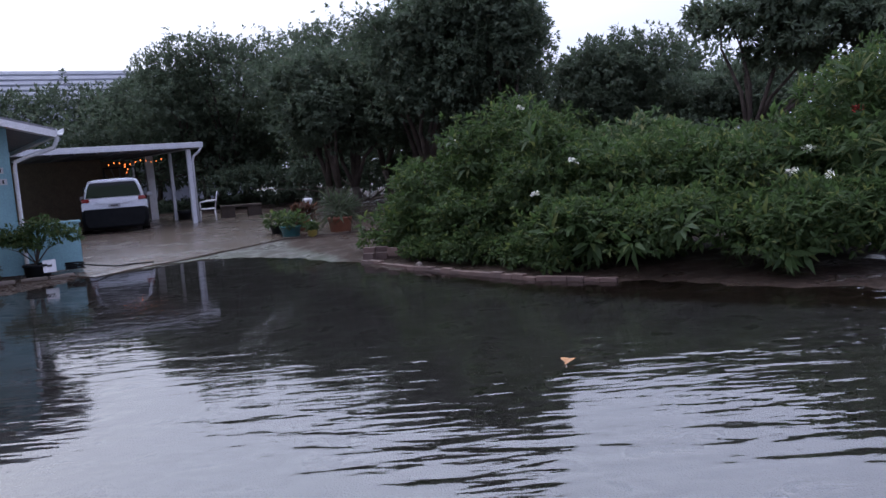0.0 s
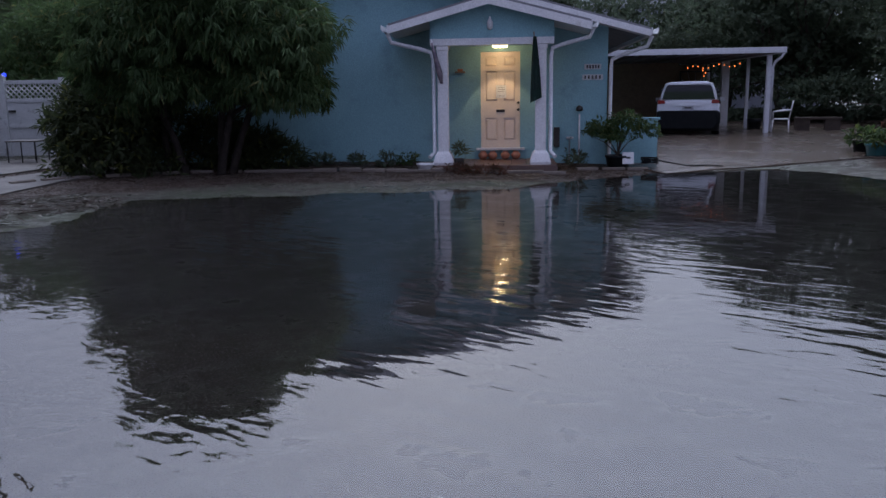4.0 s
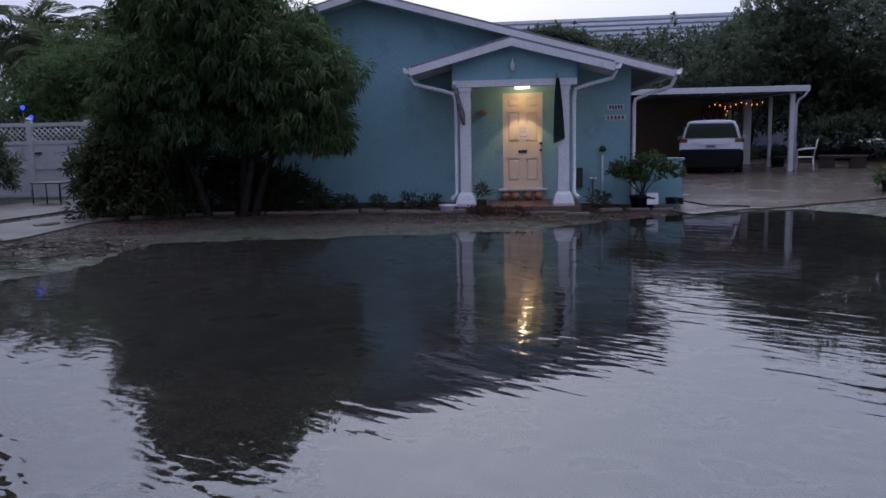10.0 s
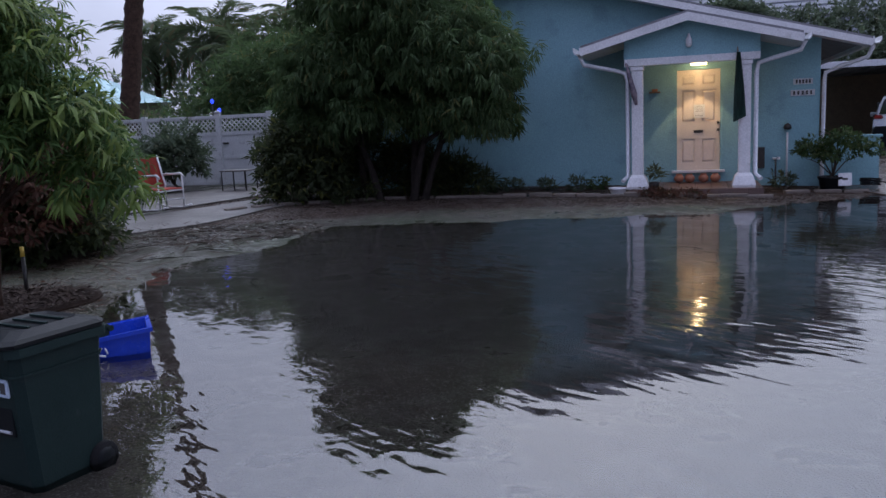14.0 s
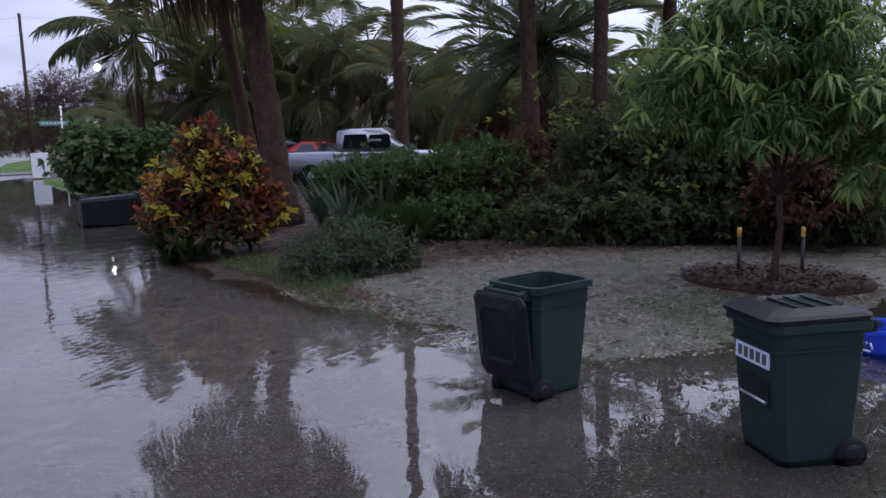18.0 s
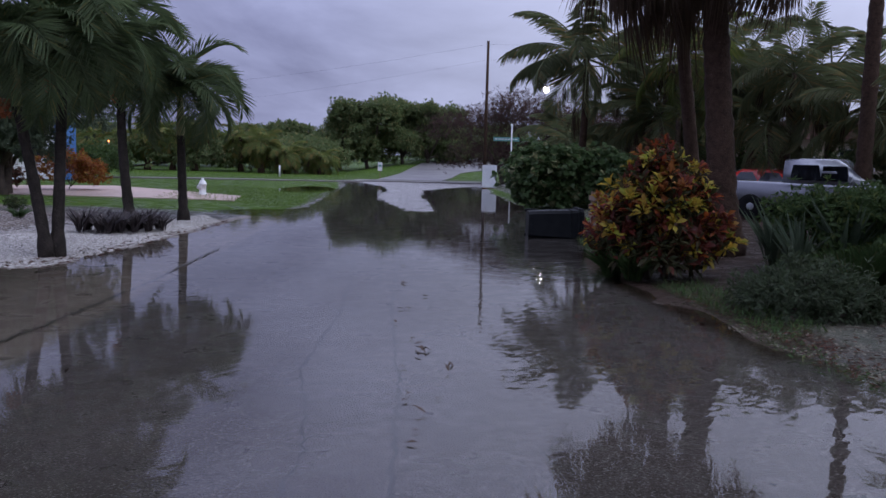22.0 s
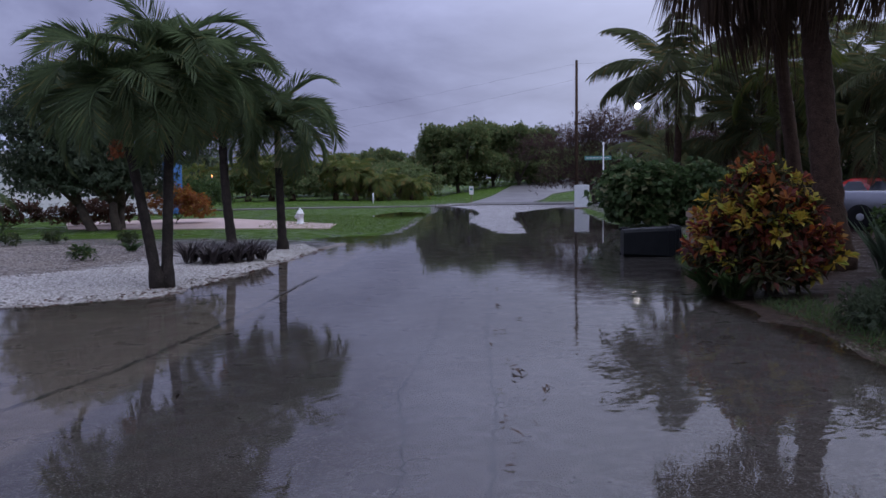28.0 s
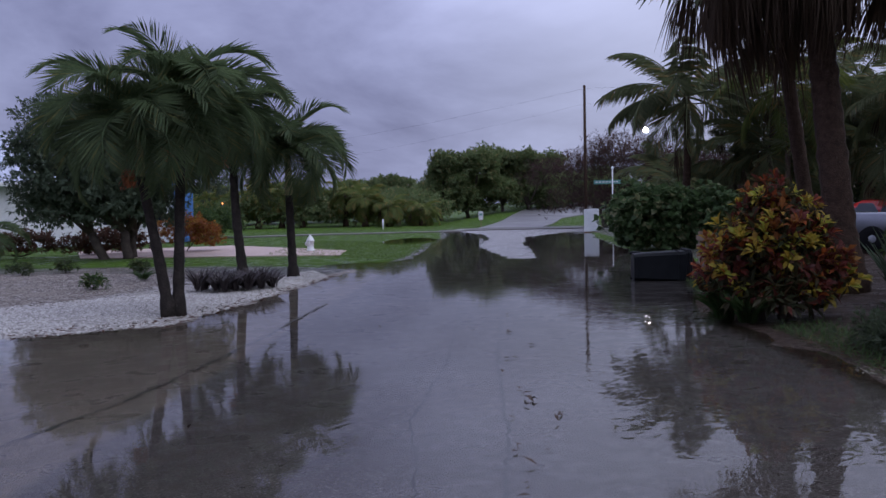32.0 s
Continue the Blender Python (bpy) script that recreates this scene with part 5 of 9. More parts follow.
def dead_frond(seed):
    """A dead fan leaf: its stalk bows out from the crown and the dry strips dangle from its end."""
    rng = np.random.default_rng(seed)
    rib = mesh_of(tube([(0, 0, 0), (0.45, 0, 0.10), (0.85, 0.0, -0.12), (1.05, 0, -0.45)], [0.022, 0.018, 0.014, 0.012], 4), "frond")
    n = 22
    a = rng.random(n) * 6.28
    base = np.tile([[1.05, 0, -0.42]], (n, 1)) + np.stack([np.cos(a), np.sin(a), 0 * a], 1) * 0.04
    way = np.stack([0.30 * np.cos(a) * rng.random(n) + 0.05, 0.30 * np.sin(a) * rng.random(n), -np.ones(n)], 1)
    lf = blades("frond", base, way, np.stack([np.cos(a), np.sin(a), 0.2 + 0 * a], 1), 0.55 + 0.7 * rng.random(n), 0.028, 0.2, bend=0.06)
    bm = bmesh.new(); bm.from_mesh(rib); bm.from_mesh(lf)
    bpy.data.meshes.remove(rib); bpy.data.meshes.remove(lf)
    return mesh_of(bm, "frond")


FAN_DEAD = dead_frond(18)

# ---- north side: hedge and trees beyond the water ----


def lump_row(a, b, n, rx, ry, rz, z, seed, jit=0.5):
    g = random.Random(seed)
    out = []
    for k in range(n):
        s = (k + 0.5) / n
        q = 0.75 + 0.5 * g.random()
        out.append((a[0] + (b[0] - a[0]) * s + g.uniform(-jit, jit), a[1] + (b[1] - a[1]) * s + g.uniform(-jit, jit), z * (0.85 + 0.3 * g.random()), rx * q, ry * q, rz * q))
    return out


tree("plumeria_bush", "broad plumeria bush with white blossoms over the flood", "bush", (1.6, 14.4, 0.1),
     [(1.9, 14.3, 1.55, 1.3, 1.2, 0.95), (0.7, 14.7, 0.95, 1.2, 1.0, 0.8), (2.4, 13.2, 1.05, 1.3, 1.0, 0.75), (3.6, 12.6, 1.05, 1.4, 1.0, 0.75), (1.2, 13.5, 0.65, 1.0, 0.8, 0.55), (2.6, 11.5, 0.56, 1.0, 0.7, 0.46), (3.8, 10.8, 0.6, 1.1, 0.8, 0.5), (4.9, 10.0, 0.5, 1.0, 0.7, 0.42)],
     SHRUBLEAF, 8500, 8, 0.10, 0.4, 0.07, seed=21, droop=0.2, trunks=4, nlimb=16, inner=0.3, plain=True)
tree("plumeria_bush", "plumeria bush with white and red blossoms, leaning over water", "bush", (6.0, 11.9, 0.1),
     [(5.2, 11.9, 1.0, 1.4, 1.2, 0.85), (6.9, 11.6, 1.9, 1.3, 1.2, 0.9), (6.3, 11.0, 1.15, 1.3, 1.0, 0.8), (5.4, 10.0, 0.66, 1.2, 0.8, 0.5), (6.9, 9.8, 0.75, 1.2, 0.8, 0.55)],
     BUSHLEAF, 6000, 8, 0.115, 0.33, 0.07, seed=22, droop=0.2, trunks=4, nlimb=12, inner=0.3, plain=True)
# rosettes of long leaves at the ends of the plumeria's twigs
for cb, lumps, tw, sd in ((0, [(0.3, -0.1, 1.5, 1.35, 1.25, 1.0), (0.9, -1.2, 0.9, 1.4, 1.1, 0.8), (2.1, -1.8, 0.85, 1.5, 1.1, 0.8), (1.0, -2.9, 0.4, 1.1, 0.8, 0.5), (2.3, -3.6, 0.4, 1.2, 0.9, 0.55)], 48, 27),
                          (1, [(-0.8, 0.0, 0.9, 1.5, 1.3, 0.9), (0.9, -0.3, 1.8, 1.4, 1.3, 1.0), (0.3, -0.9, 0.9, 1.4, 1.1, 0.85), (-0.7, -2.0, 0.4, 1.3, 0.9, 0.6)], 90, 28)):
    bush = [o for o in scene.objects if o.name.startswith("plumeria_bush")][cb]
    part("long_foliage", crown_mesh("long_foliage", lumps, tw, 13, 0.27, 0.26, 0.12, sd, 0.85), BUSHLEAF, bush, "long pointed plumeria leaves")
tree("green_shrub", "leafy green shrub behind the brick edging", "bush", (0.2, 14.8, 0.1), lump_row((-0.4, 15.2), (3.4, 11.6), 7, 0.8, 0.7, 0.5, 0.45, 23, 0.25),
     SHRUBLEAF, 1500, 8, 0.15, 0.4, 0.03, seed=24, droop=0.2, inner=0.35, nlimb=7)
tree("yellowing_shrub", "tall yellow-green shrub behind the plumerias", "bush", (5.0, 16.5, 0.1), lump_row((3.2, 17.0), (7.6, 15.6), 5, 1.2, 1.1, 0.72, 1.15, 25, 0.3),
     SEAGRAPE, 2000, 8, 0.17, 0.42, 0.06, seed=26, droop=0.1, inner=0.35)
for i, (x, y, h, w) in enumerate(((-9.5, 37.0, 7.7, 3.6), (-4.6, 35.5, 8.3, 3.8), (-1.0, 31.0, 8.3, 3.6), (2.0, 27.4, 7.9, 2.6), (1.6, 34.0, 9.4, 3.4), (-2.4, 25.6, 6.0, 2.5), (0.2, 24.2, 6.9, 2.5), (2.3, 22.9, 6.7, 2.1), (7.0, 29.5, 5.7, 2.9), (11.5, 30.5, 4.7, 3.0), (-14.5, 42.0, 7.4, 3.6))):
    g = random.Random(40 + i)
    lumps = [(x + g.uniform(-1, 1) * w * 0.55, y + g.uniform(-1, 1) * w * 0.5, h * g.uniform(0.42, 0.84), w * g.uniform(0.38, 0.6), w * g.uniform(0.38, 0.6), h * g.uniform(0.13, 0.2)) for _ in range(12)]
    tree("oak_tree", "dark dense broadleaf tree behind the carport yard", "tree", (x, y, 0.2), lumps, DARKLEAF, 4600, 8, 0.15, 0.42, 0.15, seed=50 + i, group="trees behind the yard", droop=0.3, trunks=3, nlimb=15, fork=0.25, inner=0.3, plain=True)
for i, (x, y, lumps) in enumerate(((8.2, 22.0, [(9.1, 22.0, 4.7, 1.5, 1.4, 0.7), (10.6, 21.2, 4.2, 1.8, 1.7, 0.8), (10.4, 21.4, 4.9, 1.7, 1.6, 0.7), (12.4, 20.6, 4.6, 1.7, 1.7, 0.8), (12.3, 20.2, 3.8, 1.6, 1.5, 0.9), (9.8, 21.6, 3.7, 1.1, 1.1, 0.6), (8.1, 22.6, 4.9, 0.7, 0.7, 0.5)]),
                                   (11.5, 16.5, [(11.2, 16.4, 3.3, 1.5, 1.4, 1.0), (12.6, 16.0, 4.4, 1.6, 1.5, 1.1), (10.2, 16.8, 2.2, 1.2, 1.2, 0.9), (12.4, 15.6, 2.4, 1.5, 1.4, 1.1)]))):
    tree("spreading_tree", "wide dark tree with forked limbs above the hedge", "tree", (x, y, 0.2), lumps, DARKLEAF, 3800, 8, 0.17, 0.42, 0.13, seed=80 + i, droop=0.2, nlimb=8, fork=0.3, plain=True, inner=0.25)
# undergrowth that closes the back of the yard
tree("undergrowth", "dark undergrowth below the trees at the back of the yard", "bush", (-3.0, 29.5, 0.1), lump_row((-8.6, 34.8), (8.8, 26.4), 13, 1.8, 1.2, 1.1, 1.1, 31, 0.6), DARKLEAF, 3400, 8, 0.19, 0.42, 0.05, seed=32, inner=0.3, plain=True)
tree("undergrowth", "dark hedge beside the carport", "bush", (-13.0, 36.0, 0.1), lump_row((-24.0, 34.0), (-5.5, 38.0), 11, 2.2, 1.6, 2.0, 2.8, 33, 0.8) + lump_row((-26.0, 38.0), (-8.0, 41.0), 9, 2.2, 1.6, 1.6, 4.4, 331, 0.6), DARKLEAF, 4000, 8, 0.25, 0.42, 0.08, seed=34, inner=0.3, plain=True)
# This row is added in place of tree shade on the pale ground.
tree("undergrowth", "low dark shrubs added for the tree shade behind the driveway", "bush", (*home(11.0, 18.0)[:2], 0.1), lump_row(tuple(home(8.6, 19.0)[:2]), tuple(home(15.0, 17.6)[:2]), 8, 0.8, 0.7, 0.4, 0.35, 39, 0.2), DARKLEAF, 1300, 8, 0.17, 0.42, 0.04, seed=391, inner=0.3, plain=True)
tree("undergrowth", "dense dark woodland edge behind the yard", "bush", (4.0, 38.0, 0.1), lump_row((-16.0, 44.0), (15.0, 31.0), 14, 2.6, 2.0, 2.0, 2.1, 35, 0.8), DARKLEAF, 3600, 8, 0.28, 0.42, 0.08, seed=36, inner=0.3, plain=True)

tree("undergrowth", "tall dark woodland far behind the yard", "bush", (0.0, 46.0, 0.1), lump_row((-22.0, 50.0), (18.0, 37.0), 14, 3.0, 2.2, 2.4, 3.6, 37, 0.8), DARKLEAF, 3600, 8, 0.32, 0.42, 0.1, seed=372, inner=0.3, plain=True)
tree("low_shrub", "low leafy growth behind the brick edging", "bush", (0.9, 13.0, 0.05), lump_row((-0.2, 14.0), (2.3, 11.2), 6, 0.5, 0.45, 0.28, 0.22, 373, 0.1), SHRUBLEAF, 1100, 8, 0.09, 0.4, 0.02, seed=374, inner=0.3, plain=True)

# ---- the mango tree before the house ----
MT = home(-5.6, -2.0)
g = random.Random(9)
tree("mango_tree", "dense drooping mango tree in front of the blue house", "tree", (MT.x, MT.y, 0.1),
     [(*home(-5.6 + a, -2.0 + b, z), rx, rx * 0.9, rz) for a, b, z, rx, rz in ((0.2, 0, 2.75, 1.4, 1.0), (-1.2, -0.1, 2.6, 1.2, 0.9), (1.2, 0.1, 2.3, 1.2, 0.95), (0.0, -0.2, 3.9, 1.35, 1.0), (-0.9, 0.2, 4.1, 1.15, 1.0), (0.9, 0.2, 3.2, 1.1, 0.9), (1.7, 0, 1.65, 0.8, 0.6), (-1.6, 0, 2.0, 0.85, 0.6), (1.75, 0.2, 2.6, 0.8, 0.8), (1.0, -0.2, 1.7, 0.75, 0.5), (-0.5, -0.3, 1.85, 0.95, 0.5), (-1.3, 0.0, 1.6, 0.9, 0.5))],
     MANGO, 9500, 11, 0.19, 0.125, 0.075, DARK_BARK, seed=11, droop=1.25, trunks=5, nlimb=20, fork=0.5, inner=0.35, bend=0.3, stance=1.6)
tree("dark_shrub", "dark glossy shrub beside the mango tree", "bush", (*home(-8.0, -2.0)[:2], 0.15), [(*home(-8.1 + a, -2.1 + b, z), 0.8, 0.75, 0.6) for a, b, z in ((0.2, 0, 0.95), (0.7, 0.1, 0.75), (0.5, 0.1, 1.35), (1.0, 0, 1.2), (0.4, -0.1, 0.4))], HEDGELEAF, 1100, 8, 0.17, 0.3, 0.03, seed=12, trunks=3)
tree("dark_shrub", "dark leafy undergrowth in the shade of the mango tree", "bush", (*home(-6.2, -1.2)[:2], 0.15), [(*home(-6.2 + a, -1.2 + b, z), 0.6, 0.5, 0.4) for a, b, z in ((0, 0, 0.35), (-0.9, -0.1, 0.5), (0.9, 0.1, 0.3), (-0.4, -0.9, 0.2), (-0.6, 0.3, 1.0), (-1.3, 0.2, 1.2), (0.7, 0.2, 0.7), (1.2, 0.4, 0.55), (0.3, 0.5, 0.95), (1.7, 0.3, 0.3))], HEDGELEAF, 1050, 8, 0.22, 0.13, 0.03, seed=121, trunks=2, droop=0.4)

# ---- west side: hedge, sapling, croton ----
SAP = Vector((-8.45, 1.6, 0.1))
tree("young_mango_tree", "young mango sapling with bright drooping leaves, tied to stakes", "tree", SAP,
     [(-8.6, 1.55, 2.25, 0.85, 0.95, 0.65), (-8.6, 0.95, 1.85, 0.75, 0.7, 0.5), (-8.5, 2.1, 1.75, 0.7, 0.65, 0.5), (-8.6, 1.6, 2.75, 0.6, 0.7, 0.35), (-8.3, 2.55, 1.2, 0.45, 0.45, 0.35), (-8.4, 1.5, 1.55, 0.75, 0.7, 0.4)],
     MANGO_Y, 1500, 11, 0.15, 0.16, 0.036, PALM_BARK, seed=13, droop=0.55, nlimb=10, fork=0.45, bend=0.3, inner=0.3, plain=False)
tree("dark_hedge", "tall dark hedge of mixed shrubs on the gravel edge", "hedge", (-12.0, 0.6, 0.1), lump_row((-11.9, -0.4), (-12.3, 3.2), 6, 0.9, 1.0, 0.95, 1.1, 14, 0.3) + lump_row((-11.5, -1.0), (-11.7, 3.4), 8, 0.65, 0.7, 0.45, 0.35, 145, 0.15), HEDGELEAF, 5600, 8, 0.11, 0.4, 0.04, seed=15, inner=0.3, trunks=3)
tree("green_shrub", "low bright green shrub on the gravel edge", "bush", (-13.0, -2.9, 0.1), lump_row((-12.9, -4.3), (-12.6, -1.9), 4, 0.8, 0.9, 0.55, 0.8, 16, 0.2) + lump_row((-12.4, -4.2), (-11.9, -1.7), 5, 0.6, 0.6, 0.35, 0.3, 165, 0.1), SHRUBLEAF, 3000, 8, 0.10, 0.42, 0.03, seed=17, inner=0.3)
tree("croton", "croton shrub with red, yellow and orange leaves", "bush", (-10.6, -5.35, 0.1), [(-10.5, -5.48, 0.85, 0.62, 0.62, 0.6), (-10.25, -5.82, 0.5, 0.46, 0.46, 0.42), (-10.3, -5.32, 0.35, 0.56, 0.56, 0.35), (-10.7, -5.1, 0.55, 0.5, 0.45, 0.45), (-10.6, -5.48, 1.4, 0.40, 0.40, 0.4)], CROTON_G, 520, 9, 0.16, 0.34, 0.03, seed=18, droop=0.0, trunks=4, nlimb=12)
tree("groundcover_mound", "low grey-green mound of trailing groundcover", "bush", (-9.1, -3.0, 0.05), [(-9.15, -3.0, 0.12, 0.72, 0.72, 0.5), (-9.3, -3.4, 0.1, 0.5, 0.4, 0.3), (-9.2, -2.6, 0.1, 0.45, 0.4, 0.3)], SAGE, 1500, 7, 0.07, 0.35, 0.0, seed=19, droop=0.1, inner=0.5)

# palms
palm("cabbage_palm", "tall cabbage palm with a dark rough trunk and dead fronds", (-13.95, -5.95, 0.1), (-13.72, -6.5, 6.5), 0.25, FAN, 26, FROND, PALM_BARK, 31, skirt=72, skirtmesh=FAN_DEAD, size=1.42, low=-0.3, bow=0.05)
palm("cabbage_palm", "slim palm with a dark trunk behind the croton", (-16.5, -7.6, 0.1), (-16.12, -8.45, 6.9), 0.15, FAN, 22, FROND, PALM_BARK, 32, skirt=52, skirtmesh=FAN_DEAD, size=1.4, low=-0.3, bow=0.05)
palm("cabbage_palm", "straight tall palm trunk beside the parked pickup", (-23.4, -6.3, 0.1), (-23.3, -6.3, 12.5), 0.2, FAN, 16, FROND, PALM_BARK, 33, bow=0.0, skirt=8, skirtmesh=FAN_DEAD, size=1.5)
coco = palm("coconut_palm", "tall coconut palm with windblown fronds", (-27.0, -17.5, 0.1), (-27.05, -17.65, 5.6), 0.15, COCO_L, 19, FROND, PALM_BARK, 37, nuts=9, low=-0.22, high=1.3, size=1.35, skirt=5, skirtmesh=FAN_DEAD)
coco.matrix_basis = coco.matrix_basis @ Matrix.Rotation(radians(230), 4, "Z")
for i, (bx, by, tx, ty, tz) in enumerate(((-4.98, -12.42, -4.71, -12.68, 2.25), (-5.12, -12.42, -5.40, -12.74, 2.67), (-8.6, -17.1, -8.58, -17.43, 2.9), (-10.0, -17.3, -10.03, -17.45, 2.05))):
    palm("christmas_palm", "christmas palm with a slim dark trunk on white gravel", (bx, by, 0.05), (tx, ty, tz), 0.088 if i < 2 else 0.11, ADONI, 28, FROND_G, DARK_BARK, 60 + i, group="palms on the gravel bed", shaft=(0.8, 0.85, 0.75, 1.1)[i], low=-0.35, high=1.35, bow=0.04, size=1.13 if i < 2 else 1.22)
palm("date_palm", "big date palm with long stiff arching fronds", (-18.0, -1.6, 0.1), (-18.0, -1.6, 3.4), 0.42, DATE, 50, FROND_DARK, PALM_BARK, 35, low=-0.5, high=1.4, bow=0.0)
for i, (bx, by, h, sz) in enumerate(((-26.9, -13.2, 5.6, 0.95), (-30.0, -12.2, 6.0, 1.0), (-29.2, -9.0, 5.0, 1.0), (-33.0, -14.8, 6.4, 1.1), (-30.0, -19.5, 2.4, 0.9), (-25.6, -4.0, 2.6, 0.8), (-21.0, -3.4, 3.0, 0.85), (-27.8, -14.4, 3.4, 1.0), (-28.0, -10.5, 3.2, 1.0), (-27.0, -7.0, 3.4, 0.95), (-26.0, -1.0, 3.2, 0.95), (-27.5, -9.6, 4.8, 0.9), (-31.0, -13.0, 4.8, 1.1), (-33.0, -22.0, 2.9, 0.9), (-24.5, 2.5, 3.8, 1.0), (-28.5, -4.5, 3.2, 0.9), (-29.2, -16.6, 3.2, 0.8), (-29.5, -7.0, 3.8, 0.9), (-30.5, -10.5, 5.2, 1.0), (-29.0, -2.0, 2.8, 0.8), (-29.5, 1.0, 3.4, 0.9), (-29.0, -14.8, 5.4, 1.0), (-31.5, -16.2, 4.6, 1.0))):
    h = 2.4 + (h - 2.4) * 0.95
    palm("areca_palm", "arching palm among the dense west hedge", (bx, by, 0.1), (bx + 0.2, by, h), 0.10, COCO if i % 5 else COCO_Y, 15, FROND if i % 5 else FROND_Y, PALM_PALE, 90 + i, low=-0.9, high=1.4, group="palms in the west hedge", size=sz, skirt=5 if h > 3 else 0, skirtmesh=FAN_DEAD)
for i, (bx, by, tx, ty, h, r) in enumerate(((-14.3, -1.35, -14.2, -1.5, 6.4, 0.15), (-14.3, -0.3, -14.25, -0.2, 6.8, 0.13), (-16.3, 0.9, -16.2, 1.05, 6.6, 0.14))):
    palm("cabbage_palm", "slim palm trunk rising behind the hedge", (bx, by, 0.1), (tx, ty, h), r, FAN, 16, FROND, PALM_BARK, 130 + i, group="palms behind the gravel", skirt=22, skirtmesh=FAN_DEAD, size=1.3, low=-0.3, bow=0.05)
palm("leaning_palm", "tall leaning palm trunk behind the seats", (-23.1, 7.6, 0.1), (-22.45, 9.15, 14.5), 0.26, COCO, 18, FROND, PALM_BARK, 36)
for i, (bx, by, h) in enumerate(((-34, 15.4, 5.9), (-31, 17.0, 5.3), (-33, 19.5, 6.1), (-37.5, 14.0, 5.9), (-36, 25, 6.2), (-30.5, 15.0, 4.6), (-30.5, 20.5, 5.4), (-29, 22.5, 5.2), (-40.0, 9.0, 6.4))):
    palm("fan_palm", "windblown palm behind the white fence", (bx, by, 0.2), (bx, by + 0.2, h), 0.16, FARP, 34, FROND_DARK, PALM_BARK, 110 + i, group="palms behind the fence")

# sea grape hedge, far trees
tree("sea_grape_hedge", "rounded sea grape hedge with thick round leaves", "hedge", (-23.4, -15.8, 0.1), lump_row((-22.75, -16.95), (-24.9, -14.6), 5, 0.98, 0.98, 0.9, 1.05, 37, 0.15) + lump_row((-22.75, -16.9), (-24.7, -14.5), 5, 0.85, 0.85, 0.45, 0.4, 371, 0.1), SEAGRAPE, 2700, 7, 0.20, 0.95, 0.05, seed=38, droop=0.0, inner=0.4)
for i, (s, r, h, w) in enumerate(((84, -22, 4.6, 4.2), (86, -14, 5.6, 4.2), (84, -6.0, 7.4, 3.4), (84, -3.2, 8.4, 3.6), (86, 0.2, 8.0, 3.6), (88, 3.2, 7.4, 3.4), (80, -30, 4.2, 4.0), (78, -38, 4.4, 4.0), (74, -46, 4.8, 4.0), (95, 6, 6.4, 5.0), (100, 12, 6.5, 5.0), (66, -54, 5.4, 4.0), (88, 20, 7, 5), (72, 26, 7, 5))):
    g = random.Random(140 + i)
    p = road(s, r)
    lumps = [(p.x + g.uniform(-1, 1) * w * 0.7, p.y + g.uniform(-1, 1) * w * 0.7, h * g.uniform(0.25, 0.85), w * g.uniform(0.35, 0.6), w * g.uniform(0.35, 0.6), h * g.uniform(0.13, 0.22)) for _ in range(9)]
    tree("distant_tree", "rounded green tree at the far end of the road", "tree", (p.x, p.y, 0.4), lumps, FARLEAF, 2600, 8, 0.33, 0.45, 0.2, seed=150 + i, group="far trees", inner=0.35, nlimb=9, plain=True)
p = road(54, 7.5)
tree("bare_purple_tree", "wide leafless-looking purple-brown tree beside the road", "tree", (p.x, p.y, 0.2), [(p.x + a, p.y + b, z, 2.7, 2.7, 1.4) for a, b, z in ((0, 0, 4.0), (-2.6, 2.2, 4.2), (2.2, -2.0, 3.6), (0.5, 1, 4.8), (-4.4, 3.6, 4.0), (-1.4, 1.2, 1.8), (1.2, -1.0, 1.8), (-3.4, 3.0, 1.8), (-6.4, 5.4, 3.6), (-5.6, 4.8, 1.9))], PURPLE, 12000, 7, 0.19, 0.14, 0.16, seed=39, trunks=3, inner=0.2)


# ---- more planting ----
part("young_leaves", crown_mesh("young_leaves", [(-0.15, -0.05, 2.15, 0.92, 1.02, 0.72), (-0.15, -0.65, 1.75, 0.8, 0.76, 0.56), (-0.05, 0.5, 1.65, 0.76, 0.68, 0.56), (-0.15, 0.0, 2.65, 0.66, 0.7, 0.42), (0.15, 0.95, 1.1, 0.48, 0.48, 0.38)], 150, 12, 0.20, 0.20, 0.55, 131, 0.95, bend=0.35),
     leaf("lime_mango_leaf", (0.082, 0.142, 0.036), (0.135, 0.200, 0.044), thin=0.4), [o for o in scene.objects if o.name == "young_mango_tree"][0], "bright drooping rosettes of young leaves")
part("young_leaves", crown_mesh("young_leaves", [(0.1, y, 1.1, 0.95, 1.1, 1.0) for y in (-1.6, -0.9, -0.2, 0.5)], 60, 9, 0.10, 0.42, -0.15, 132, 0.95),
     leaf("yellow_hedge_tip", (0.105, 0.145, 0.030), (0.150, 0.185, 0.040)), [o for o in scene.objects if o.name == "dark_hedge"][0], "yellow-green young leaves at the tips")
part("young_leaves", crown_mesh("young_leaves", [(0.2, 0.1, 2.7, 1.5, 1.4, 1.1), (1.3, 0.9, 2.3, 1.25, 1.2, 1.0), (-1.0, -0.6, 2.6, 1.2, 1.1, 0.95), (0.0, -0.2, 3.8, 1.4, 1.3, 1.0)], 260, 11, 0.22, 0.13, 0.9, 133, 0.92, bend=0.35), MANGO, [o for o in scene.objects if o.name == "mango_tree"][0], "long drooping leaf rosettes")
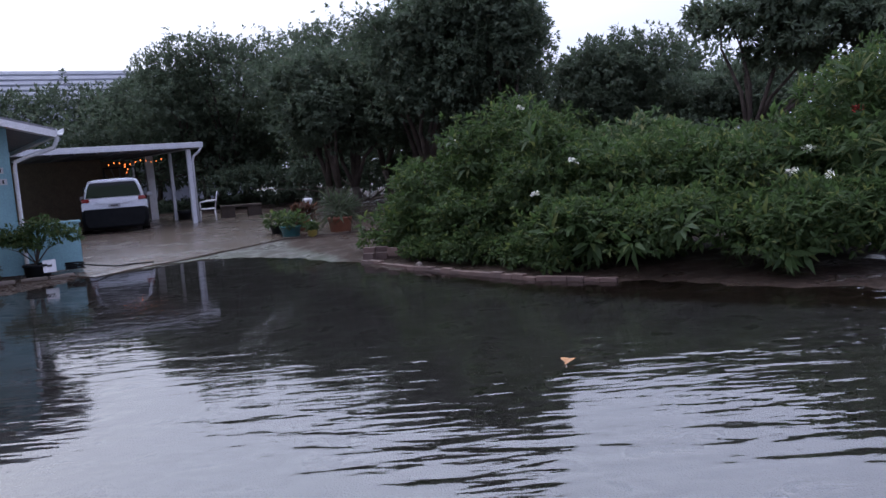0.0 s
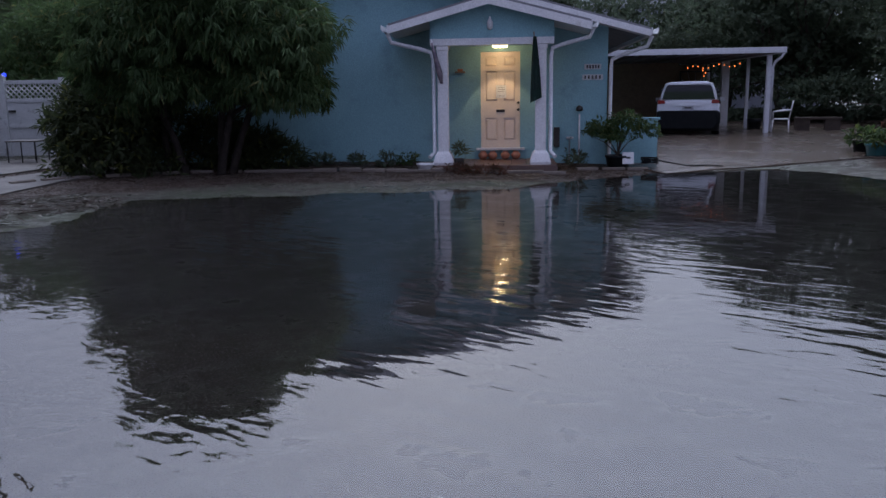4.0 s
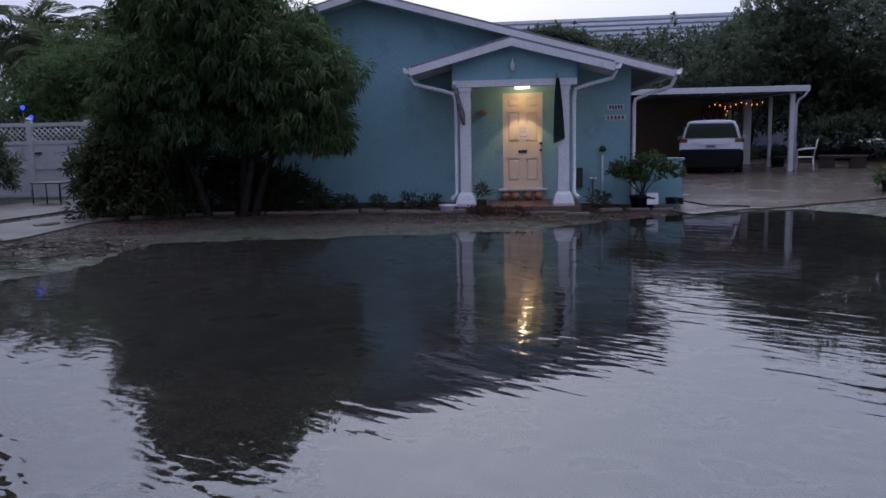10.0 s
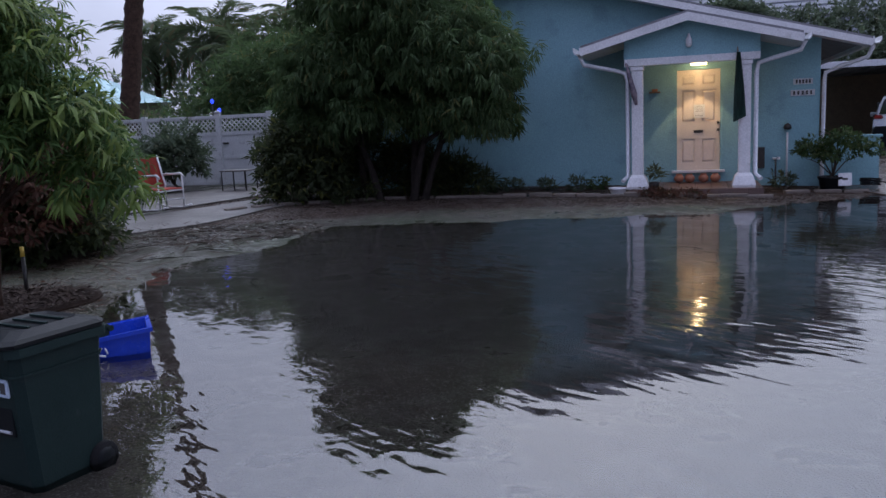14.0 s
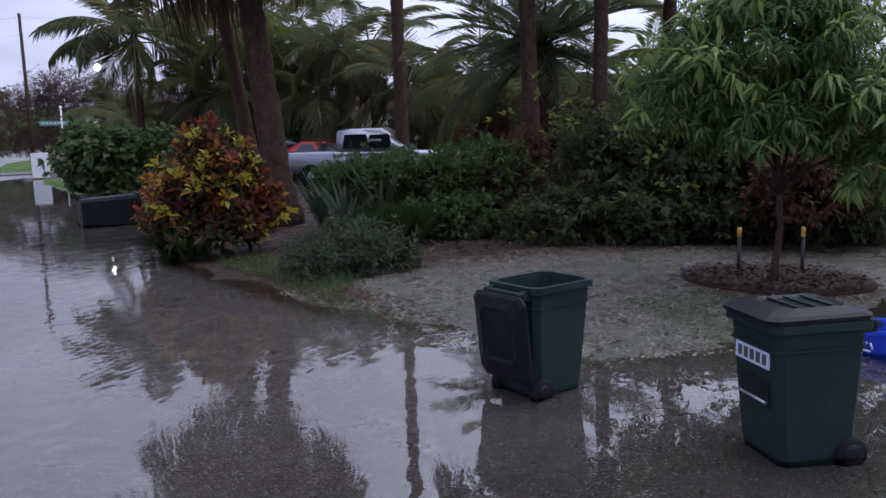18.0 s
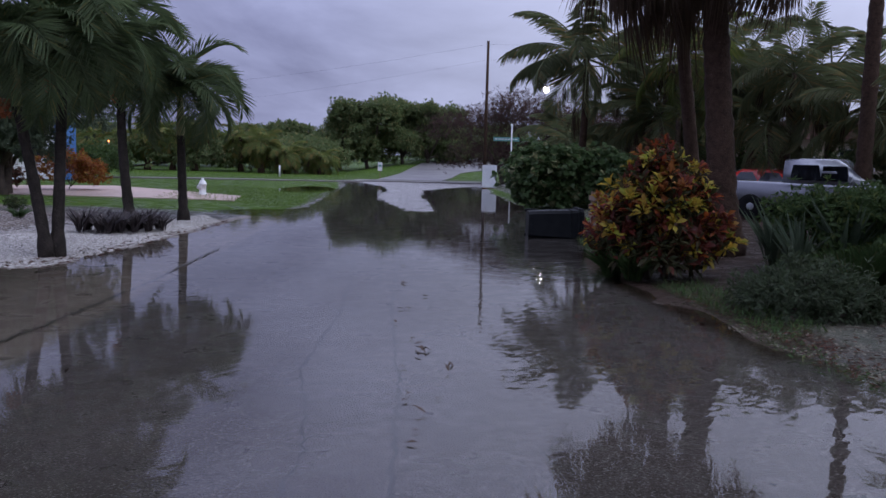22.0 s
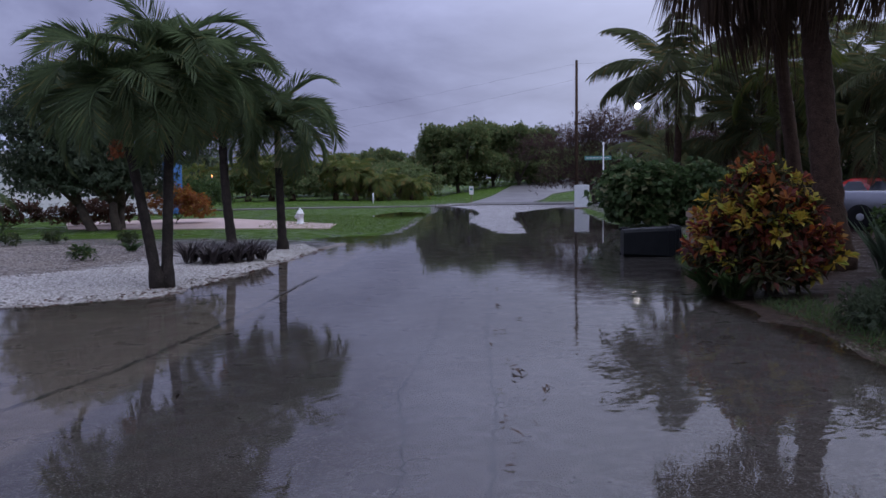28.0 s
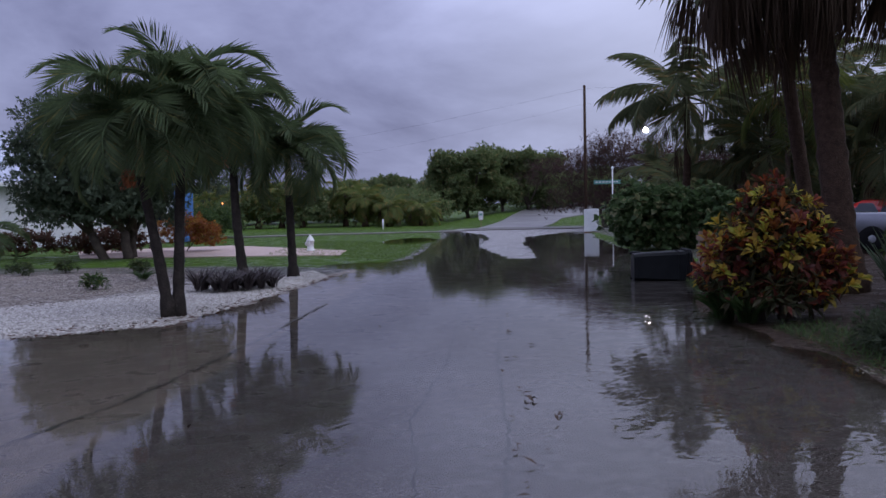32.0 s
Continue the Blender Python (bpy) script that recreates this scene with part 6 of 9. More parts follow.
tree("russet_shrub", "shrub with dry russet leaves behind the sapling", "bush", (-10.9, 2.5, 0.1), [(-10.9, 2.4, 0.75, 0.65, 0.7, 0.6), (-11.0, 2.9, 1.05, 0.5, 0.5, 0.5)], DRYLEAF, 900, 8, 0.10, 0.42, 0.02, seed=201, droop=0.5, trunks=2)
tree("russet_shrub", "thin russet-brown shrub between the hedges", "bush", (-12.7, -1.55, 0.1), [(-12.7, -1.55, 0.7, 0.5, 0.45, 0.6), (-12.9, -1.35, 1.2, 0.45, 0.4, 0.45)], DRYLEAF, 420, 8, 0.11, 0.35, 0.02, seed=2011, droop=0.4, trunks=3)
tree("young_mango_tree", "small mango tree with bright drooping leaves beside the chair", "tree", (-12.9, 4.0, 0.1), [(-12.8, 3.4, 1.15, 0.65, 0.65, 0.7), (-12.9, 3.75, 1.5, 0.55, 0.55, 0.5), (-12.6, 3.3, 0.6, 0.6, 0.6, 0.5)], MANGO_Y, 620, 10, 0.19, 0.2, 0.05, seed=202, droop=0.6, bend=0.3, inner=0.3)
tree("dark_hedge", "dark shrubs closing the back of the gravel", "hedge", (-14.6, 2.6, 0.1), lump_row((-13.9, -0.4), (-15.5, 4.0), 6, 1.1, 1.1, 1.0, 1.4, 203, 0.3) + lump_row((-13.4, -0.7), (-14.2, 3.4), 6, 0.9, 0.9, 0.5, 0.45, 204, 0.2), HEDGELEAF, 4600, 8, 0.12, 0.4, 0.04, seed=204, inner=0.3, trunks=3)
tree("dark_shrub", "dark shrub before the white fence", "bush", (-19.3, 7.6, 0.2), [(-19.4, 7.7, 1.0, 0.7, 0.7, 0.75), (-19.9, 7.0, 0.8, 0.7, 0.7, 0.6)], DARKLEAF, 700, 8, 0.15, 0.35, 0.03, seed=205, droop=0.3)
tree("back_hedge", "tall leafy growth behind the white fence", "hedge", (-25.0, 13.0, 0.2), lump_row((-27.5, 6.0), (-18.5, 20.0), 10, 1.6, 1.6, 1.1, 1.2, 206, 0.6) + lump_row((-26.0, 12.8), (-20.5, 21.0), 8, 1.7, 1.7, 1.3, 3.1, 216, 0.6) + [(-25.0, 11.0, 2.2, 0.9, 0.85, 0.9), (-25.4, 12.1, 2.9, 1.1, 1.0, 1.1), (-24.8, 12.6, 1.9, 1.0, 1.0, 0.9)] + lump_row((-27.6, 14.6), (-23.5, 21.5), 7, 1.5, 1.5, 1.1, 3.9, 217, 0.5), MANGO, 9000, 8, 0.24, 0.2, 0.06, seed=207, droop=0.6, inner=0.3, plain=True, bend=0.3)
tree("back_hedge", "dark woodland edge behind the neighbour's house", "hedge", (-42.0, 22.0, 0.2), lump_row((-48.0, 2.0), (-30.0, 38.0), 12, 3.0, 3.0, 2.0, 2.6, 208, 0.8), DARKLEAF, 2600, 8, 0.34, 0.4, 0.1, seed=209, inner=0.3, plain=True)
tree("back_hedge", "dense mixed growth behind the parked cars", "hedge", (-30.0, -4.0, 0.2), lump_row((-31.0, -16.5), (-27.0, 6.0), 11, 1.9, 1.9, 1.2, 1.3, 210, 0.5), SHRUBLEAF, 3800, 8, 0.2, 0.35, 0.06, seed=211, inner=0.3, plain=True)
tree("brown_hedge", "rust-brown dry growth between the palms", "hedge", (-20.5, -3.2, 0.2), lump_row((-20.0, -3.6), (-17.5, 1.0), 5, 1.0, 1.0, 1.0, 1.2, 212, 0.3), DRYLEAF, 2200, 8, 0.18, 0.2, 0.05, seed=213, inner=0.3, plain=True)
# leafy colours of the croton
for mt, tw, sd in ((CROTON_R, 120, 214), (CROTON_Y, 112, 215), (CROTON_O, 70, 216)):
    cb = [o for o in scene.objects if o.name.startswith("croton")][0]
    part("coloured_leaves", crown_mesh("coloured_leaves", [(0.1, -0.13, 0.75, 0.66, 0.66, 0.62), (0.35, -0.48, 0.5, 0.48, 0.48, 0.46), (-0.1, 0.25, 0.45, 0.52, 0.47, 0.46), (0.0, -0.13, 1.3, 0.41, 0.41, 0.4)], tw, 11, 0.14, 0.40, -0.15, sd, 0.97, wide=0.66), mt, cb)


def tuft_mesh(n, length, width, spread, seed, bend=0.6):
    rng = np.random.default_rng(seed)
    a = rng.random(n) * 2 * np.pi
    base = np.stack([np.cos(a) * spread * 0.25 * rng.random(n), np.sin(a) * spread * 0.25 * rng.random(n), np.zeros(n)], 1)
    way = np.stack([np.cos(a) * (0.12 + 0.65 * rng.random(n)), np.sin(a) * (0.12 + 0.65 * rng.random(n)), np.full(n, 1.5)], 1)
    return blades("foliage", base, way, np.tile([[0, 0, 1.0]], (n, 1)), length * (0.6 + 0.6 * rng.random(n)), width, 0.2, bend=bend, plain=width < 0.01)


def tufts(name, label, category, places, mats, n, length, width, spread, seed, group="", bend=0.6):
    meshes = [tuft_mesh(n, length, width, spread, seed + k, bend) for k in range(2)]
    for me in meshes:
        me.materials.append(mats)
    g2 = random.Random(seed)
    for k, (x, y) in enumerate(places):
        t = thing(name, label, category, pose(x, y, ground_z(x, y) + 0.01, 0, 0, g2.uniform(0, 360)), group)
        o = new("foliage", meshes[k % 2]); o.parent = t
        o.scale = [g2.uniform(0.8, 1.2)] * 3


tufts("ornamental_grass", "arching clump of long green grass blades", "grass clump", [(-10.75, -3.0), (-11.05, -2.75)], GRASSY, 380, 0.62, 0.008, 0.5, 220, "grass clumps", 0.5)
tufts("spiky_plant", "clump of stiff upright dark green leaves", "plant", [(-11.9, -4.0), (-12.2, -3.5), (-12.3, -4.5)], DARKLEAF, 40, 0.95, 0.07, 0.4, 230, "spiky plants", 0.15)
tufts("bromeliad", "dark purple spiky bromeliad on the gravel bed", "plant", [(-7.55 + 0.62 * math.cos(k * 2.4) * (k / 26) ** 0.5 * 1.5, -15.35 + 0.42 * math.sin(k * 2.4) * (k / 26) ** 0.5 * 1.2) for k in range(26)], mat("dark_purple_leaf", (0.022, 0.015, 0.016), (0.036, 0.024, 0.023), 4.0, 0.6, 0.0, 30), 34, 0.40, 0.035, 0.3, 240, "bromeliads", 0.3)
tufts("grass_tuft", "small weed tuft on the gravel", "weed", [(-6.8, -18.5), (-2.0, -19.0), (-13.0, -7.6), (-12.3, -7.3), (-13.8, -8.3), (-11.4, -6.3), (-11.0, -6.0)], GRASSY, 60, 0.22, 0.012, 0.4, 250, "weeds", 0.5)
tufts("verge_grass_clump", "rough clump of grass at the croton's foot", "grass clump", [(-11.0, -6.15), (-11.4, -6.5), (-11.9, -6.75), (-12.3, -7.2), (-10.5, -6.1), (-10.1, -5.95), (-9.9, -5.5)], GRASSY, 120, 0.42, 0.012, 0.5, 255, "verge grass", 0.4)
# border plants along the house bed
g = random.Random(260)
for k, u in enumerate((-4.2, -3.6, -2.9, -2.3, -1.9, 1.5)):
    p = home(u, -0.6 - 0.3 * g.random())
    tree("border_shrub", "small leafy border plant in the mulch bed", "plant", (p.x, p.y, ground_z(p.x, p.y)), [(p.x, p.y, 0.26, 0.18 + 0.1 * g.random(), 0.2, 0.08 + 0.08 * g.random())], SHRUBLEAF if k == 4 else DARKLEAF, 40, 5, 0.09, 0.35, 0.01, seed=261 + k, group="border plants", nlimb=3)
# groundcover by the porch step
p = home(-0.7, -1.95)
tree("groundcover", "low dark groundcover beside the porch step", "plant", (p.x, p.y, 0.05), [(p.x, p.y, 0.10, 0.5, 0.2, 0.14), (*home(-0.2, -1.95)[:2], 0.1, 0.4, 0.2, 0.12)], DRYLEAF, 160, 6, 0.08, 0.3, 0.0, seed=270, droop=-0.2)

# blossoms of the plumerias
for k, (x, y, z) in enumerate(((1.93, 14.3, 2.43), (0.85, 14.2, 2.02), (2.44, 12.3, 1.50), (1.83, 11.9, 1.05), (5.2, 10.6, 1.45), (5.25, 10.2, 1.12), (4.85, 10.35, 1.2), (5.95, 10.9, 1.92))):
    f = thing("blossom_cluster", "cluster of white plumeria blossoms" if k < 7 else "cluster of red plumeria blossoms", "flower", pose(x, y, z), group="plumeria blossoms")
    part("petals", crown_mesh("petals", [(0, 0, 0, 0.055, 0.055, 0.04)], 9, 5, 0.05, 0.6, -0.3, 280 + k, 0.6), PETAL if k < 7 else PETAL_R, f)

# across the road
p = Vector((-9.6, -27.6, 0.1))
tree("broad_tree", "broad leafy tree before the white house", "tree", tuple(p), [(*q, r, r, r * 0.75) for q, r in (((-8.1, -28.1, 4.5), 1.5), ((-9.2, -28.0, 4.3), 1.7), ((-7.6, -28.3, 3.1), 1.35), ((-8.5, -28.0, 2.8), 1.7), ((-10.0, -27.6, 3.4), 1.8), ((-11.4, -27.0, 2.8), 1.5), ((-7.7, -28.3, 1.8), 1.1), ((-9.4, -27.5, 2.1), 1.5), ((-12.0, -26.7, 3.6), 1.2), ((-7.3, -28.5, 2.1), 1.0), ((-8.5, -28.2, 1.75), 1.2), ((-10.4, -27.6, 1.7), 1.2), ((-7.1, -28.4, 3.7), 1.0))], DARKLEAF, 8500, 8, 0.15, 0.38, 0.16, seed=290, trunks=3, nlimb=14, inner=0.3, plain=True)
tree("brown_hedge", "clipped brown-leaved hedge before the white house", "hedge", (-7.5, -31.5, 0.1), lump_row((-2.0, -32.5), (-11.5, -30.5), 9, 0.75, 0.6, 0.55, 0.55, 291, 0.15), DRYLEAF, 2200, 8, 0.12, 0.4, 0.02, seed=292, inner=0.3, plain=True)
tree("orange_croton", "croton shrub with orange leaves at the drive's edge", "bush", (-12.7, -30.0, 0.1), [(-12.6, -30.0, 0.9, 0.9, 0.9, 0.7), (-13.4, -29.8, 0.7, 0.6, 0.6, 0.55)], CROTON_O, 520, 8, 0.14, 0.35, 0.02, seed=293)
tree("green_shrub", "yellow-green shrubs beside the blue corner", "bush", (-19.0, -42.0, 0.1), lump_row((-17.0, -41.0), (-21.5, -44.5), 4, 1.2, 1.0, 0.85, 0.9, 294, 0.2), SHRUBLEAF, 1000, 8, 0.18, 0.4, 0.03, seed=295, plain=True)
for i, (s0, r0, s1, r1, n, zz, rz, m3) in enumerate(((70, -60, 82, -6, 20, 1.9, 1.7, FARLEAF), (66, -22, 74, -5, 9, 1.5, 1.5, FARLEAF), (80, -62, 90, -8, 14, 2.1, 1.7, FARLEAF), (97, -12, 99, 14, 9, 2.8, 2.4, FARLEAF), (84, 8, 70, 40, 10, 3.0, 2.5, FARLEAF), (60, -66, 40, -60, 8, 3.0, 2.5, FARLEAF))):
    a, b = road(s0, r0), road(s1, r1)
    tree("far_hedge", "dense roadside thicket below the far trees", "hedge", (a.x, a.y, 0.3), lump_row((a.x, a.y), (b.x, b.y), n, 2.6, 2.6, rz, zz, 300 + i, 0.8), m3, 2400, 8, 0.36, 0.4, 0.06, seed=310 + i, inner=0.3, plain=True, group="far thickets")
for i, (s, r, h) in enumerate(((66, -20, 3.2), (67, -16.5, 3.6), (68, -13, 3.0), (66, -9, 2.0), (69, -25, 2.8), (64, -30, 2.6), (67, -18.3, 3.0), (66, -11, 2.6), (67, -22.5, 2.8), (68, -6.5, 1.6))):
    p = road(s, r)
    palm("palmetto", "shaggy yellow-green palm at the edge of the far thicket", (p.x, p.y, 0.3), (p.x, p.y, h), 0.2, FARP_Y, 26, FROND_Y, PALM_BARK, 320 + i, low=-1.1, group="far palms", skirt=8, skirtmesh=FAN_DEAD, size=0.9)

p = Vector((-18.3, 29.8, 0.2))
tree("round_tree", "rounded green tree showing above the house roof", "tree", tuple(p), [(p.x + a, p.y + b, z, 0.8, 0.8, 0.6) for a, b, z in ((0, 0, 5.3), (-0.8, -0.5, 5.0), (0.8, 0.5, 5.0), (0, 0, 4.2))], DARKLEAF, 1300, 8, 0.2, 0.42, 0.15, seed=340, plain=True)


# fruit of the christmas palms
FRUIT = mat("orange_palm_fruit", (0.36, 0.11, 0.03), (0.24, 0.06, 0.02), 8.0, 0.5, 0.0, 50, island=0.7)
for i, cp2 in enumerate([o for o in scene.objects if o.name.startswith("christmas_palm")]):
    if i > 2:
        continue
    bx, by, tx, ty, tz = ((-4.98, -12.42, -4.71, -12.68, 2.25), (-5.12, -12.42, -5.40, -12.74, 2.67), (-8.6, -17.1, -8.58, -17.43, 2.9))[i]
    q = Vector((tx - bx, ty - by, tz - 0.05)) + Vector((0.16, -0.05, -0.12))
    part("fruit_cluster", crown_mesh("fruit_cluster", [(q.x, q.y, q.z, 0.11, 0.11, 0.20)], 60, 5, 0.06, 0.5, 0.8, 500 + i, 0.3), FRUIT, cp2, "hanging cluster of orange fruit")

# beyond the white gravel
tree("clipped_hedge", "clipped dark green hedge at the end of the planting bed", "hedge", (-3.1, -19.6, 0.1), lump_row((-1.2, -19.6), (-3.5, -19.5), 5, 0.5, 0.5, 0.42, 0.55, 510, 0.05), HEDGELEAF, 2200, 8, 0.07, 0.45, 0.02, seed=511, inner=0.4, plain=True)
palm("small_palm", "small young palm beside the white house", (-5.0, -25.7, 0.1), (-5.0, -25.7, 1.2), 0.09, ADONI, 10, FROND, PALM_BARK, 512, low=-0.3, size=0.8)
for k, (x, y, r3) in enumerate(((-5.35, -17.3, 0.22), (-5.2, -22.6, 0.30), (-6.2, -22.4, 0.26), (-7.6, -21.0, 0.22))):
    tree("bed_plant", "small sparse plant in the bare soil behind the gravel", "plant", (x, y, ground_z(x, y)), [(x, y, ground_z(x, y) + 0.16, r3, r3, 0.14)], SHRUBLEAF if k == 0 else HEDGELEAF, 60, 5, 0.10, 0.4, 0.01, seed=513 + k, group="plants in the bare bed", nlimb=3)


# ---- house front: small things ----
for z, w in ((2.06, 0.34), (1.85, 0.42)):
    pl = thing("number_plaque", "small pale plaque with raised dark bars on the wall", "plaque", HM @ Matrix.Translation((1.88, -0.02, z)), group="plaques by the door")
    part("board", B(-w / 2, w / 2, 0, 0.018, -0.055, 0.055, bevel=0.005), VINYL, pl)
    for k in range(5):
        u = -w / 2 + 0.04 + k * (w - 0.08) / 4.6
        part("bar", B(u, u + 0.035, -0.006, -0.001, -0.035, 0.035), INK, pl)

lb = thing("wall_lamp", "small dark wall lamp beside the corner", "lamp", HM @ Matrix.Translation((1.62, -0.06, 1.2)))
part("hood", lathe([(0.02, 0.09), (0.06, 0.06), (0.075, 0.0), (0.06, -0.02), (0.03, -0.03)], 10), DARK_METAL, lb)
part("bracket", B(-0.02, 0.02, 0, 0.057, -0.02, 0.05), DARK_METAL, lb)
pipe = thing("standpipe", "white pipe and tap standing against the wall", "pipe", HM)
part("pipe", tube([(1.62, -0.07, 0.1), (1.62, -0.07, 1.12)], 0.018, 6), WHITE, pipe)
part("tap_pipe", tube([(1.42, -0.10, 0.1), (1.42, -0.10, 0.62), (1.46, -0.14, 0.66)], 0.016, 6), STEEL, pipe)
part("tap", tube([(1.36, -0.10, 0.63), (1.50, -0.10, 0.63)], 0.025, 6), WHITE, pipe)
cam_box = thing("wall_box", "small grey box on the house wall", "box", HM)
part("box", B(1.10, 1.22, -0.12, -0.003, 0.45, 0.85, bevel=0.01), DARK_METAL, cam_box)

flag = thing("flag", "dark green flag hanging limp from the porch beam", "flag", HM @ Matrix.Translation((0.66, PY + 0.02, 0)))
fl = bmesh.new()
rows_f = []
for i in range(13):
    s = i / 12
    z = 2.58 - 1.16 * s
    half = 0.03 + 0.12 * s * (1 - 0.35 * s)
    rows_f.append([fl.verts.new((-half + 2 * half * j / 8 + 0.03 * s, -0.03 + 0.025 * math.sin(j * 1.9 + i * 0.35), z + (0.10 * (j / 8 - 0.5) if i == 12 else 0))) for j in range(9)])
for a, b in zip(rows_f, rows_f[1:]):
    for j in range(8):
        fl.faces.new((a[j], a[j + 1], b[j + 1], b[j])).smooth = True
bmesh.ops.solidify(fl, geom=fl.faces[:], thickness=0.006)
part("cloth", fl, mat("dark_green_cloth", (0.012, 0.05, 0.035), (0.02, 0.035, 0.03), 4.0, 0.9, 0.3, 90), flag)
part("flagpole", tube([(0.0, 0.08, 2.50), (-0.02, -0.05, 2.66)], 0.012, 6), WOOD, flag)
flag = thing("flag", "furled dark and white flag on the porch column", "flag", HM @ Matrix.Translation((-1.10, PY + 0.0, 0)))
part("flagpole", tube([(0.0, 0.06, 2.0), (-0.16, -0.1, 2.55)], 0.012, 6), WHITE, flag)
part("cloth", tube([(-0.15, -0.1, 2.5), (-0.08, -0.06, 2.2), (-0.02, -0.02, 1.95), (0.02, -0.02, 1.75)], [0.02, 0.045, 0.06, 0.025], 7), mat("striped_flag_cloth", (0.03, 0.03, 0.06), (0.25, 0.2, 0.2), 9.0, 0.9, 0.2, 60), flag)
shelf = thing("wall_shelf", "little wooden bird shelf on the porch wall", "shelf", HM)
part("board", B(-0.93, -0.72, -0.16, -0.003, 1.98, 2.01, bevel=0.004), WOOD, shelf)
part("block", B(-0.88, -0.77, -0.12, -0.02, 2.013, 2.06, bevel=0.01), TERRA, shelf)

pot0 = None
for i, u in enumerate((-0.36, -0.16, 0.10, 0.32)):
    m = HM @ pose(u, -0.24, 0.213)
    if pot0 is None:
        pot0 = thing("clay_pot", "small round terracotta pot on the porch floor", "pot", m, group="pots by the door")
        part("body", lathe([(0.035, 0.0), (0.07, 0.02), (0.098, 0.07), (0.092, 0.115), (0.06, 0.145), (0.055, 0.165), (0.065, 0.17), (0.05, 0.17), (0.045, 0.10)], 14), TERRA, pot0)
    else:
        copy_thing(pot0, m)
fig = thing("garden_planter", "dark potted plant on the porch floor beside the column", "pot plant", HM @ pose(-0.78, PY + 0.16, 0.213))
part("pot", lathe([(0.05, 0.0), (0.09, 0.02), (0.10, 0.10), (0.085, 0.12), (0.06, 0.12)], 12), DARK_METAL, fig)
part("leaves", crown_mesh("leaves", [(0, 0, 0.25, 0.12, 0.12, 0.12)], 20, 5, 0.14, 0.25, 0.1, 3), DARKLEAF, fig)
ho = thing("plant_hook", "thin dark metal hook stuck in the porch edge", "hook", HM @ pose(-1.0, PY + 0.2, 0.213))
part("rod", tube([(0, 0, 0), (0, 0, 0.22), (0.02, 0, 0.27), (0.06, 0, 0.26)], 0.006, 5), DARK_METAL, ho)
jug = thing("stone_pot", "pale square stone pot at the bed's edge", "pot", HM @ pose(-1.42, -1.62, 0.06))
part("body", lathe([(0.10, 0.0), (0.13, 0.08), (0.15, 0.16), (0.17, 0.17), (0.17, 0.20), (0.13, 0.20), (0.11, 0.12)], 10), WHITE, jug)

# wing wall and its pot plant
wing = thing("wing_wall", "low turquoise wall at the corner of the house", "wall", HM, kind="structure")
part("wall", B(WR + 0.003, 3.22, -0.02, 0.16, -0.1, 0.97), STUCCO, wing)
part("coping", B(WR + 0.003, 3.26, -0.05, 0.19, 0.972, 1.02, bevel=0.012), STUCCO, wing)
pp = thing("pot_plant", "leafy citrus shrub in a black pot against the low blue wall", "pot plant", HM @ pose(2.35, -0.62, ground_z(*home(2.35, -0.62)[:2])))
part("pot", lathe([(0.16, 0.0), (0.21, 0.04), (0.24, 0.22), (0.26, 0.23), (0.26, 0.27), (0.22, 0.27), (0.20, 0.2)], 18), BIN_BLACK, pp)
part("stem", limbs((0, 0, 0.15), [(-0.4, 0, 0.85), (0.35, 0.05, 0.9), (0.0, -0.2, 1.0), (0.1, 0.2, 0.95), (-0.2, 0.1, 1.0), (0.55, -0.1, 0.75), (-0.55, -0.1, 0.65)], 0.022, 3, 0.25, 6, 0.04), BARK, pp)
part("crown", crown_mesh("crown", [(-0.4, 0, 0.75, 0.3, 0.28, 0.22), (0.1, 0, 0.9, 0.36, 0.32, 0.22), (0.5, -0.05, 0.72, 0.3, 0.26, 0.2), (-0.1, -0.1, 0.62, 0.3, 0.25, 0.16)], 460, 7, 0.075, 0.42, 0.1, 5, 0.2), BUSHLEAF, pp)
tile = thing("leaning_plaque", "white square tile with a dark mark leaning on the pot", "plaque", HM @ pose(2.52, -0.86, 0.15, -12, 0, 0))
part("slab", B(-0.11, 0.11, -0.012, 0.012, 0, 0.23, bevel=0.006), WHITE, tile)
part("mark", B(-0.045, 0.045, -0.0155, -0.0125, 0.10, 0.14), INK, tile)
hose = thing("garden_hose", "coiled black garden hose at the foot of the low wall", "hose", HM @ pose(3.0, -0.45, 0.10))
hp = []
for k in range(40):
    a = k * 0.55
    hp.append((0.17 * math.cos(a) * (1 + 0.1 * math.sin(k)), 0.14 * math.sin(a), 0.02 + 0.003 * k))
hp += [(0.35, -0.1, 0.05), (0.7, -0.05, -0.02), (1.1, 0.05, -0.03), (1.45, 0.0, -0.04)]
part("tube", tube(hp, 0.014, 6), RUBBER, hose)

# edging stones along the bed before the house
ed = thing("stone_edging", "row of worn limestone edging along the mulch bed", "edging", kind="structure")
line = [home(u, -b) for u, b in ((2.95, 0.75), (2.0, 0.9), (1.4, 1.15), (1.25, 1.72), (-1.3, 1.78), (-2.6, 1.75), (-3.6, 1.76), (-4.9, 1.82), (-6.0, 1.95), (-6.9, 2.3), (-7.8, 3.0), (-8.4, 3.9))]
stone = [mesh_of(box(bmesh.new(), -0.22, 0.22, -0.06, 0.06, -0.08, 0.055, bevel=0.022), "edging_stone") for _ in range(3)]
for k, me in enumerate(stone):
    me.materials.append(CURB)
    for v in me.vertices:
        v.co += Vector(noise.noise_vector(v.co * 6 + Vector((k * 9, 0, 0)))) * 0.018
g = random.Random(4)
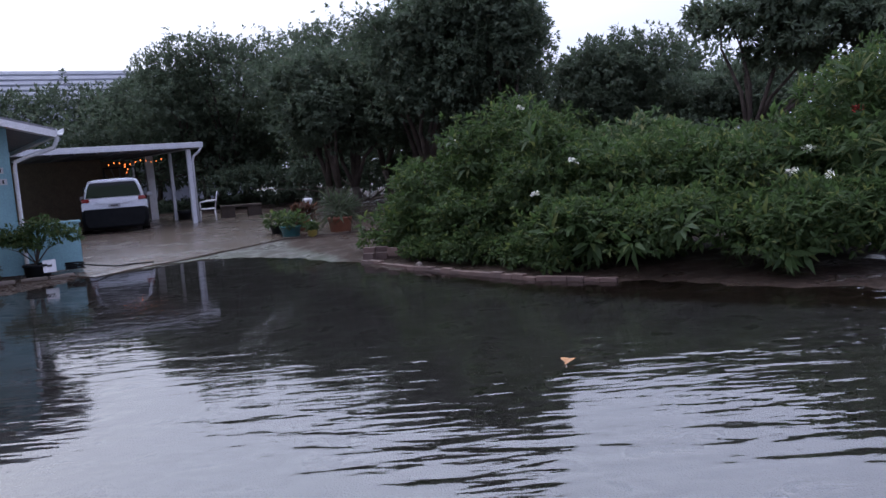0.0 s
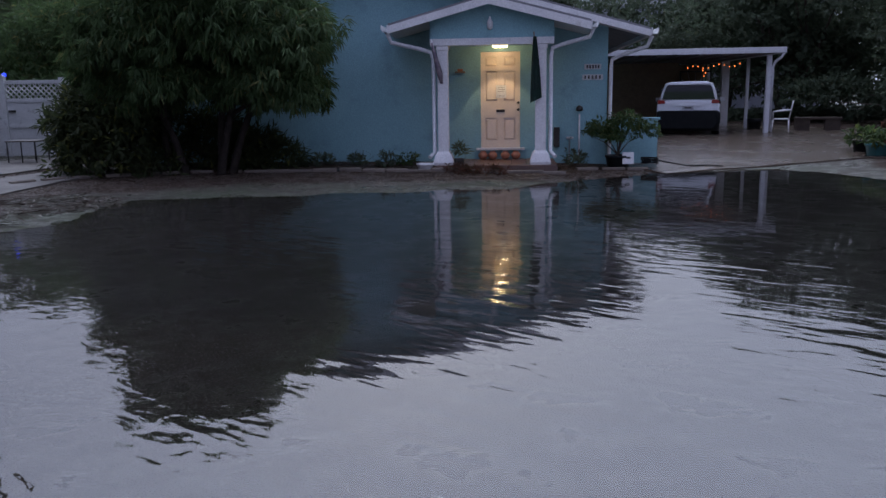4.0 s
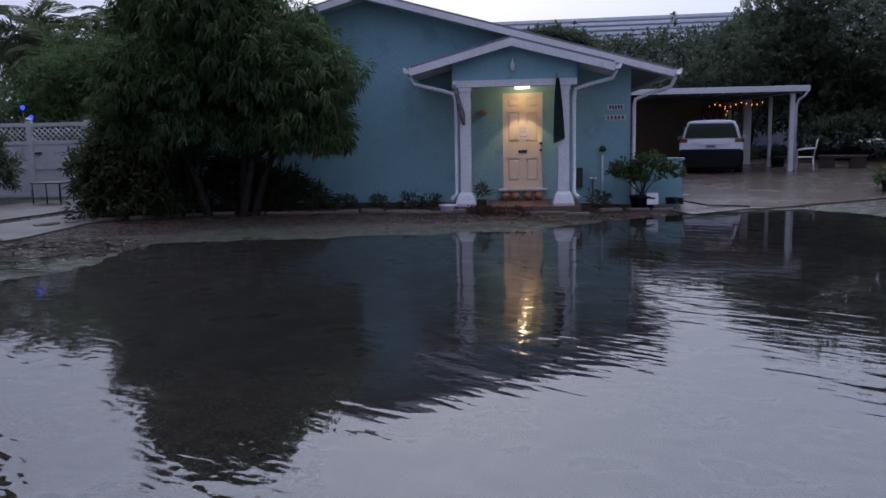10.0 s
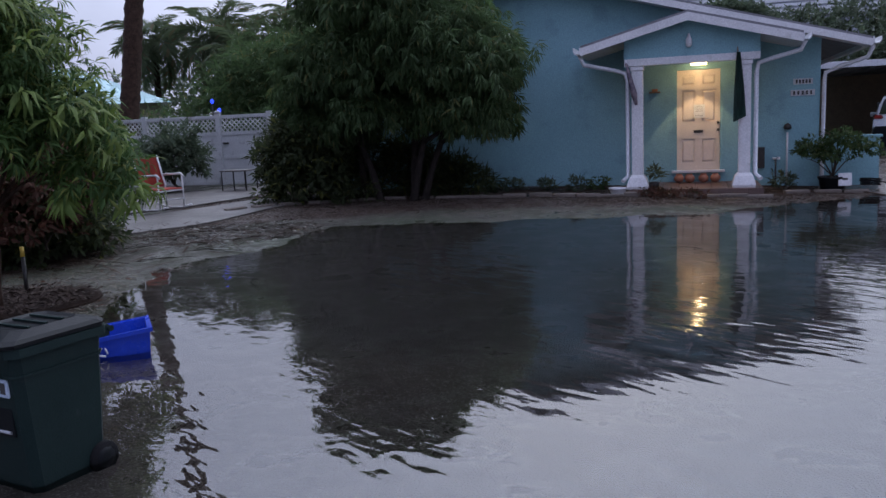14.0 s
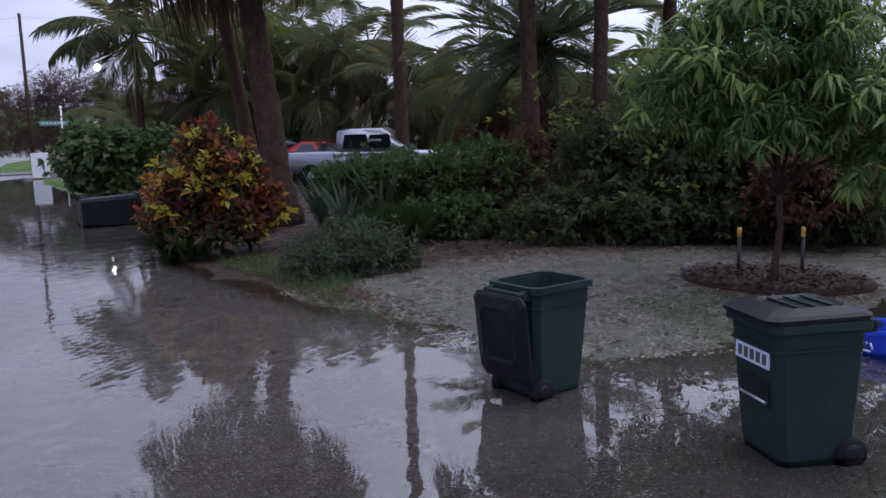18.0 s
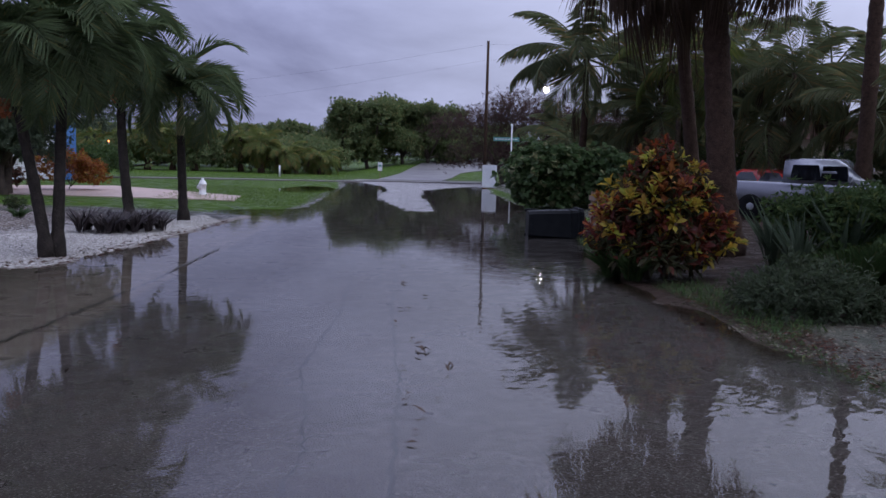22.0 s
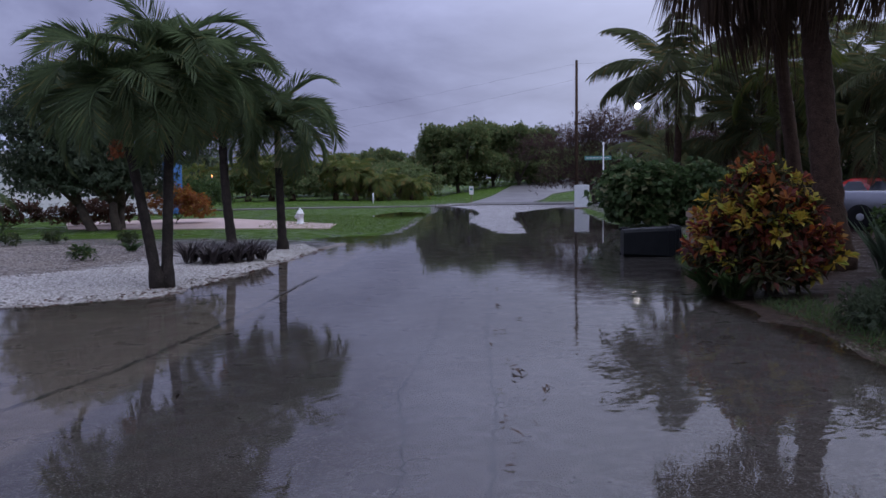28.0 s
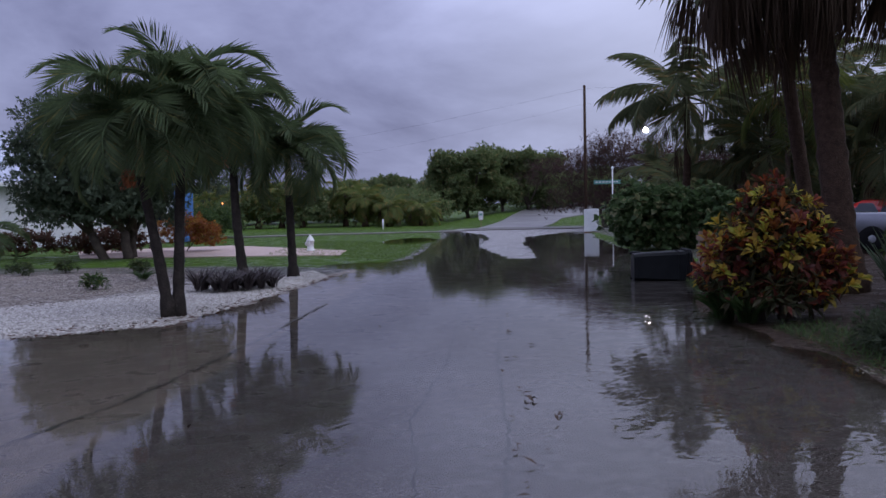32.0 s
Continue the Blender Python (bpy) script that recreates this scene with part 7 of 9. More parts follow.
for a, b in zip(line, line[1:]):
    L = (b - a).length
    n = max(1, round(L / 0.46))
    for k in range(n):
        if home(-1.3, -1.8).x < a.x < home(1.0, -1.8).x:
            continue
        p = a.lerp(b, (k + 0.5) / n)
        o = new("edging_stone", stone[g.randrange(3)]); o.parent = ed
        o.matrix_basis = Matrix.Translation((p.x, p.y, ground_z(p.x, p.y) + g.uniform(-0.015, 0.02))) @ Matrix.Rotation(math.atan2((b - a).y, (b - a).x) + g.uniform(-0.08, 0.08), 4, "Z")

# brick edging along the north hedge
be = thing("brick_edging", "old brick edging along the flooded hedge", "edging", kind="structure")
bk = mesh_of(box(bmesh.new(), -0.105, 0.105, -0.05, 0.05, -0.1, 0.045, bevel=0.006), "brick"); bk.materials.append(BRICK)
pts = [Vector((-0.95, 14.15, 0)), Vector((0.0, 12.75, 0)), Vector((1.65, 10.85, 0)), Vector((2.6, 10.3, 0))]
for a, b in zip(pts, pts[1:]):
    n = round((b - a).length / 0.215)
    for k in range(n):
        p = a.lerp(b, (k + 0.5) / n)
        o = new("brick", bk); o.parent = be
        o.matrix_basis = Matrix.Translation((p.x, p.y, 0.015 + g.uniform(-0.02, 0.012))) @ Matrix.Rotation(math.atan2((b - a).y, (b - a).x) + g.uniform(-0.05, 0.05), 4, "Z")
for k in range(8):
    o = new("brick", bk); o.parent = be
    o.matrix_basis = Matrix.Translation((-0.85 + 0.22 * (k % 4), 14.3 + 0.12 * (k % 3) - 0.1 * (k % 4), 0.10 + 0.09 * (k // 4))) @ Matrix.Rotation(-0.5 + 0.25 * (k % 3), 4, "Z")
rk = thing("white_rock", "small pale rock on the hedge edging", "rock", pose(0.05, 12.85, 0.06))
part("rock", lathe([(0.03, -0.05), (0.06, -0.02), (0.055, 0.03), (0.02, 0.05)], 6), CURB, rk)

# pots and plants at the edge of the drive


def potted(name, label, x, y, potmat, r, h, leafmat, lr, lh, size, aspect, seed):
    t = thing(name, label, "pot plant", pose(x, y, ground_z(x, y)))
    part("pot", lathe([(r * 0.7, 0), (r * 0.85, 0.02), (r, h * 0.85), (r * 1.08, h * 0.88), (r * 1.08, h), (r * 0.85, h), (r * 0.8, h * 0.7)], 14), potmat, t)
    part("plant", crown_mesh("plant", [(0, 0, h + lh * 0.5, lr, lr, lh)], 60, 6, size, aspect, 0.0, seed, 0.2), leafmat, t)
    return t


potted("pot_plant", "bushy green plant in a turquoise glazed pot", -3.1, 19.2, mat("turquoise_glaze", (0.05, 0.18, 0.18), (0.035, 0.14, 0.145), 5.0, 0.2, 0.05, 40), 0.24, 0.26, SHRUBLEAF, 0.35, 0.18, 0.13, 0.4, 61)
potted("pot_plant", "low green plant in a dark pot at the drive's edge", -3.5, 19.9, BIN_BLACK, 0.22, 0.25, SHRUBLEAF, 0.36, 0.18, 0.13, 0.4, 62)
potted("pot_plant", "small plant in a yellow pot", -2.55, 18.9, mat("yellow_glaze", (0.42, 0.34, 0.08), (0.34, 0.27, 0.07), 5.0, 0.3, 0.05, 40), 0.12, 0.16, SHRUBLEAF, 0.14, 0.1, 0.1, 0.35, 63)
potted("pot_plant", "spiky agave in a terracotta planter", -1.95, 19.4, TERRA, 0.28, 0.36, SAGE, 0.36, 0.3, 0.36, 0.1, 64)
potted("pot_plant", "dark red-leaved plant in a low pot", -3.0, 20.4, TERRA, 0.2, 0.3, DRYLEAF, 0.26, 0.2, 0.2, 0.25, 65)
wp = thing("white_urn_post", "white painted pedestal among the potted plants", "pedestal", pose(-3.0, 21.4, 0.15))
part("post", lathe([(0.12, 0), (0.12, 0.06), (0.07, 0.1), (0.07, 0.62), (0.11, 0.68), (0.13, 0.76), (0.10, 0.78)], 10), WHITE, wp)

bench = thing("stone_bench", "weathered stone bench on two blocks at the drive's end", "bench", pose(-6.25, 27.5, 0.2, 0, 0, 20))
part("seat", B(-0.68, 0.68, -0.22, 0.22, 0.40, 0.47, bevel=0.012), BARK, bench)
for x in (-0.45, 0.42):
    part("block", B(x - 0.22, x + 0.22, -0.18, 0.18, -0.05, 0.397, bevel=0.015), BARK, bench)


def plastic_chair(m, label):
    c = thing("plastic_chair", label, "chair", m)
    part("seat", B(-0.23, 0.23, -0.22, 0.22, 0.41, 0.435, bevel=0.01), WHITE, c)
    for x, y in ((-0.21, -0.2), (0.21, -0.2), (-0.2, 0.2), (0.2, 0.2)):
        part("leg", tube([(x * 1.12, y * 1.12, -0.02), (x, y, 0.42)], [0.018, 0.026], 6), WHITE, c)
    fr2 = tube([(-0.22, 0.21, 0.42), (-0.22, 0.27, 0.75), (-0.14, 0.29, 0.87), (0.0, 0.30, 0.90), (0.14, 0.29, 0.87), (0.22, 0.27, 0.75), (0.22, 0.21, 0.42)], 0.018, 6)
    part("back_frame", fr2, WHITE, c)
    for k in range(5):
        x = -0.15 + 0.075 * k
        part("back_slat", tube([(x, 0.225, 0.44), (x, 0.285, 0.86)], 0.012, 5), WHITE, c)
    for s in (-1, 1):
        part("armrest", tube([(s * 0.24, -0.2, 0.42), (s * 0.27, -0.2, 0.62), (s * 0.27, 0.0, 0.65), (s * 0.24, 0.25, 0.66)], 0.02, 6), WHITE, c)
    return c


plastic_chair(pose(-6.95, 26.0, 0.2, 0, 0, 285) @ Matrix.Scale(1.1, 4), "white plastic garden chair beside the carport post")
dp = thing("dark_pot", "black pot at the foot of a carport post", "pot", pose(-8.3, 27.9, 0.18))
part("body", lathe([(0.18, 0), (0.22, 0.3), (0.25, 0.42), (0.2, 0.42)], 12), BIN_BLACK, dp)

# fairy lights under the carport roof
fairy = thing("fairy_lights", "string of small glowing orange lights under the carport roof", "string lights", HM)
sp = [Vector((5.75 + 0.16 * k, 9.5, 2.28 + 0.05 * math.sin(k * 1.3) + 0.008 * k)) for k in range(11)]
part("wire", tube(sp, 0.006, 4), DARK_METAL, fairy)
for k, q in enumerate(sp + [Vector((6.22, 9.5, 2.2)), Vector((6.3, 9.5, 2.12)), Vector((6.26, 9.5, 2.02))]):
    o = part("bulb", lathe([(0.0, -0.024), (0.016, -0.012), (0.016, 0.012), (0.0, 0.024)], 6), STRING_LED, fairy)
    o.matrix_basis = Matrix.Translation(q - Vector((0, 0, 0.03)))
wl2 = thing("carport_wall_lamp", "orange glowing strip light on the carport side wall", "lamp", HM)
part("tube", tube([(2.28, 4.0, 1.2), (2.28, 4.0, 2.0)], 0.03, 6), STRING_LED, wl2)

# ---- cars ----


def loft(sections):
    """A body from cross-sections: (y, [(half width, z), ...]) from the sill up to the roof's middle."""
    bm = bmesh.new()
    rings = []
    for y, half in sections:
        ring = [bm.verts.new((w, y, z)) for w, z in half] + [bm.verts.new((-w, y, z)) for w, z in half[::-1]]
        rings.append(ring)
    for a, b in zip(rings, rings[1:]):
        n = len(a)
        for k in range(n):
            f = bm.faces.new((a[k], a[(k + 1) % n], b[(k + 1) % n], b[k]))
            f.smooth = True
    bm.faces.new(rings[0]); bm.faces.new(rings[-1][::-1])
    bmesh.ops.recalc_face_normals(bm, faces=bm.faces)
    return bm


def wheel(parent, x, y, r=0.35, w=0.22):
    wh = part("wheel", lathe([(r * 0.55, -w / 2), (r * 0.93, -w / 2), (r, -w / 2 + 0.03), (r, w / 2 - 0.03), (r * 0.93, w / 2), (r * 0.55, w / 2)], 22), RUBBER, parent, "black tyre")
    wh.matrix_basis = pose(x, y, r, 0, 90, 0)
    rim = part("rim", lathe([(0.05, -w / 2 - 0.005), (r * 0.56, -w / 2 + 0.01), (r * 0.56, w / 2 - 0.01), (0.05, w / 2 + 0.005)], 12), STEEL, wh, "alloy rim")
    return wh


suv = thing("suv", "white SUV parked nose-in under the carport, black lower bumper", "car", HM @ pose(5.42, 7.65, 0.12, 0, 0, -13))
# rear at y = 0, nose towards +y
part("body", loft([(0.0, [(0.80, 0.52), (0.86, 0.80), (0.86, 1.06), (0.80, 1.14), (0.0, 1.16)]),
                   (0.35, [(0.88, 0.42), (0.92, 0.80), (0.91, 1.10), (0.86, 1.17), (0.0, 1.18)]),
                   (2.6, [(0.90, 0.38), (0.93, 0.72), (0.91, 1.04), (0.86, 1.10), (0.0, 1.12)]),
                   (3.6, [(0.90, 0.38), (0.92, 0.70), (0.90, 0.98), (0.82, 1.05), (0.0, 1.10)]),
                   (4.5, [(0.72, 0.40), (0.78, 0.66), (0.72, 0.86), (0.62, 0.92), (0.0, 0.96)])]), CAR_WHITE, suv)
part("cabin", loft([(0.08, [(0.80, 1.12), (0.74, 1.40), (0.64, 1.62), (0.50, 1.67), (0.0, 1.69)]),
                    (0.5, [(0.86, 1.12), (0.78, 1.42), (0.68, 1.66), (0.52, 1.70), (0.0, 1.72)]),
                    (2.0, [(0.86, 1.06), (0.80, 1.40), (0.68, 1.66), (0.52, 1.71), (0.0, 1.73)]),
                    (3.0, [(0.84, 1.04), (0.76, 1.10), (0.66, 1.16), (0.5, 1.18), (0.0, 1.20)])]), CAR_WHITE, suv)
part("rear_window", prism([(-0.75, 1.18), (0.75, 1.18), (0.66, 1.50), (0.60, 1.59), (-0.60, 1.59), (-0.66, 1.50)], 0.03, 0.078), CAR_GLASS, suv, "dark tinted rear window")
part("spoiler", B(-0.58, 0.58, -0.06, 0.14, 1.60, 1.66, bevel=0.02), CAR_WHITE, suv)
part("bumper", loft([(-0.10, [(0.72, 0.34), (0.80, 0.5), (0.80, 0.78), (0.76, 0.84), (0.0, 0.84)]), (0.02, [(0.86, 0.26), (0.91, 0.5), (0.90, 0.80), (0.84, 0.86), (0.0, 0.86)]), (0.40, [(0.88, 0.24), (0.925, 0.5), (0.925, 0.66), (0.9, 0.72), (0.0, 0.72)])]), BIN_BLACK, suv, "black plastic lower bumper")
part("tailgate_trim", prism([(-0.5, 1.06), (-0.3, 1.12), (0.3, 1.12), (0.5, 1.06), (0.36, 0.99), (-0.36, 0.99)], -0.03, 0.0), CAR_WHITE, suv)
part("number_plate", B(-0.16, 0.16, -0.022, -0.003, 0.885, 0.985, bevel=0.004), STEEL, suv, "number plate with a plain dark bar")
part("plate_bar", B(-0.10, 0.10, -0.026, -0.023, 0.915, 0.955), INK, suv)
for s in (-1, 1):
    part("tail_lamp", loft([(-0.03, [(0.08, 1.06), (0.10, 1.10), (0.06, 1.15), (0.0, 1.15)]), (0.12, [(0.14, 1.03), (0.15, 1.10), (0.12, 1.17), (0.0, 1.17)])]), TAIL, suv, "red tail lamp").matrix_basis = pose(s * 0.76, 0.0, 0.0)
    part("mirror", B(s * 1.0 - 0.09, s * 1.0 + 0.09, 2.75, 2.85, 1.08, 1.22, bevel=0.03), CAR_WHITE, suv)
    part("side_window", B(s * 0.80 - 0.03, s * 0.80 + 0.03, 0.7, 2.5, 1.18, 1.5, bevel=0.02), CAR_GLASS, suv)
    wheel(suv, s * 0.80, 0.85); wheel(suv, s * 0.80, 3.5)

PK = pose(-23.6, -10.0, 0.15, 0, 0, 4)
pick = thing("pickup_truck", "silver double-cab pickup parked behind the shrubs", "pickup truck", PK)
part("body", loft([(0.0, [(0.80, 0.50), (0.88, 0.62), (0.88, 1.0), (0.84, 1.06), (0.0, 1.06)]), (0.2, [(0.88, 0.45), (0.93, 0.62), (0.93, 1.02), (0.88, 1.08), (0.0, 1.08)]), (3.9, [(0.88, 0.45), (0.93, 0.62), (0.92, 0.98), (0.86, 1.05), (0.0, 1.07)]), (5.2, [(0.78, 0.45), (0.84, 0.62), (0.78, 0.92), (0.7, 1.0), (0.0, 1.03)])]), CAR_SILVER, pick)
part("cab", loft([(1.75, [(0.86, 1.05), (0.80, 1.35), (0.70, 1.66), (0.55, 1.71), (0.0, 1.72)]), (2.2, [(0.88, 1.05), (0.82, 1.38), (0.72, 1.70), (0.55, 1.74), (0.0, 1.75)]), (3.1, [(0.88, 1.05), (0.82, 1.38), (0.70, 1.70), (0.52, 1.74), (0.0, 1.75)]), (3.9, [(0.86, 1.05), (0.80, 1.08), (0.7, 1.10), (0.5, 1.11), (0.0, 1.12)])]), CAR_SILVER, pick)
part("rear_window", prism([(-0.66, 1.20), (0.66, 1.20), (0.56, 1.60), (-0.56, 1.60)], 1.70, 1.745), CAR_GLASS, pick, "dark rear window")
for s in (-1, 1):
    for y0, y1, z1 in ((1.95, 2.65, 1.56), (2.72, 3.35, 1.54)):
        w = bmesh.new()
        v = [w.verts.new(q) for q in ((s * 0.880, y0, 1.14), (s * 0.880, y1 + 0.1, 1.14), (s * 0.775, y1, z1), (s * 0.775, y0 + 0.04, z1))]
        w.faces.new(v)
        bmesh.ops.solidify(w, geom=w.faces[:], thickness=0.02)
        part("side_window", w, CAR_GLASS, pick)
    wheel(pick, s * 0.82, 0.95, 0.37); wheel(pick, s * 0.82, 4.3, 0.37)
    part("mirror", B(s * 1.03 - 0.1, s * 1.03 + 0.1, 3.45, 3.53, 1.1, 1.28, bevel=0.03), CAR_SILVER, pick)


def sedan(m, paint, label):
    c = thing("car", label, "car", m)
    part("body", loft([(0.0, [(0.74, 0.42), (0.82, 0.6), (0.80, 0.86), (0.7, 0.94), (0.0, 0.96)]), (0.9, [(0.86, 0.32), (0.9, 0.6), (0.88, 0.88), (0.8, 0.95), (0.0, 0.97)]), (3.3, [(0.86, 0.32), (0.9, 0.6), (0.86, 0.84), (0.78, 0.90), (0.0, 0.94)]), (4.5, [(0.7, 0.35), (0.76, 0.52), (0.68, 0.66), (0.6, 0.7), (0.0, 0.74)])]), paint, c)
    part("cabin", loft([(0.5, [(0.78, 0.94), (0.70, 0.97), (0.6, 1.0), (0.45, 1.02), (0.0, 1.03)]), (1.3, [(0.80, 0.93), (0.70, 1.2), (0.6, 1.38), (0.45, 1.42), (0.0, 1.44)]), (2.2, [(0.80, 0.92), (0.70, 1.2), (0.6, 1.38), (0.45, 1.42), (0.0, 1.44)]), (3.2, [(0.78, 0.90), (0.68, 0.93), (0.6, 0.95), (0.45, 0.96), (0.0, 0.97)])]), paint, c)
    for s in (-1, 1):
        for a, b2 in ((1.05, 1.75), (1.82, 2.55)):
            w = bmesh.new()
            v = [w.verts.new(q) for q in ((s * 0.80, a, 0.98), (s * 0.80, b2 + 0.15, 0.98), (s * 0.66, b2 - 0.1, 1.31), (s * 0.66, a + 0.22, 1.31))]
            w.faces.new(v); bmesh.ops.solidify(w, geom=w.faces[:], thickness=0.03)
            part("side_window", w, glass_pale, c)
        wheel(c, s * 0.78, 0.85, 0.31); wheel(c, s * 0.78, 3.5, 0.31)
    return c


glass_pale = glass_mat("pale_car_glass", (0.05, 0.06, 0.075))
sedan(pose(-26.2, -11.8, 0.15, 0, 0, 4), CAR_RED, "red sedan with pale glass parked behind the pickup")
sedan(pose(-28.3, -14.0, 0.15, 0, 0, 4), CAR_BLUE, "pale blue-grey car parked behind the red sedan")

# ---- wheeled bins ----


def bin_body(s=0.7):
    bm = bmesh.new()
    rings = []
    for w, d0, d1, z in ((0.235, -0.26, 0.25, 0.02), (0.245, -0.27, 0.27, 0.12), (0.265, -0.29, 0.31, 0.55), (0.275, -0.30, 0.33, 0.80), (0.285, -0.31, 0.345, 0.97)):
        c = 0.05
        rings.append([bm.verts.new((x * s, y * s, z * s)) for x, y in ((-w + c, d0), (w - c, d0), (w, d0 + c), (w, d1 - c), (w - c, d1), (-w + c, d1), (-w, d1 - c), (-w, d0 + c))])
    for a, b in zip(rings, rings[1:]):
        for k in range(8):
            bm.faces.new((a[k], a[(k + 1) % 8], b[(k + 1) % 8], b[k]))
    bm.faces.new(rings[0][::-1])
    inner = [bm.verts.new((v.co.x * 0.93, v.co.y * 0.93, v.co.z)) for v in rings[-1]]
    deep = [bm.verts.new((v.co.x * 0.75, v.co.y * 0.75, 0.06 * s)) for v in rings[-1]]
    for k in range(8):
        bm.faces.new((rings[-1][k], rings[-1][(k + 1) % 8], inner[(k + 1) % 8], inner[k]))
        bm.faces.new((inner[k], inner[(k + 1) % 8], deep[(k + 1) % 8], deep[k]))
    bm.faces.new(deep)
    return bm


def rim_ring(s, z0, z1, grow):
    bm = bmesh.new()
    def ring(w, d0, d1, z):
        c = 0.06
        return [bm.verts.new((x * s, y * s, z * s)) for x, y in ((-w + c, d0), (w - c, d0), (w, d0 + c), (w, d1 - c), (w - c, d1), (-w + c, d1), (-w, d1 - c), (-w, d0 + c))]
    o0, o1 = ring(0.285 + grow, -0.31 - grow, 0.345 + grow, z0), ring(0.285 + grow, -0.31 - grow, 0.345 + grow, z1)
    i0, i1 = ring(0.272, -0.295, 0.33, z0), ring(0.272, -0.295, 0.33, z1)
    for k in range(8):
        j = (k + 1) % 8
        bm.faces.new((o0[k], o0[j], o1[j], o1[k])); bm.faces.new((o1[k], o1[j], i1[j], i1[k])); bm.faces.new((i1[k], i1[j], i0[j], i0[k])); bm.faces.new((i0[k], i0[j], o0[j], o0[k]))
    return bm


def lid_mesh(s):
    bm = bmesh.new()
    lv = []
    for w, d0, d1, z in ((0.31, -0.33, 0.40, 0.0), (0.315, -0.335, 0.405, 0.025), (0.29, -0.31, 0.37, 0.045), (0.20, -0.22, 0.24, 0.075), (0.17, -0.19, 0.21, 0.062)):
        c = 0.06
        lv.append([bm.verts.new((x * s, y * s, z * s)) for x, y in ((-w + c, d0), (w - c, d0), (w, d0 + c), (w, d1 - c), (w - c, d1), (-w + c, d1), (-w, d1 - c), (-w, d0 + c))])
    for a, b in zip(lv, lv[1:]):
        for k in range(8):
            bm.faces.new((a[k], a[(k + 1) % 8], b[(k + 1) % 8], b[k]))
    bm.faces.new(lv[0][::-1]); bm.faces.new(lv[-1])
    return bm


def wheeled_bin(label, m, lid_open, s=0.72, mark=False, paint=None):
    paint = paint or BIN_GREEN
    t = thing("wheeled_bin", label, "bin", m, group="wheeled bins")
    part("body", bin_body(s), paint, t)
    part("rim", rim_ring(s, 0.93, 0.985, 0.03), paint, t)
    part("rim", rim_ring(s, 0.80, 0.815, 0.004), paint, t)
    for k in (-1, 1):
        wh = part("wheel", lathe([(0.03 * s, -0.03), (0.10 * s, -0.03), (0.11 * s, -0.015), (0.11 * s, 0.015), (0.10 * s, 0.03), (0.03 * s, 0.03)], 16), RUBBER, t, "black wheel")
        wh.matrix_basis = pose(k * 0.235 * s, -0.222 * s, 0.10 * s, 0, 90, 0)
        part("hub", lathe([(0.02 * s, -0.034), (0.07 * s, -0.034), (0.07 * s, 0.034), (0.02 * s, 0.034)], 10), BIN_BLACK, wh)
        part("handle_bracket", B((k * 0.2 - 0.02) * s, (k * 0.2 + 0.02) * s, -0.40 * s, -0.30 * s, 0.88 * s, 0.96 * s, bevel=0.006), paint, t)
    part("axle", tube([(-0.25 * s, -0.22 * s, 0.10 * s), (0.25 * s, -0.22 * s, 0.10 * s)], 0.012, 6), DARK_METAL, t)
    part("handle", tube([(-0.24 * s, -0.40 * s, 0.93 * s), (0.24 * s, -0.40 * s, 0.93 * s)], 0.016, 8), paint, t)
    lid = part("lid", lid_mesh(s), BIN_BLACK, t, "black lid")
    if lid_open:
        lid.matrix_basis = pose(0, -0.41 * s, 0.60 * s, 0, 0, 0) @ Matrix.Rotation(radians(96), 4, "X") @ Matrix.Rotation(radians(180), 4, "Z")
    else:
        lid.matrix_basis = pose(0, 0, 0.99 * s)
        for k in range(3):
            part("lid_rib", B((-0.16) * s, 0.16 * s, (-0.12 + 0.12 * k) * s, (-0.10 + 0.12 * k) * s, 0.066 * s, 0.078 * s, bevel=0.002), paint, lid)
    if mark:
        part("label", B(-0.19 * s, 0.19 * s, 0.325 * s, 0.338 * s, 0.68 * s, 0.79 * s), mat("pale_blue_label", (0.45, 0.52, 0.60), (0.35, 0.42, 0.52), 9.0, 0.5, 0.0, 60), t, "pale label with plain dark bars")
        for k in range(5):
            part("label_bar", B((-0.17 + 0.07 * k) * s, (-0.125 + 0.07 * k) * s, 0.339 * s, 0.3415 * s, 0.70 * s, 0.77 * s), INK, t)
        part("grab_recess", B(-0.17 * s, 0.17 * s, 0.30 * s, 0.316 * s, 0.42 * s, 0.60 * s, bevel=0.004), BIN_BLACK, t)
        part("grab_bar", tube([(-0.15 * s, 0.322 * s, 0.45 * s), (0.15 * s, 0.322 * s, 0.45 * s)], 0.008, 8), STEEL, t, "metal lift bar")
    return t


wheeled_bin("dark green wheeled bin with its lid hanging open, standing in water", pose(-5.2, -0.33, -0.05, 0, 0, 50), True, 0.74)
wheeled_bin("dark green wheeled bin with closed lid and pale label", pose(-4.37, 1.03, -0.06, 0, 0, 203), False, 0.75, True)
lying = Matrix(((0.0, 0.73, -0.68, -14.3), (0.0, 0.68, 0.73, -10.55), (1.0, 0.0, 0.0, 0.27), (0, 0, 0, 1)))
wheeled_bin("black wheeled bin fallen on its side at the flooded verge", lying, False, 1.15, False, BIN_BLACK)

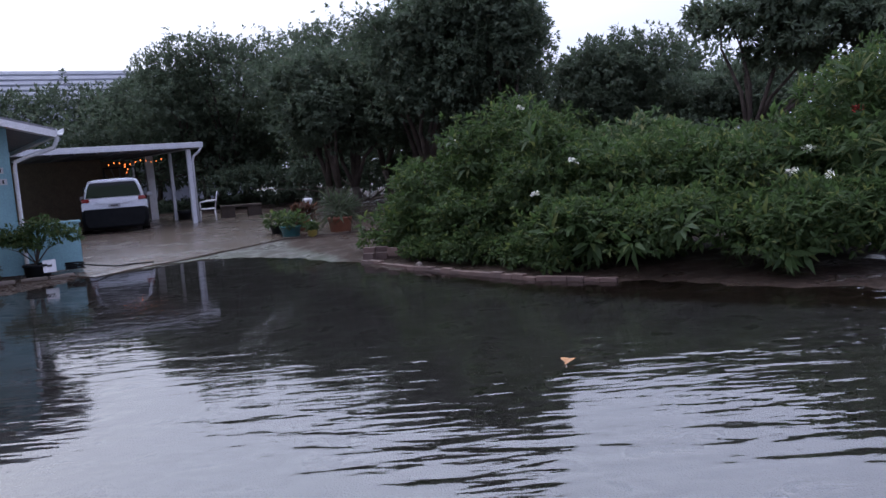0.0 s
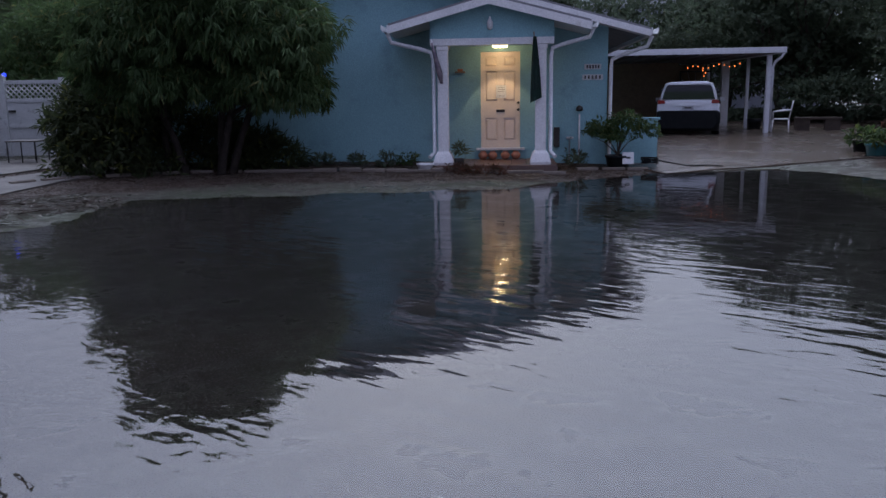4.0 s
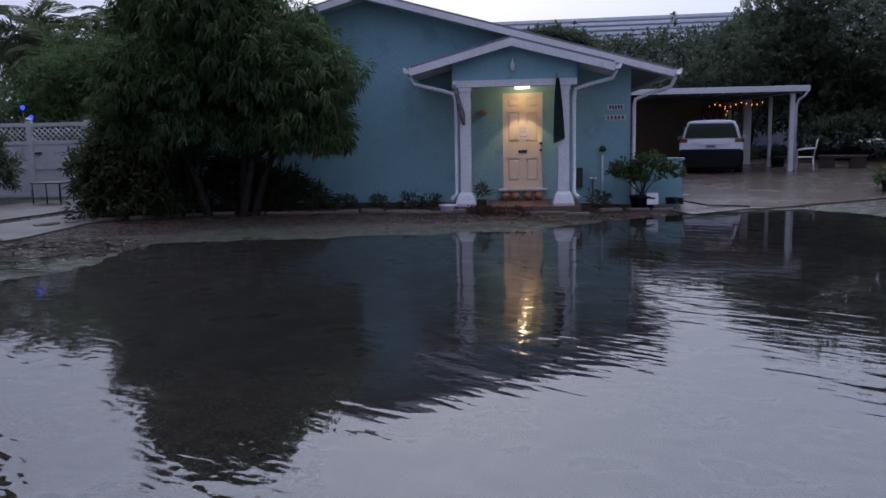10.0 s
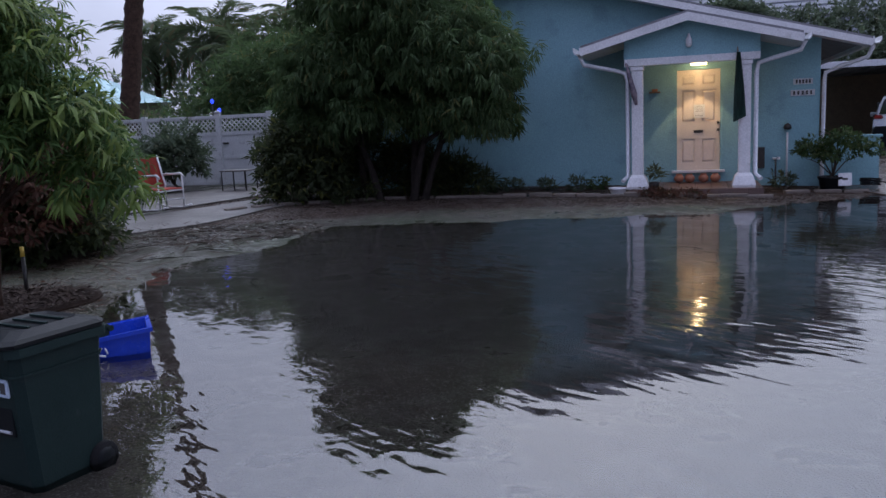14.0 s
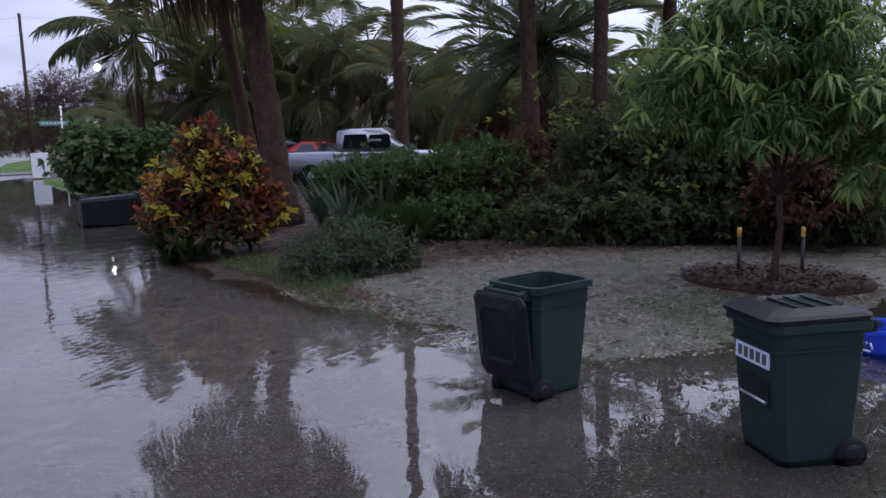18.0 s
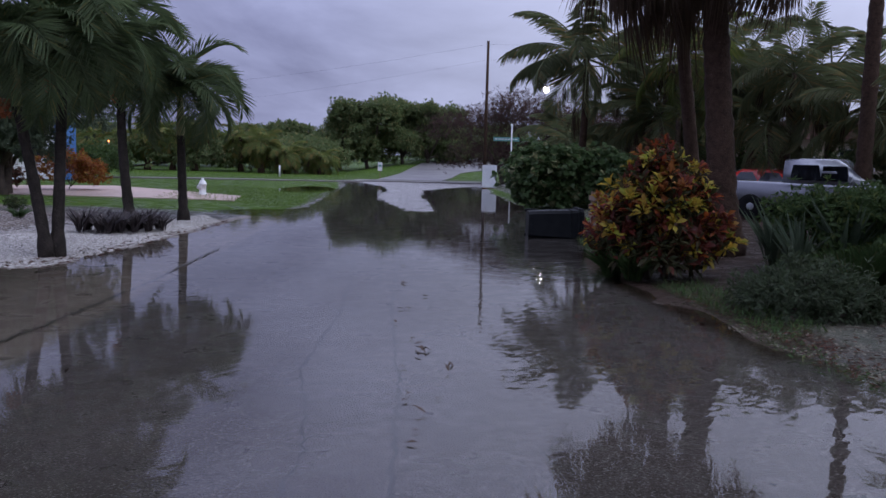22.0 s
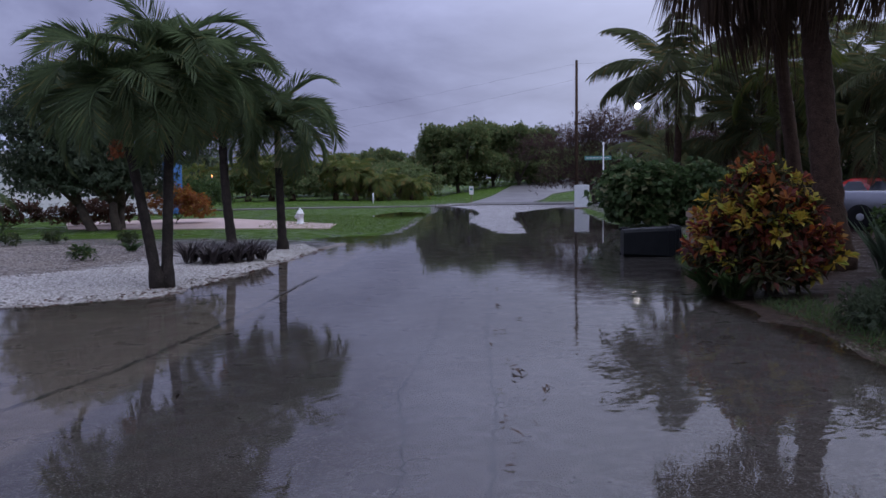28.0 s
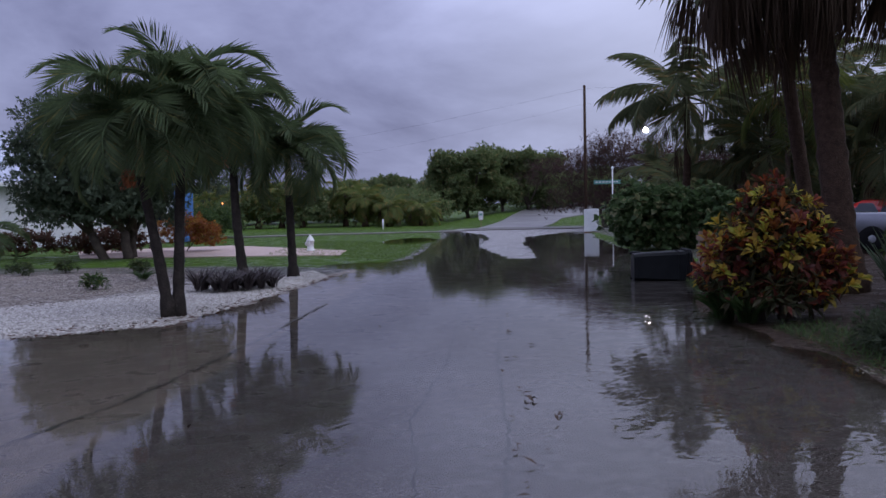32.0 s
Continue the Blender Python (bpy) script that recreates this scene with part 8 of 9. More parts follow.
bx = thing("recycling_box", "blue plastic recycling box half sunk in the flood", "box", pose(-6.28, 2.0, -0.06, 3, -5, 74))
bb = bmesh.new()
o0 = [bb.verts.new(q) for q in ((-0.19, -0.13, 0), (0.19, -0.13, 0), (0.19, 0.13, 0), (-0.19, 0.13, 0))]
o1 = [bb.verts.new(q) for q in ((-0.225, -0.165, 0.24), (0.225, -0.165, 0.24), (0.225, 0.165, 0.24), (-0.225, 0.165, 0.24))]
i1 = [bb.verts.new(q) for q in ((-0.21, -0.15, 0.24), (0.21, -0.15, 0.24), (0.21, 0.15, 0.24), (-0.21, 0.15, 0.24))]
i0 = [bb.verts.new(q) for q in ((-0.18, -0.12, 0.02), (0.18, -0.12, 0.02), (0.18, 0.12, 0.02), (-0.18, 0.12, 0.02))]
for a, b in ((o0, o1), (o1, i1), (i1, i0)):
    for k in range(4):
        bb.faces.new((a[k], a[(k + 1) % 4], b[(k + 1) % 4], b[k]))
bb.faces.new(o0[::-1]); bb.faces.new(i0)
part("tub", bb, BLUE_PLASTIC, bx)
lip = bmesh.new()
for a in ((-0.24, 0.24, -0.18, -0.166), (-0.24, 0.24, 0.166, 0.18), (-0.24, -0.226, -0.166, 0.166), (0.226, 0.24, -0.166, 0.166)):
    box(lip, *a, 0.215, 0.245)
part("rim", lip, BLUE_PLASTIC, bx)
for k in range(3):
    a = radians(90 + 120 * k)
    part("mark", tube([(-0.12 + 0.035 * math.cos(a), -0.163, 0.13 + 0.035 * math.sin(a)), (-0.12 + 0.035 * math.cos(a + 1.5), -0.163, 0.13 + 0.035 * math.sin(a + 1.5))], 0.008, 4), WHITE, bx, "white recycling mark")

sheet("mulch_ring", [(-8.78 + 0.72 * math.cos(a), 1.68 + 0.92 * math.sin(a)) for a in np.linspace(0, 2 * math.pi, 25)[:-1]], 0.018, MULCH_WET, "raised ring of dark wet mulch round the sapling", "mulch", 0.15, 0.12)
# stakes by the sapling
for x, y in ((-9.05, 1.35), (-9.2, 2.0)):
    st = thing("tree_stake", "dark stake with a yellow top beside the sapling", "stake", pose(x, y, ground_z(x, y)), group="stakes by the sapling")
    part("stake", tube([(0, 0, -0.1), (0.01, 0, 0.40)], 0.022, 6), DARK_METAL, st)
    part("cap", tube([(0.01, 0, 0.40), (0.01, 0, 0.50)], 0.023, 6), mat("yellow_paint", (0.5, 0.34, 0.04), (0.42, 0.28, 0.04), 6.0, 0.5, 0.0, 40), st)
rk = thing("pale_rock", "pale limestone rock on the mulch ring", "rock", pose(-9.0, 0.82, 0.12))
part("rock", lathe([(0.03, -0.05), (0.07, -0.01), (0.055, 0.04), (0.02, 0.06)], 6), CONC_PALE, rk)

# ---- fence, seats and the place behind ----
F0 = Vector((-20.35, 9.25, 0.24))
FM = Matrix.Translation(F0) @ Matrix.Rotation(radians(40), 4, "Z")
fence = thing("fence", "white vinyl privacy fence with a lattice top", "fence", FM)
xs = [-6.2, -4.2, -2.1, 0.0, 1.42, 3.2, 5.0]
for x in xs:
    part("post", B(x - 0.065, x + 0.065, -0.065, 0.065, -0.2, 1.86), VINYL, fence)
    part("post_cap", lathe([(0.10, 1.862), (0.10, 1.89), (0.06, 1.92), (0.01, 1.95)], 4), VINYL, fence)
for a, b in zip(xs, xs[1:]):
    part("panel", B(a + 0.067, b - 0.067, -0.018, 0.018, 0.06, 1.33), VINYL, fence)
    for z in (0.05, 0.72, 1.33, 1.76):
        part("rail", B(a + 0.067, b - 0.067, -0.035, 0.035, z - 0.045, z + 0.045, bevel=0.008), VINYL, fence)
    lat = bmesh.new()
    n = int((b - a) / 0.13)
    for k in range(-3, n + 1):
        for s in (-1, 1):
            x0, z0, x1, z1 = a + 0.07 + k * 0.13, 1.375, a + 0.07 + k * 0.13 + 0.34, 1.715
            if s < 0:
                z0, z1 = z1, z0
            t0, t1 = max(0, (a + 0.07 - x0) / 0.34), min(1, (b - 0.07 - x0) / 0.34)
            if t1 > t0 + 0.05:
                tube([(x0 + 0.34 * t0, 0.008 * s, z0 + (z1 - z0) * t0), (x0 + 0.34 * t1, 0.008 * s, z0 + (z1 - z0) * t1)], 0.017, 4, lat)
    part("lattice", lat, VINYL, fence)
part("latch", B(0.10, 0.26, -0.06, -0.03, 1.05, 1.10, bevel=0.01), DARK_METAL, fence)

ta = thing("side_table", "small square dark metal side table on the paving", "table", pose(-18.0, 8.6, 0.25, 0, 0, 36))
part("top", B(-0.34, 0.34, -0.3, 0.3, 0.43, 0.46, bevel=0.006), CONC_PALE, ta)
for x in (-0.31, 0.0, 0.31):
    part("leg", tube([(x, -0.27, -0.02), (x, -0.27, 0.43)], 0.014, 5), DARK_METAL, ta)
    part("leg", tube([(x, 0.27, -0.02), (x, 0.27, 0.43)], 0.014, 5), DARK_METAL, ta)


rc = thing("rocking_chair", "white rocking chair with a red canvas back", "chair", pose(-14.95, 5.6, 0.22, 0, 0, 110))
for s in (-1, 1):
    x = s * 0.28
    part("rocker", tube([(x, -0.45, 0.09), (x, -0.2, 0.03), (x, 0.1, 0.02), (x, 0.4, 0.06), (x, 0.5, 0.11)], 0.018, 6), WHITE, rc)
    part("leg", tube([(x, -0.25, 0.03), (x, -0.25, 0.64)], 0.017, 6), WHITE, rc)
    part("leg", tube([(x, 0.22, 0.03), (x, 0.22, 0.45), (x, 0.38, 1.0)], 0.017, 6), WHITE, rc)
    part("armrest", tube([(x, -0.3, 0.60), (x, -0.22, 0.66), (x, 0.25, 0.64)], 0.022, 6), WHITE, rc)
    part("rail", tube([(x, -0.25, 0.36), (x, 0.22, 0.36)], 0.014, 6), WHITE, rc)
part("seat", prism([(-0.27, 0.38), (0.27, 0.38), (0.27, 0.40), (-0.27, 0.40)], -0.25, 0.22), RED_CUSHION, rc, "red canvas seat")
bk2 = bmesh.new()
v = [bk2.verts.new(q) for q in ((-0.27, 0.23, 0.42), (0.27, 0.23, 0.42), (0.27, 0.385, 0.98), (-0.27, 0.385, 0.98))]
bk2.faces.new(v); bmesh.ops.solidify(bk2, geom=bk2.faces[:], thickness=0.02)
part("back", bk2, RED_CUSHION, rc, "red canvas back")
for z, y in ((0.2, -0.25), (0.2, 0.22), (0.36, -0.25)):
    part("crossbar", tube([(-0.28, y, z), (0.28, y, z)], 0.013, 6), WHITE, rc)

for i, (x, y, z) in enumerate(((-22.1, 9.9, 2.5), (-22.0, 10.05, 2.24))):
    b = thing("blue_lamp", "small blue glowing garden lamp above the fence", "lamp", pose(x, y, 0.2), group="blue lamps")
    part("stem", tube([(0, 0, 0), (0, 0, z - 0.26)], 0.012, 5), DARK_METAL, b)
    part("glow", lathe([(0.0, z - 0.29), (0.05, z - 0.25), (0.055, z - 0.19), (0.0, z - 0.15)], 8), BLUE_LED, b)

# neighbour's house with a teal metal roof
nb = thing("neighbour_house", "pale house with a ribbed teal metal hip roof", "house", pose(-32.5, 9.6, 0.42, 0, 0, 70))
part("wall", B(-4.5, 2.6, 0.5, 8.0, -0.5, 2.5), BEIGE, nb)
rf = bmesh.new()
e = [rf.verts.new(q) for q in ((-5.0, -0.2, 2.45), (3.0, -0.2, 2.45), (3.0, 8.6, 2.45), (-5.0, 8.6, 2.45))]
r2 = [rf.verts.new(q) for q in ((-1.4, 4.2, 4.1), (-0.6, 4.2, 4.1))]
for q in ((e[0], e[1], r2[1], r2[0]), (e[1], e[2], r2[1]), (e[2], e[3], r2[0], r2[1]), (e[3], e[0], r2[0]), (e[3], e[2], e[1], e[0])):
    rf.faces.new(q)
part("roof", rf, ROOF_TEAL, nb, "ribbed teal metal roof")
for k in range(20):
    x = -4.8 + 0.4 * k
    t = min(1, (x + 5.0) / 3.6, (3.0 - x) / 3.6)
    part("roof_rib", tube([(x, -0.19, 2.47), (x, -0.19 + 4.39 * t, 2.47 + 1.65 * t)], 0.022, 4), ROOF_TEAL, nb)

# beige house behind the cars
bh = thing("beige_house", "beige stucco house half hidden behind palms", "house", pose(-40.0, -8.0, 0.2, 0, 0, 90))
part("wall", B(-9, 9, 0, 8, 0, 2.8), BEIGE, bh)
part("roof", prism([(-9.6, 2.8), (9.6, 2.8), (6.0, 3.7), (-6.0, 3.7)], -0.6, 8.6), mat("clay_roof", (0.20, 0.11, 0.08), (0.15, 0.085, 0.065), 2.0, 0.8, 0.5, 10), bh, "brown tiled roof")
for k, x in enumerate((-6.5, -3.0, 0.8, 4.5)):
    w = part("window", B(x - 0.7, x + 0.7, -0.06, -0.003, 1.0, 2.3), WINDOW if k != 2 else lamp_mat("lit_window", (1.0, 0.62, 0.22), 2.2), bh)
    for a in ((x - 0.78, x - 0.702, 0.92, 2.38), (x + 0.702, x + 0.78, 0.92, 2.38), (x - 0.702, x + 0.702, 2.302, 2.38), (x - 0.702, x + 0.702, 0.92, 0.998)):
        part("window_frame", B(a[0], a[1], -0.09, -0.003, a[2], a[3]), WHITE, w)
for x in (-4.8, -1.1, 2.6):
    part("arch_column", lathe([(0.2, 0), (0.16, 0.1), (0.14, 2.3), (0.22, 2.5)], 10, at=(x, -0.5, 0)), WHITE, bh)

# far roof with pale slats (behind the trees)
sl = thing("slatted_roof", "long far roof with pale horizontal bands behind the trees", "building", pose(-23.0, 47.0, 0.2, 0, 0, 30))
part("wall", B(-13, 13, 0, 9, 0, 6.4), ROOF_GREY, sl)
for k in range(6):
    part("slat", B(-13.5, 13.5, -0.5 + 0.5 * k, -0.15 + 0.5 * k, 6.5 + 0.36 * k, 6.68 + 0.36 * k, bevel=0.02), WHITE_METAL, sl)
    part("slat_gap", B(-13.3, 13.3, -0.1 + 0.5 * k, 0.0 + 0.5 * k, 6.3 + 0.36 * k, 6.66 + 0.36 * k), ROOF_GREY, sl)

# ---- the road: markings of wear, sign, box, pole, lamp ----
cr = thing("road_cracks", "thin dark cracks in the wet asphalt", "cracks", kind="stuff")
ck = bmesh.new()


def crack(pts, w):
    g2 = random.Random(len(pts))
    line2 = []
    for (a, b) in zip(pts, pts[1:]):
        n = max(2, int(math.hypot(b[0] - a[0], b[1] - a[1]) / 0.08))
        for k in range(n):
            s = k / n
            line2.append((a[0] + (b[0] - a[0]) * s, a[1] + (b[1] - a[1]) * s + g2.uniform(-0.018, 0.018)))
    prev = None
    for s, r in line2:
        ww = w * g2.uniform(0.4, 1.2)
        a, b = road(s, r - ww), road(s, r + ww)
        va = [ck.verts.new((q.x, q.y, ground_z(q.x, q.y) + 0.012)) for q in (a, b)]
        if prev:
            ck.faces.new((prev[0], prev[1], va[1], va[0]))
        prev = va


crack([(3.0, -0.02), (6, 0.03), (9, -0.05), (12, 0.02), (16, 0.0)], 0.015)
crack([(3.0, -0.62), (4.6, -0.50), (5.6, -0.60), (6.3, -0.72), (8.6, -0.58), (11, -0.6), (13.5, -0.7)], 0.012)
crack([(5.6, -0.60), (5.9, -1.2), (6.3, -2.0)], 0.005)
crack([(2.2, -5.0), (4.5, -3.9), (7.2, -3.3), (10.5, -3.05), (14, -3.0)], 0.02)
part("cracks", ck, INK, cr)
lv = thing("fallen_leaves", "dead leaves and twigs lying on the wet road", "leaves", kind="stuff")
g = np.random.default_rng(8)
sp = [(7.0, 0.15), (10.4, 0.1), (6.7, 0.12), (6.2, 0.42), (5.5, 0.08), (8.7, 0.1), (4.6, 0.05), (7.9, 0.05), (9.5, 0.3), (5.1, 0.25), (12, 0.1), (3.6, 0.1), (11.2, -1.6), (6.0, -2.4)]
base = np.array([tuple(road(s, r, 0.006)) for s, r in sp]) + g.normal(0, 0.03, (len(sp), 3)) * np.array([1, 1, 0.05])
base[:, 2] = np.abs(base[:, 2]) + 0.004
way = np.stack([g.normal(size=len(base)), g.normal(size=len(base)), np.full(len(base), 0.12)], 1)
lm = blades("leaves", base, way, np.tile([[0, 0, 1.0]], (len(base), 1)), 0.06 + 0.07 * g.random(len(base)), 0.03, 0.3)
part("leaves", lm, SOIL, lv)
for k, (s, r, size, turn) in enumerate(((10.53, 0.08, 0.10, 20), (8.71, 0.12, 0.08, 100), (6.86, 0.21, 0.16, 75), (6.38, 0.43, 0.10, 10), (7.28, 0.14, 0.06, 60), (6.27, 0.06, 0.06, 130), (5.59, 0.09, 0.05, 40), (5.46, 0.28, 0.05, 80), (4.82, 0.13, 0.05, 150))):
    p = road(s, r)
    dl = thing("fallen_leaf", "curled brown leaf lying on the wet road", "leaf", pose(p.x, p.y, 0.006, 0, 0, turn), group="leaves on the road")
    part("blade", blades("blade", np.array([[-size * 0.5, 0, 0.006], [size * 0.1, 0.01, 0.006]]), np.array([[1.0, 0.1, 0.12], [0.6, 0.8, 0.2]]), np.array([[0.1, 0.0, 1.0], [0.0, 0.3, 1.0]]), np.array([size, size * 0.5]), size * 0.3, 0.4, 0.3), SOIL, dl)
fl1 = thing("floating_leaf", "orange leaf floating on the flood water", "leaf", pose(1.32, 6.5, 0.004, 0, 0, 40))
part("blade", blades("blade", np.array([[0, 0, 0.0], [0.05, 0.02, 0.0]]), np.array([[1, 0.1, 0.15], [0.4, 0.9, 0.3]]), np.array([[0, 0, 1.0], [0, 0, 1.0]]), np.array([0.16, 0.10]), 0.07, 0.3), mat("orange_leaf", (0.42, 0.19, 0.05), (0.3, 0.12, 0.03), 9.0, 0.5, 0.0, 50), fl1)

sg = thing("street_sign", "green street name sign on a white post", "sign", pose(-37.2, -28.6, 0.0, 0, 0, 128))
part("post", tube([(0, 0, -0.2), (0, 0, 3.6)], 0.04, 6), WHITE, sg)
part("blade", B(-1.05, 0.45, -0.02, 0.02, 2.75, 2.98), SIGN_GREEN, sg, "green name board with plain white bars")
for k in range(7):
    part("bar", B(-0.95 + k * 0.19, -0.82 + k * 0.19, -0.026, -0.021, 2.84, 2.895), WHITE, sg)
part("cap", lathe([(0.06, 3.6), (0.08, 3.66), (0.03, 3.75)], 6), WHITE, sg)
wb = thing("utility_cabinet", "pale utility cabinet with a rusty foot in the water", "cabinet", pose(-36.9, -29.9, -0.1, 0, 0, 129))
part("body", B(-0.42, 0.42, -0.3, 0.3, 0.15, 1.45, bevel=0.02), WHITE_METAL, wb)
part("door", B(-0.02, 0.40, -0.325, -0.303, 0.2, 1.4, bevel=0.006), WHITE_METAL, wb)
part("rusty_foot", B(-0.40, 0.40, -0.28, 0.28, -0.1, 0.147), mat("rust", (0.22, 0.09, 0.04), (0.14, 0.06, 0.03), 5.0, 0.85, 0.4, 40), wb)
pole = thing("utility_pole", "tall dark wooden utility pole", "pole", pose(-38.0, -31.2, 0))
part("pole", tube([(0, 0, -0.3), (0, 0, 8.7)], [0.11, 0.075], 8), PALM_BARK, pole)
wr = thing("overhead_wires", "thin dark overhead wires crossing the sky", "wires")
for a, b, sag in (((-38, -31.2, 8.5), (-26, -64, 6.0), 0.6), ((-38, -31.2, 7.6), (-26, -64, 4.6), 0.7), ((-38, -31.2, 8.5), (-55, -6, 9.5), 0.5), ((-38, -31.2, 7.6), (-55, -6, 8.2), 0.5)):
    a, b = Vector(a), Vector(b)
    part("wire", tube([a.lerp(b, k / 12) - Vector((0, 0, sag * math.sin(math.pi * k / 12))) for k in range(13)], 0.0035, 4), RUBBER, wr)
sl2 = thing("street_lamp", "lit street lamp on a slim pole", "street lamp", pose(-49.2, -34.8, 0.3))
part("pole", tube([(0, 0.9, -0.3), (0, 0.9, 6.6), (0, 0.6, 6.9), (0, 0.1, 6.85)], [0.09, 0.06, 0.05, 0.04], 6), STEEL, sl2)
part("head", B(-0.16, 0.16, -0.30, 0.3, 6.78, 6.90, bevel=0.04), STEEL, sl2)
part("lens", lathe([(0.0, 6.37), (0.13, 6.42), (0.19, 6.56), (0.13, 6.71), (0.0, 6.775)], 14), STREET_LED, sl2, "glowing lamp lens")
mk = thing("marker_post", "short white marker post on the lawn", "post", pose(-34.8, -47.4, 0.1))
part("post", tube([(0, 0, -0.1), (0, 0, 0.8)], 0.06, 6), WHITE, mk)
fs = thing("yard_sign", "small white board on a post before the far trees", "sign", pose(-39.5, -42.0, 0.3, 0, 0, 137))
part("board", B(-0.16, 0.16, -0.02, 0.02, 0.4, 1.0), WHITE, fs)
part("post", B(-0.03, 0.03, 0.022, 0.06, -0.2, 1.0), WOOD, fs)
part("bar", B(-0.1, 0.1, -0.026, -0.021, 0.7, 0.85), SIGN_GREEN, fs)
aw = thing("amber_light", "small amber warning light on a slim post by the far trees", "lamp", pose(-25.7, -54.4, 0.2))
part("post", tube([(0, 0, -0.2), (0, 0, 2.0)], 0.05, 6), STEEL, aw)
part("lamp_head", lathe([(0.0, 2.0), (0.05, 2.03), (0.06, 2.1), (0.0, 2.16)], 10), lamp_mat("amber_lamp", (1.0, 0.25, 0.06), 4.0), aw)
hy = thing("fire_hydrant", "white fire hydrant on the lawn", "hydrant", pose(-15.75, -26.0, ground_z(-15.75, -26.0)))
part("barrel", lathe([(0.17, -0.05), (0.17, 0.05), (0.12, 0.07), (0.12, 0.36), (0.155, 0.38), (0.155, 0.42), (0.12, 0.44), (0.10, 0.52), (0.04, 0.57), (0.04, 0.62)], 14), WHITE, hy)
part("pumper_cap", tube([(0, 0, 0.29), (0.10, -0.16, 0.29)], 0.075, 10), WHITE, hy)
for s in (-1, 1):
    part("hose_cap", tube([(0, 0, 0.31), (s * 0.16, s * 0.1, 0.31)], 0.05, 8), WHITE, hy)
gp = thing("wooden_pallet", "leaning pale wooden pallet behind the croton", "pallet", pose(-16.0, -9.85, 0.1, 0, 0, 50))
for k in range(4):
    part("slat", B(-0.5, 0.5, -0.02, 0.02, 0.05 + 0.2 * k, 0.17 + 0.2 * k, bevel=0.004), WOOD, gp)
for x in (-0.45, 0.0, 0.45):
    part("bearer", B(x - 0.04, x + 0.04, 0.022, 0.1, 0.0, 0.85), WOOD, gp)

# white house with a metal roof across the road
wh = thing("white_house", "white house with a pale ribbed metal roof and blue corner", "house", Matrix.Translation((-4.0, -41.5, 0.2)) @ Matrix.Rotation(radians(172), 4, "Z"))
part("wall", B(-6, 12.3, 0, 9, 0, 3.0), WHITE, wh)
part("corner_wall", B(12.303, 13.2, -0.3, 9, 0, 3.2), BLUE_WALL, wh, "cobalt blue corner wall")
rf = bmesh.new()
e = [rf.verts.new(q) for q in ((-6.6, -0.7, 3.0), (9.0, -0.7, 3.0), (9.0, 9.7, 3.0), (-6.6, 9.7, 3.0))]
r2 = [rf.verts.new(q) for q in ((-2.0, 4.5, 6.0), (4.5, 4.5, 6.0))]
for q in ((e[0], e[1], r2[1], r2[0]), (e[1], e[2], r2[1]), (e[2], e[3], r2[0], r2[1]), (e[3], e[0], r2[0]), (e[3], e[2], e[1], e[0])):
    rf.faces.new(q)
part("roof", rf, ROOF_GREY, wh, "pale ribbed metal roof")
for k in range(30):
    x = -6.3 + 0.52 * k
    t = min(1, (x + 6.6) / 4.6, (9.0 - x) / 4.5)
    if t > 0:
        part("roof_rib", tube([(x, -0.69, 3.02), (x, -0.69 + 5.19 * t, 3.02 + 3.0 * t)], 0.025, 4), ROOF_GREY, wh)
part("eave", B(-6.7, 9.1, -0.76, -0.7, 2.82, 3.02), WHITE, wh)
for x in (-3.5, 0.0, 3.5, 9.5, 11.2):
    w = part("window", B(x - 0.55, x + 0.55, -0.06, -0.003, 0.95, 2.2), WINDOW, wh)
    for a in ((x - 0.62, x - 0.552, 0.88, 2.27), (x + 0.552, x + 0.62, 0.88, 2.27), (x - 0.552, x + 0.552, 2.202, 2.27), (x - 0.552, x + 0.552, 0.88, 0.948), (x - 0.03, x + 0.03, 0.95, 2.2)):
        part("window_frame", B(a[0], a[1], -0.09, -0.062 if a[1] - a[0] < 0.061 and a[2] > 0.9 else -0.003, a[2], a[3]), WHITE, w)


# ---- litter and pebbles ----


def scatter(name, label, category, outline, n, make, material, seed, lift=0.0):
    """Many small loose pieces on the ground inside an outline, joined as stuff."""
    rng = np.random.default_rng(seed)
    P = np.array(outline)
    xy = np.empty((0, 2))
    while len(xy) < n:
        q = P.min(0) + rng.random((n * 2, 2)) * (P.max(0) - P.min(0))
        ok = poly_sd(outline, q[:, 0], q[:, 1]) > 0
        xy = np.concatenate([xy, q[ok]])
    xy = xy[:n]
    z = lay(xy[:, 0], xy[:, 1])[0] + lift
    me = make(np.column_stack([xy, z]), rng)
    me.materials.append(material)
    t = thing(name, label, category, kind="stuff")
    o = new("pieces", me); o.parent = t
    return t


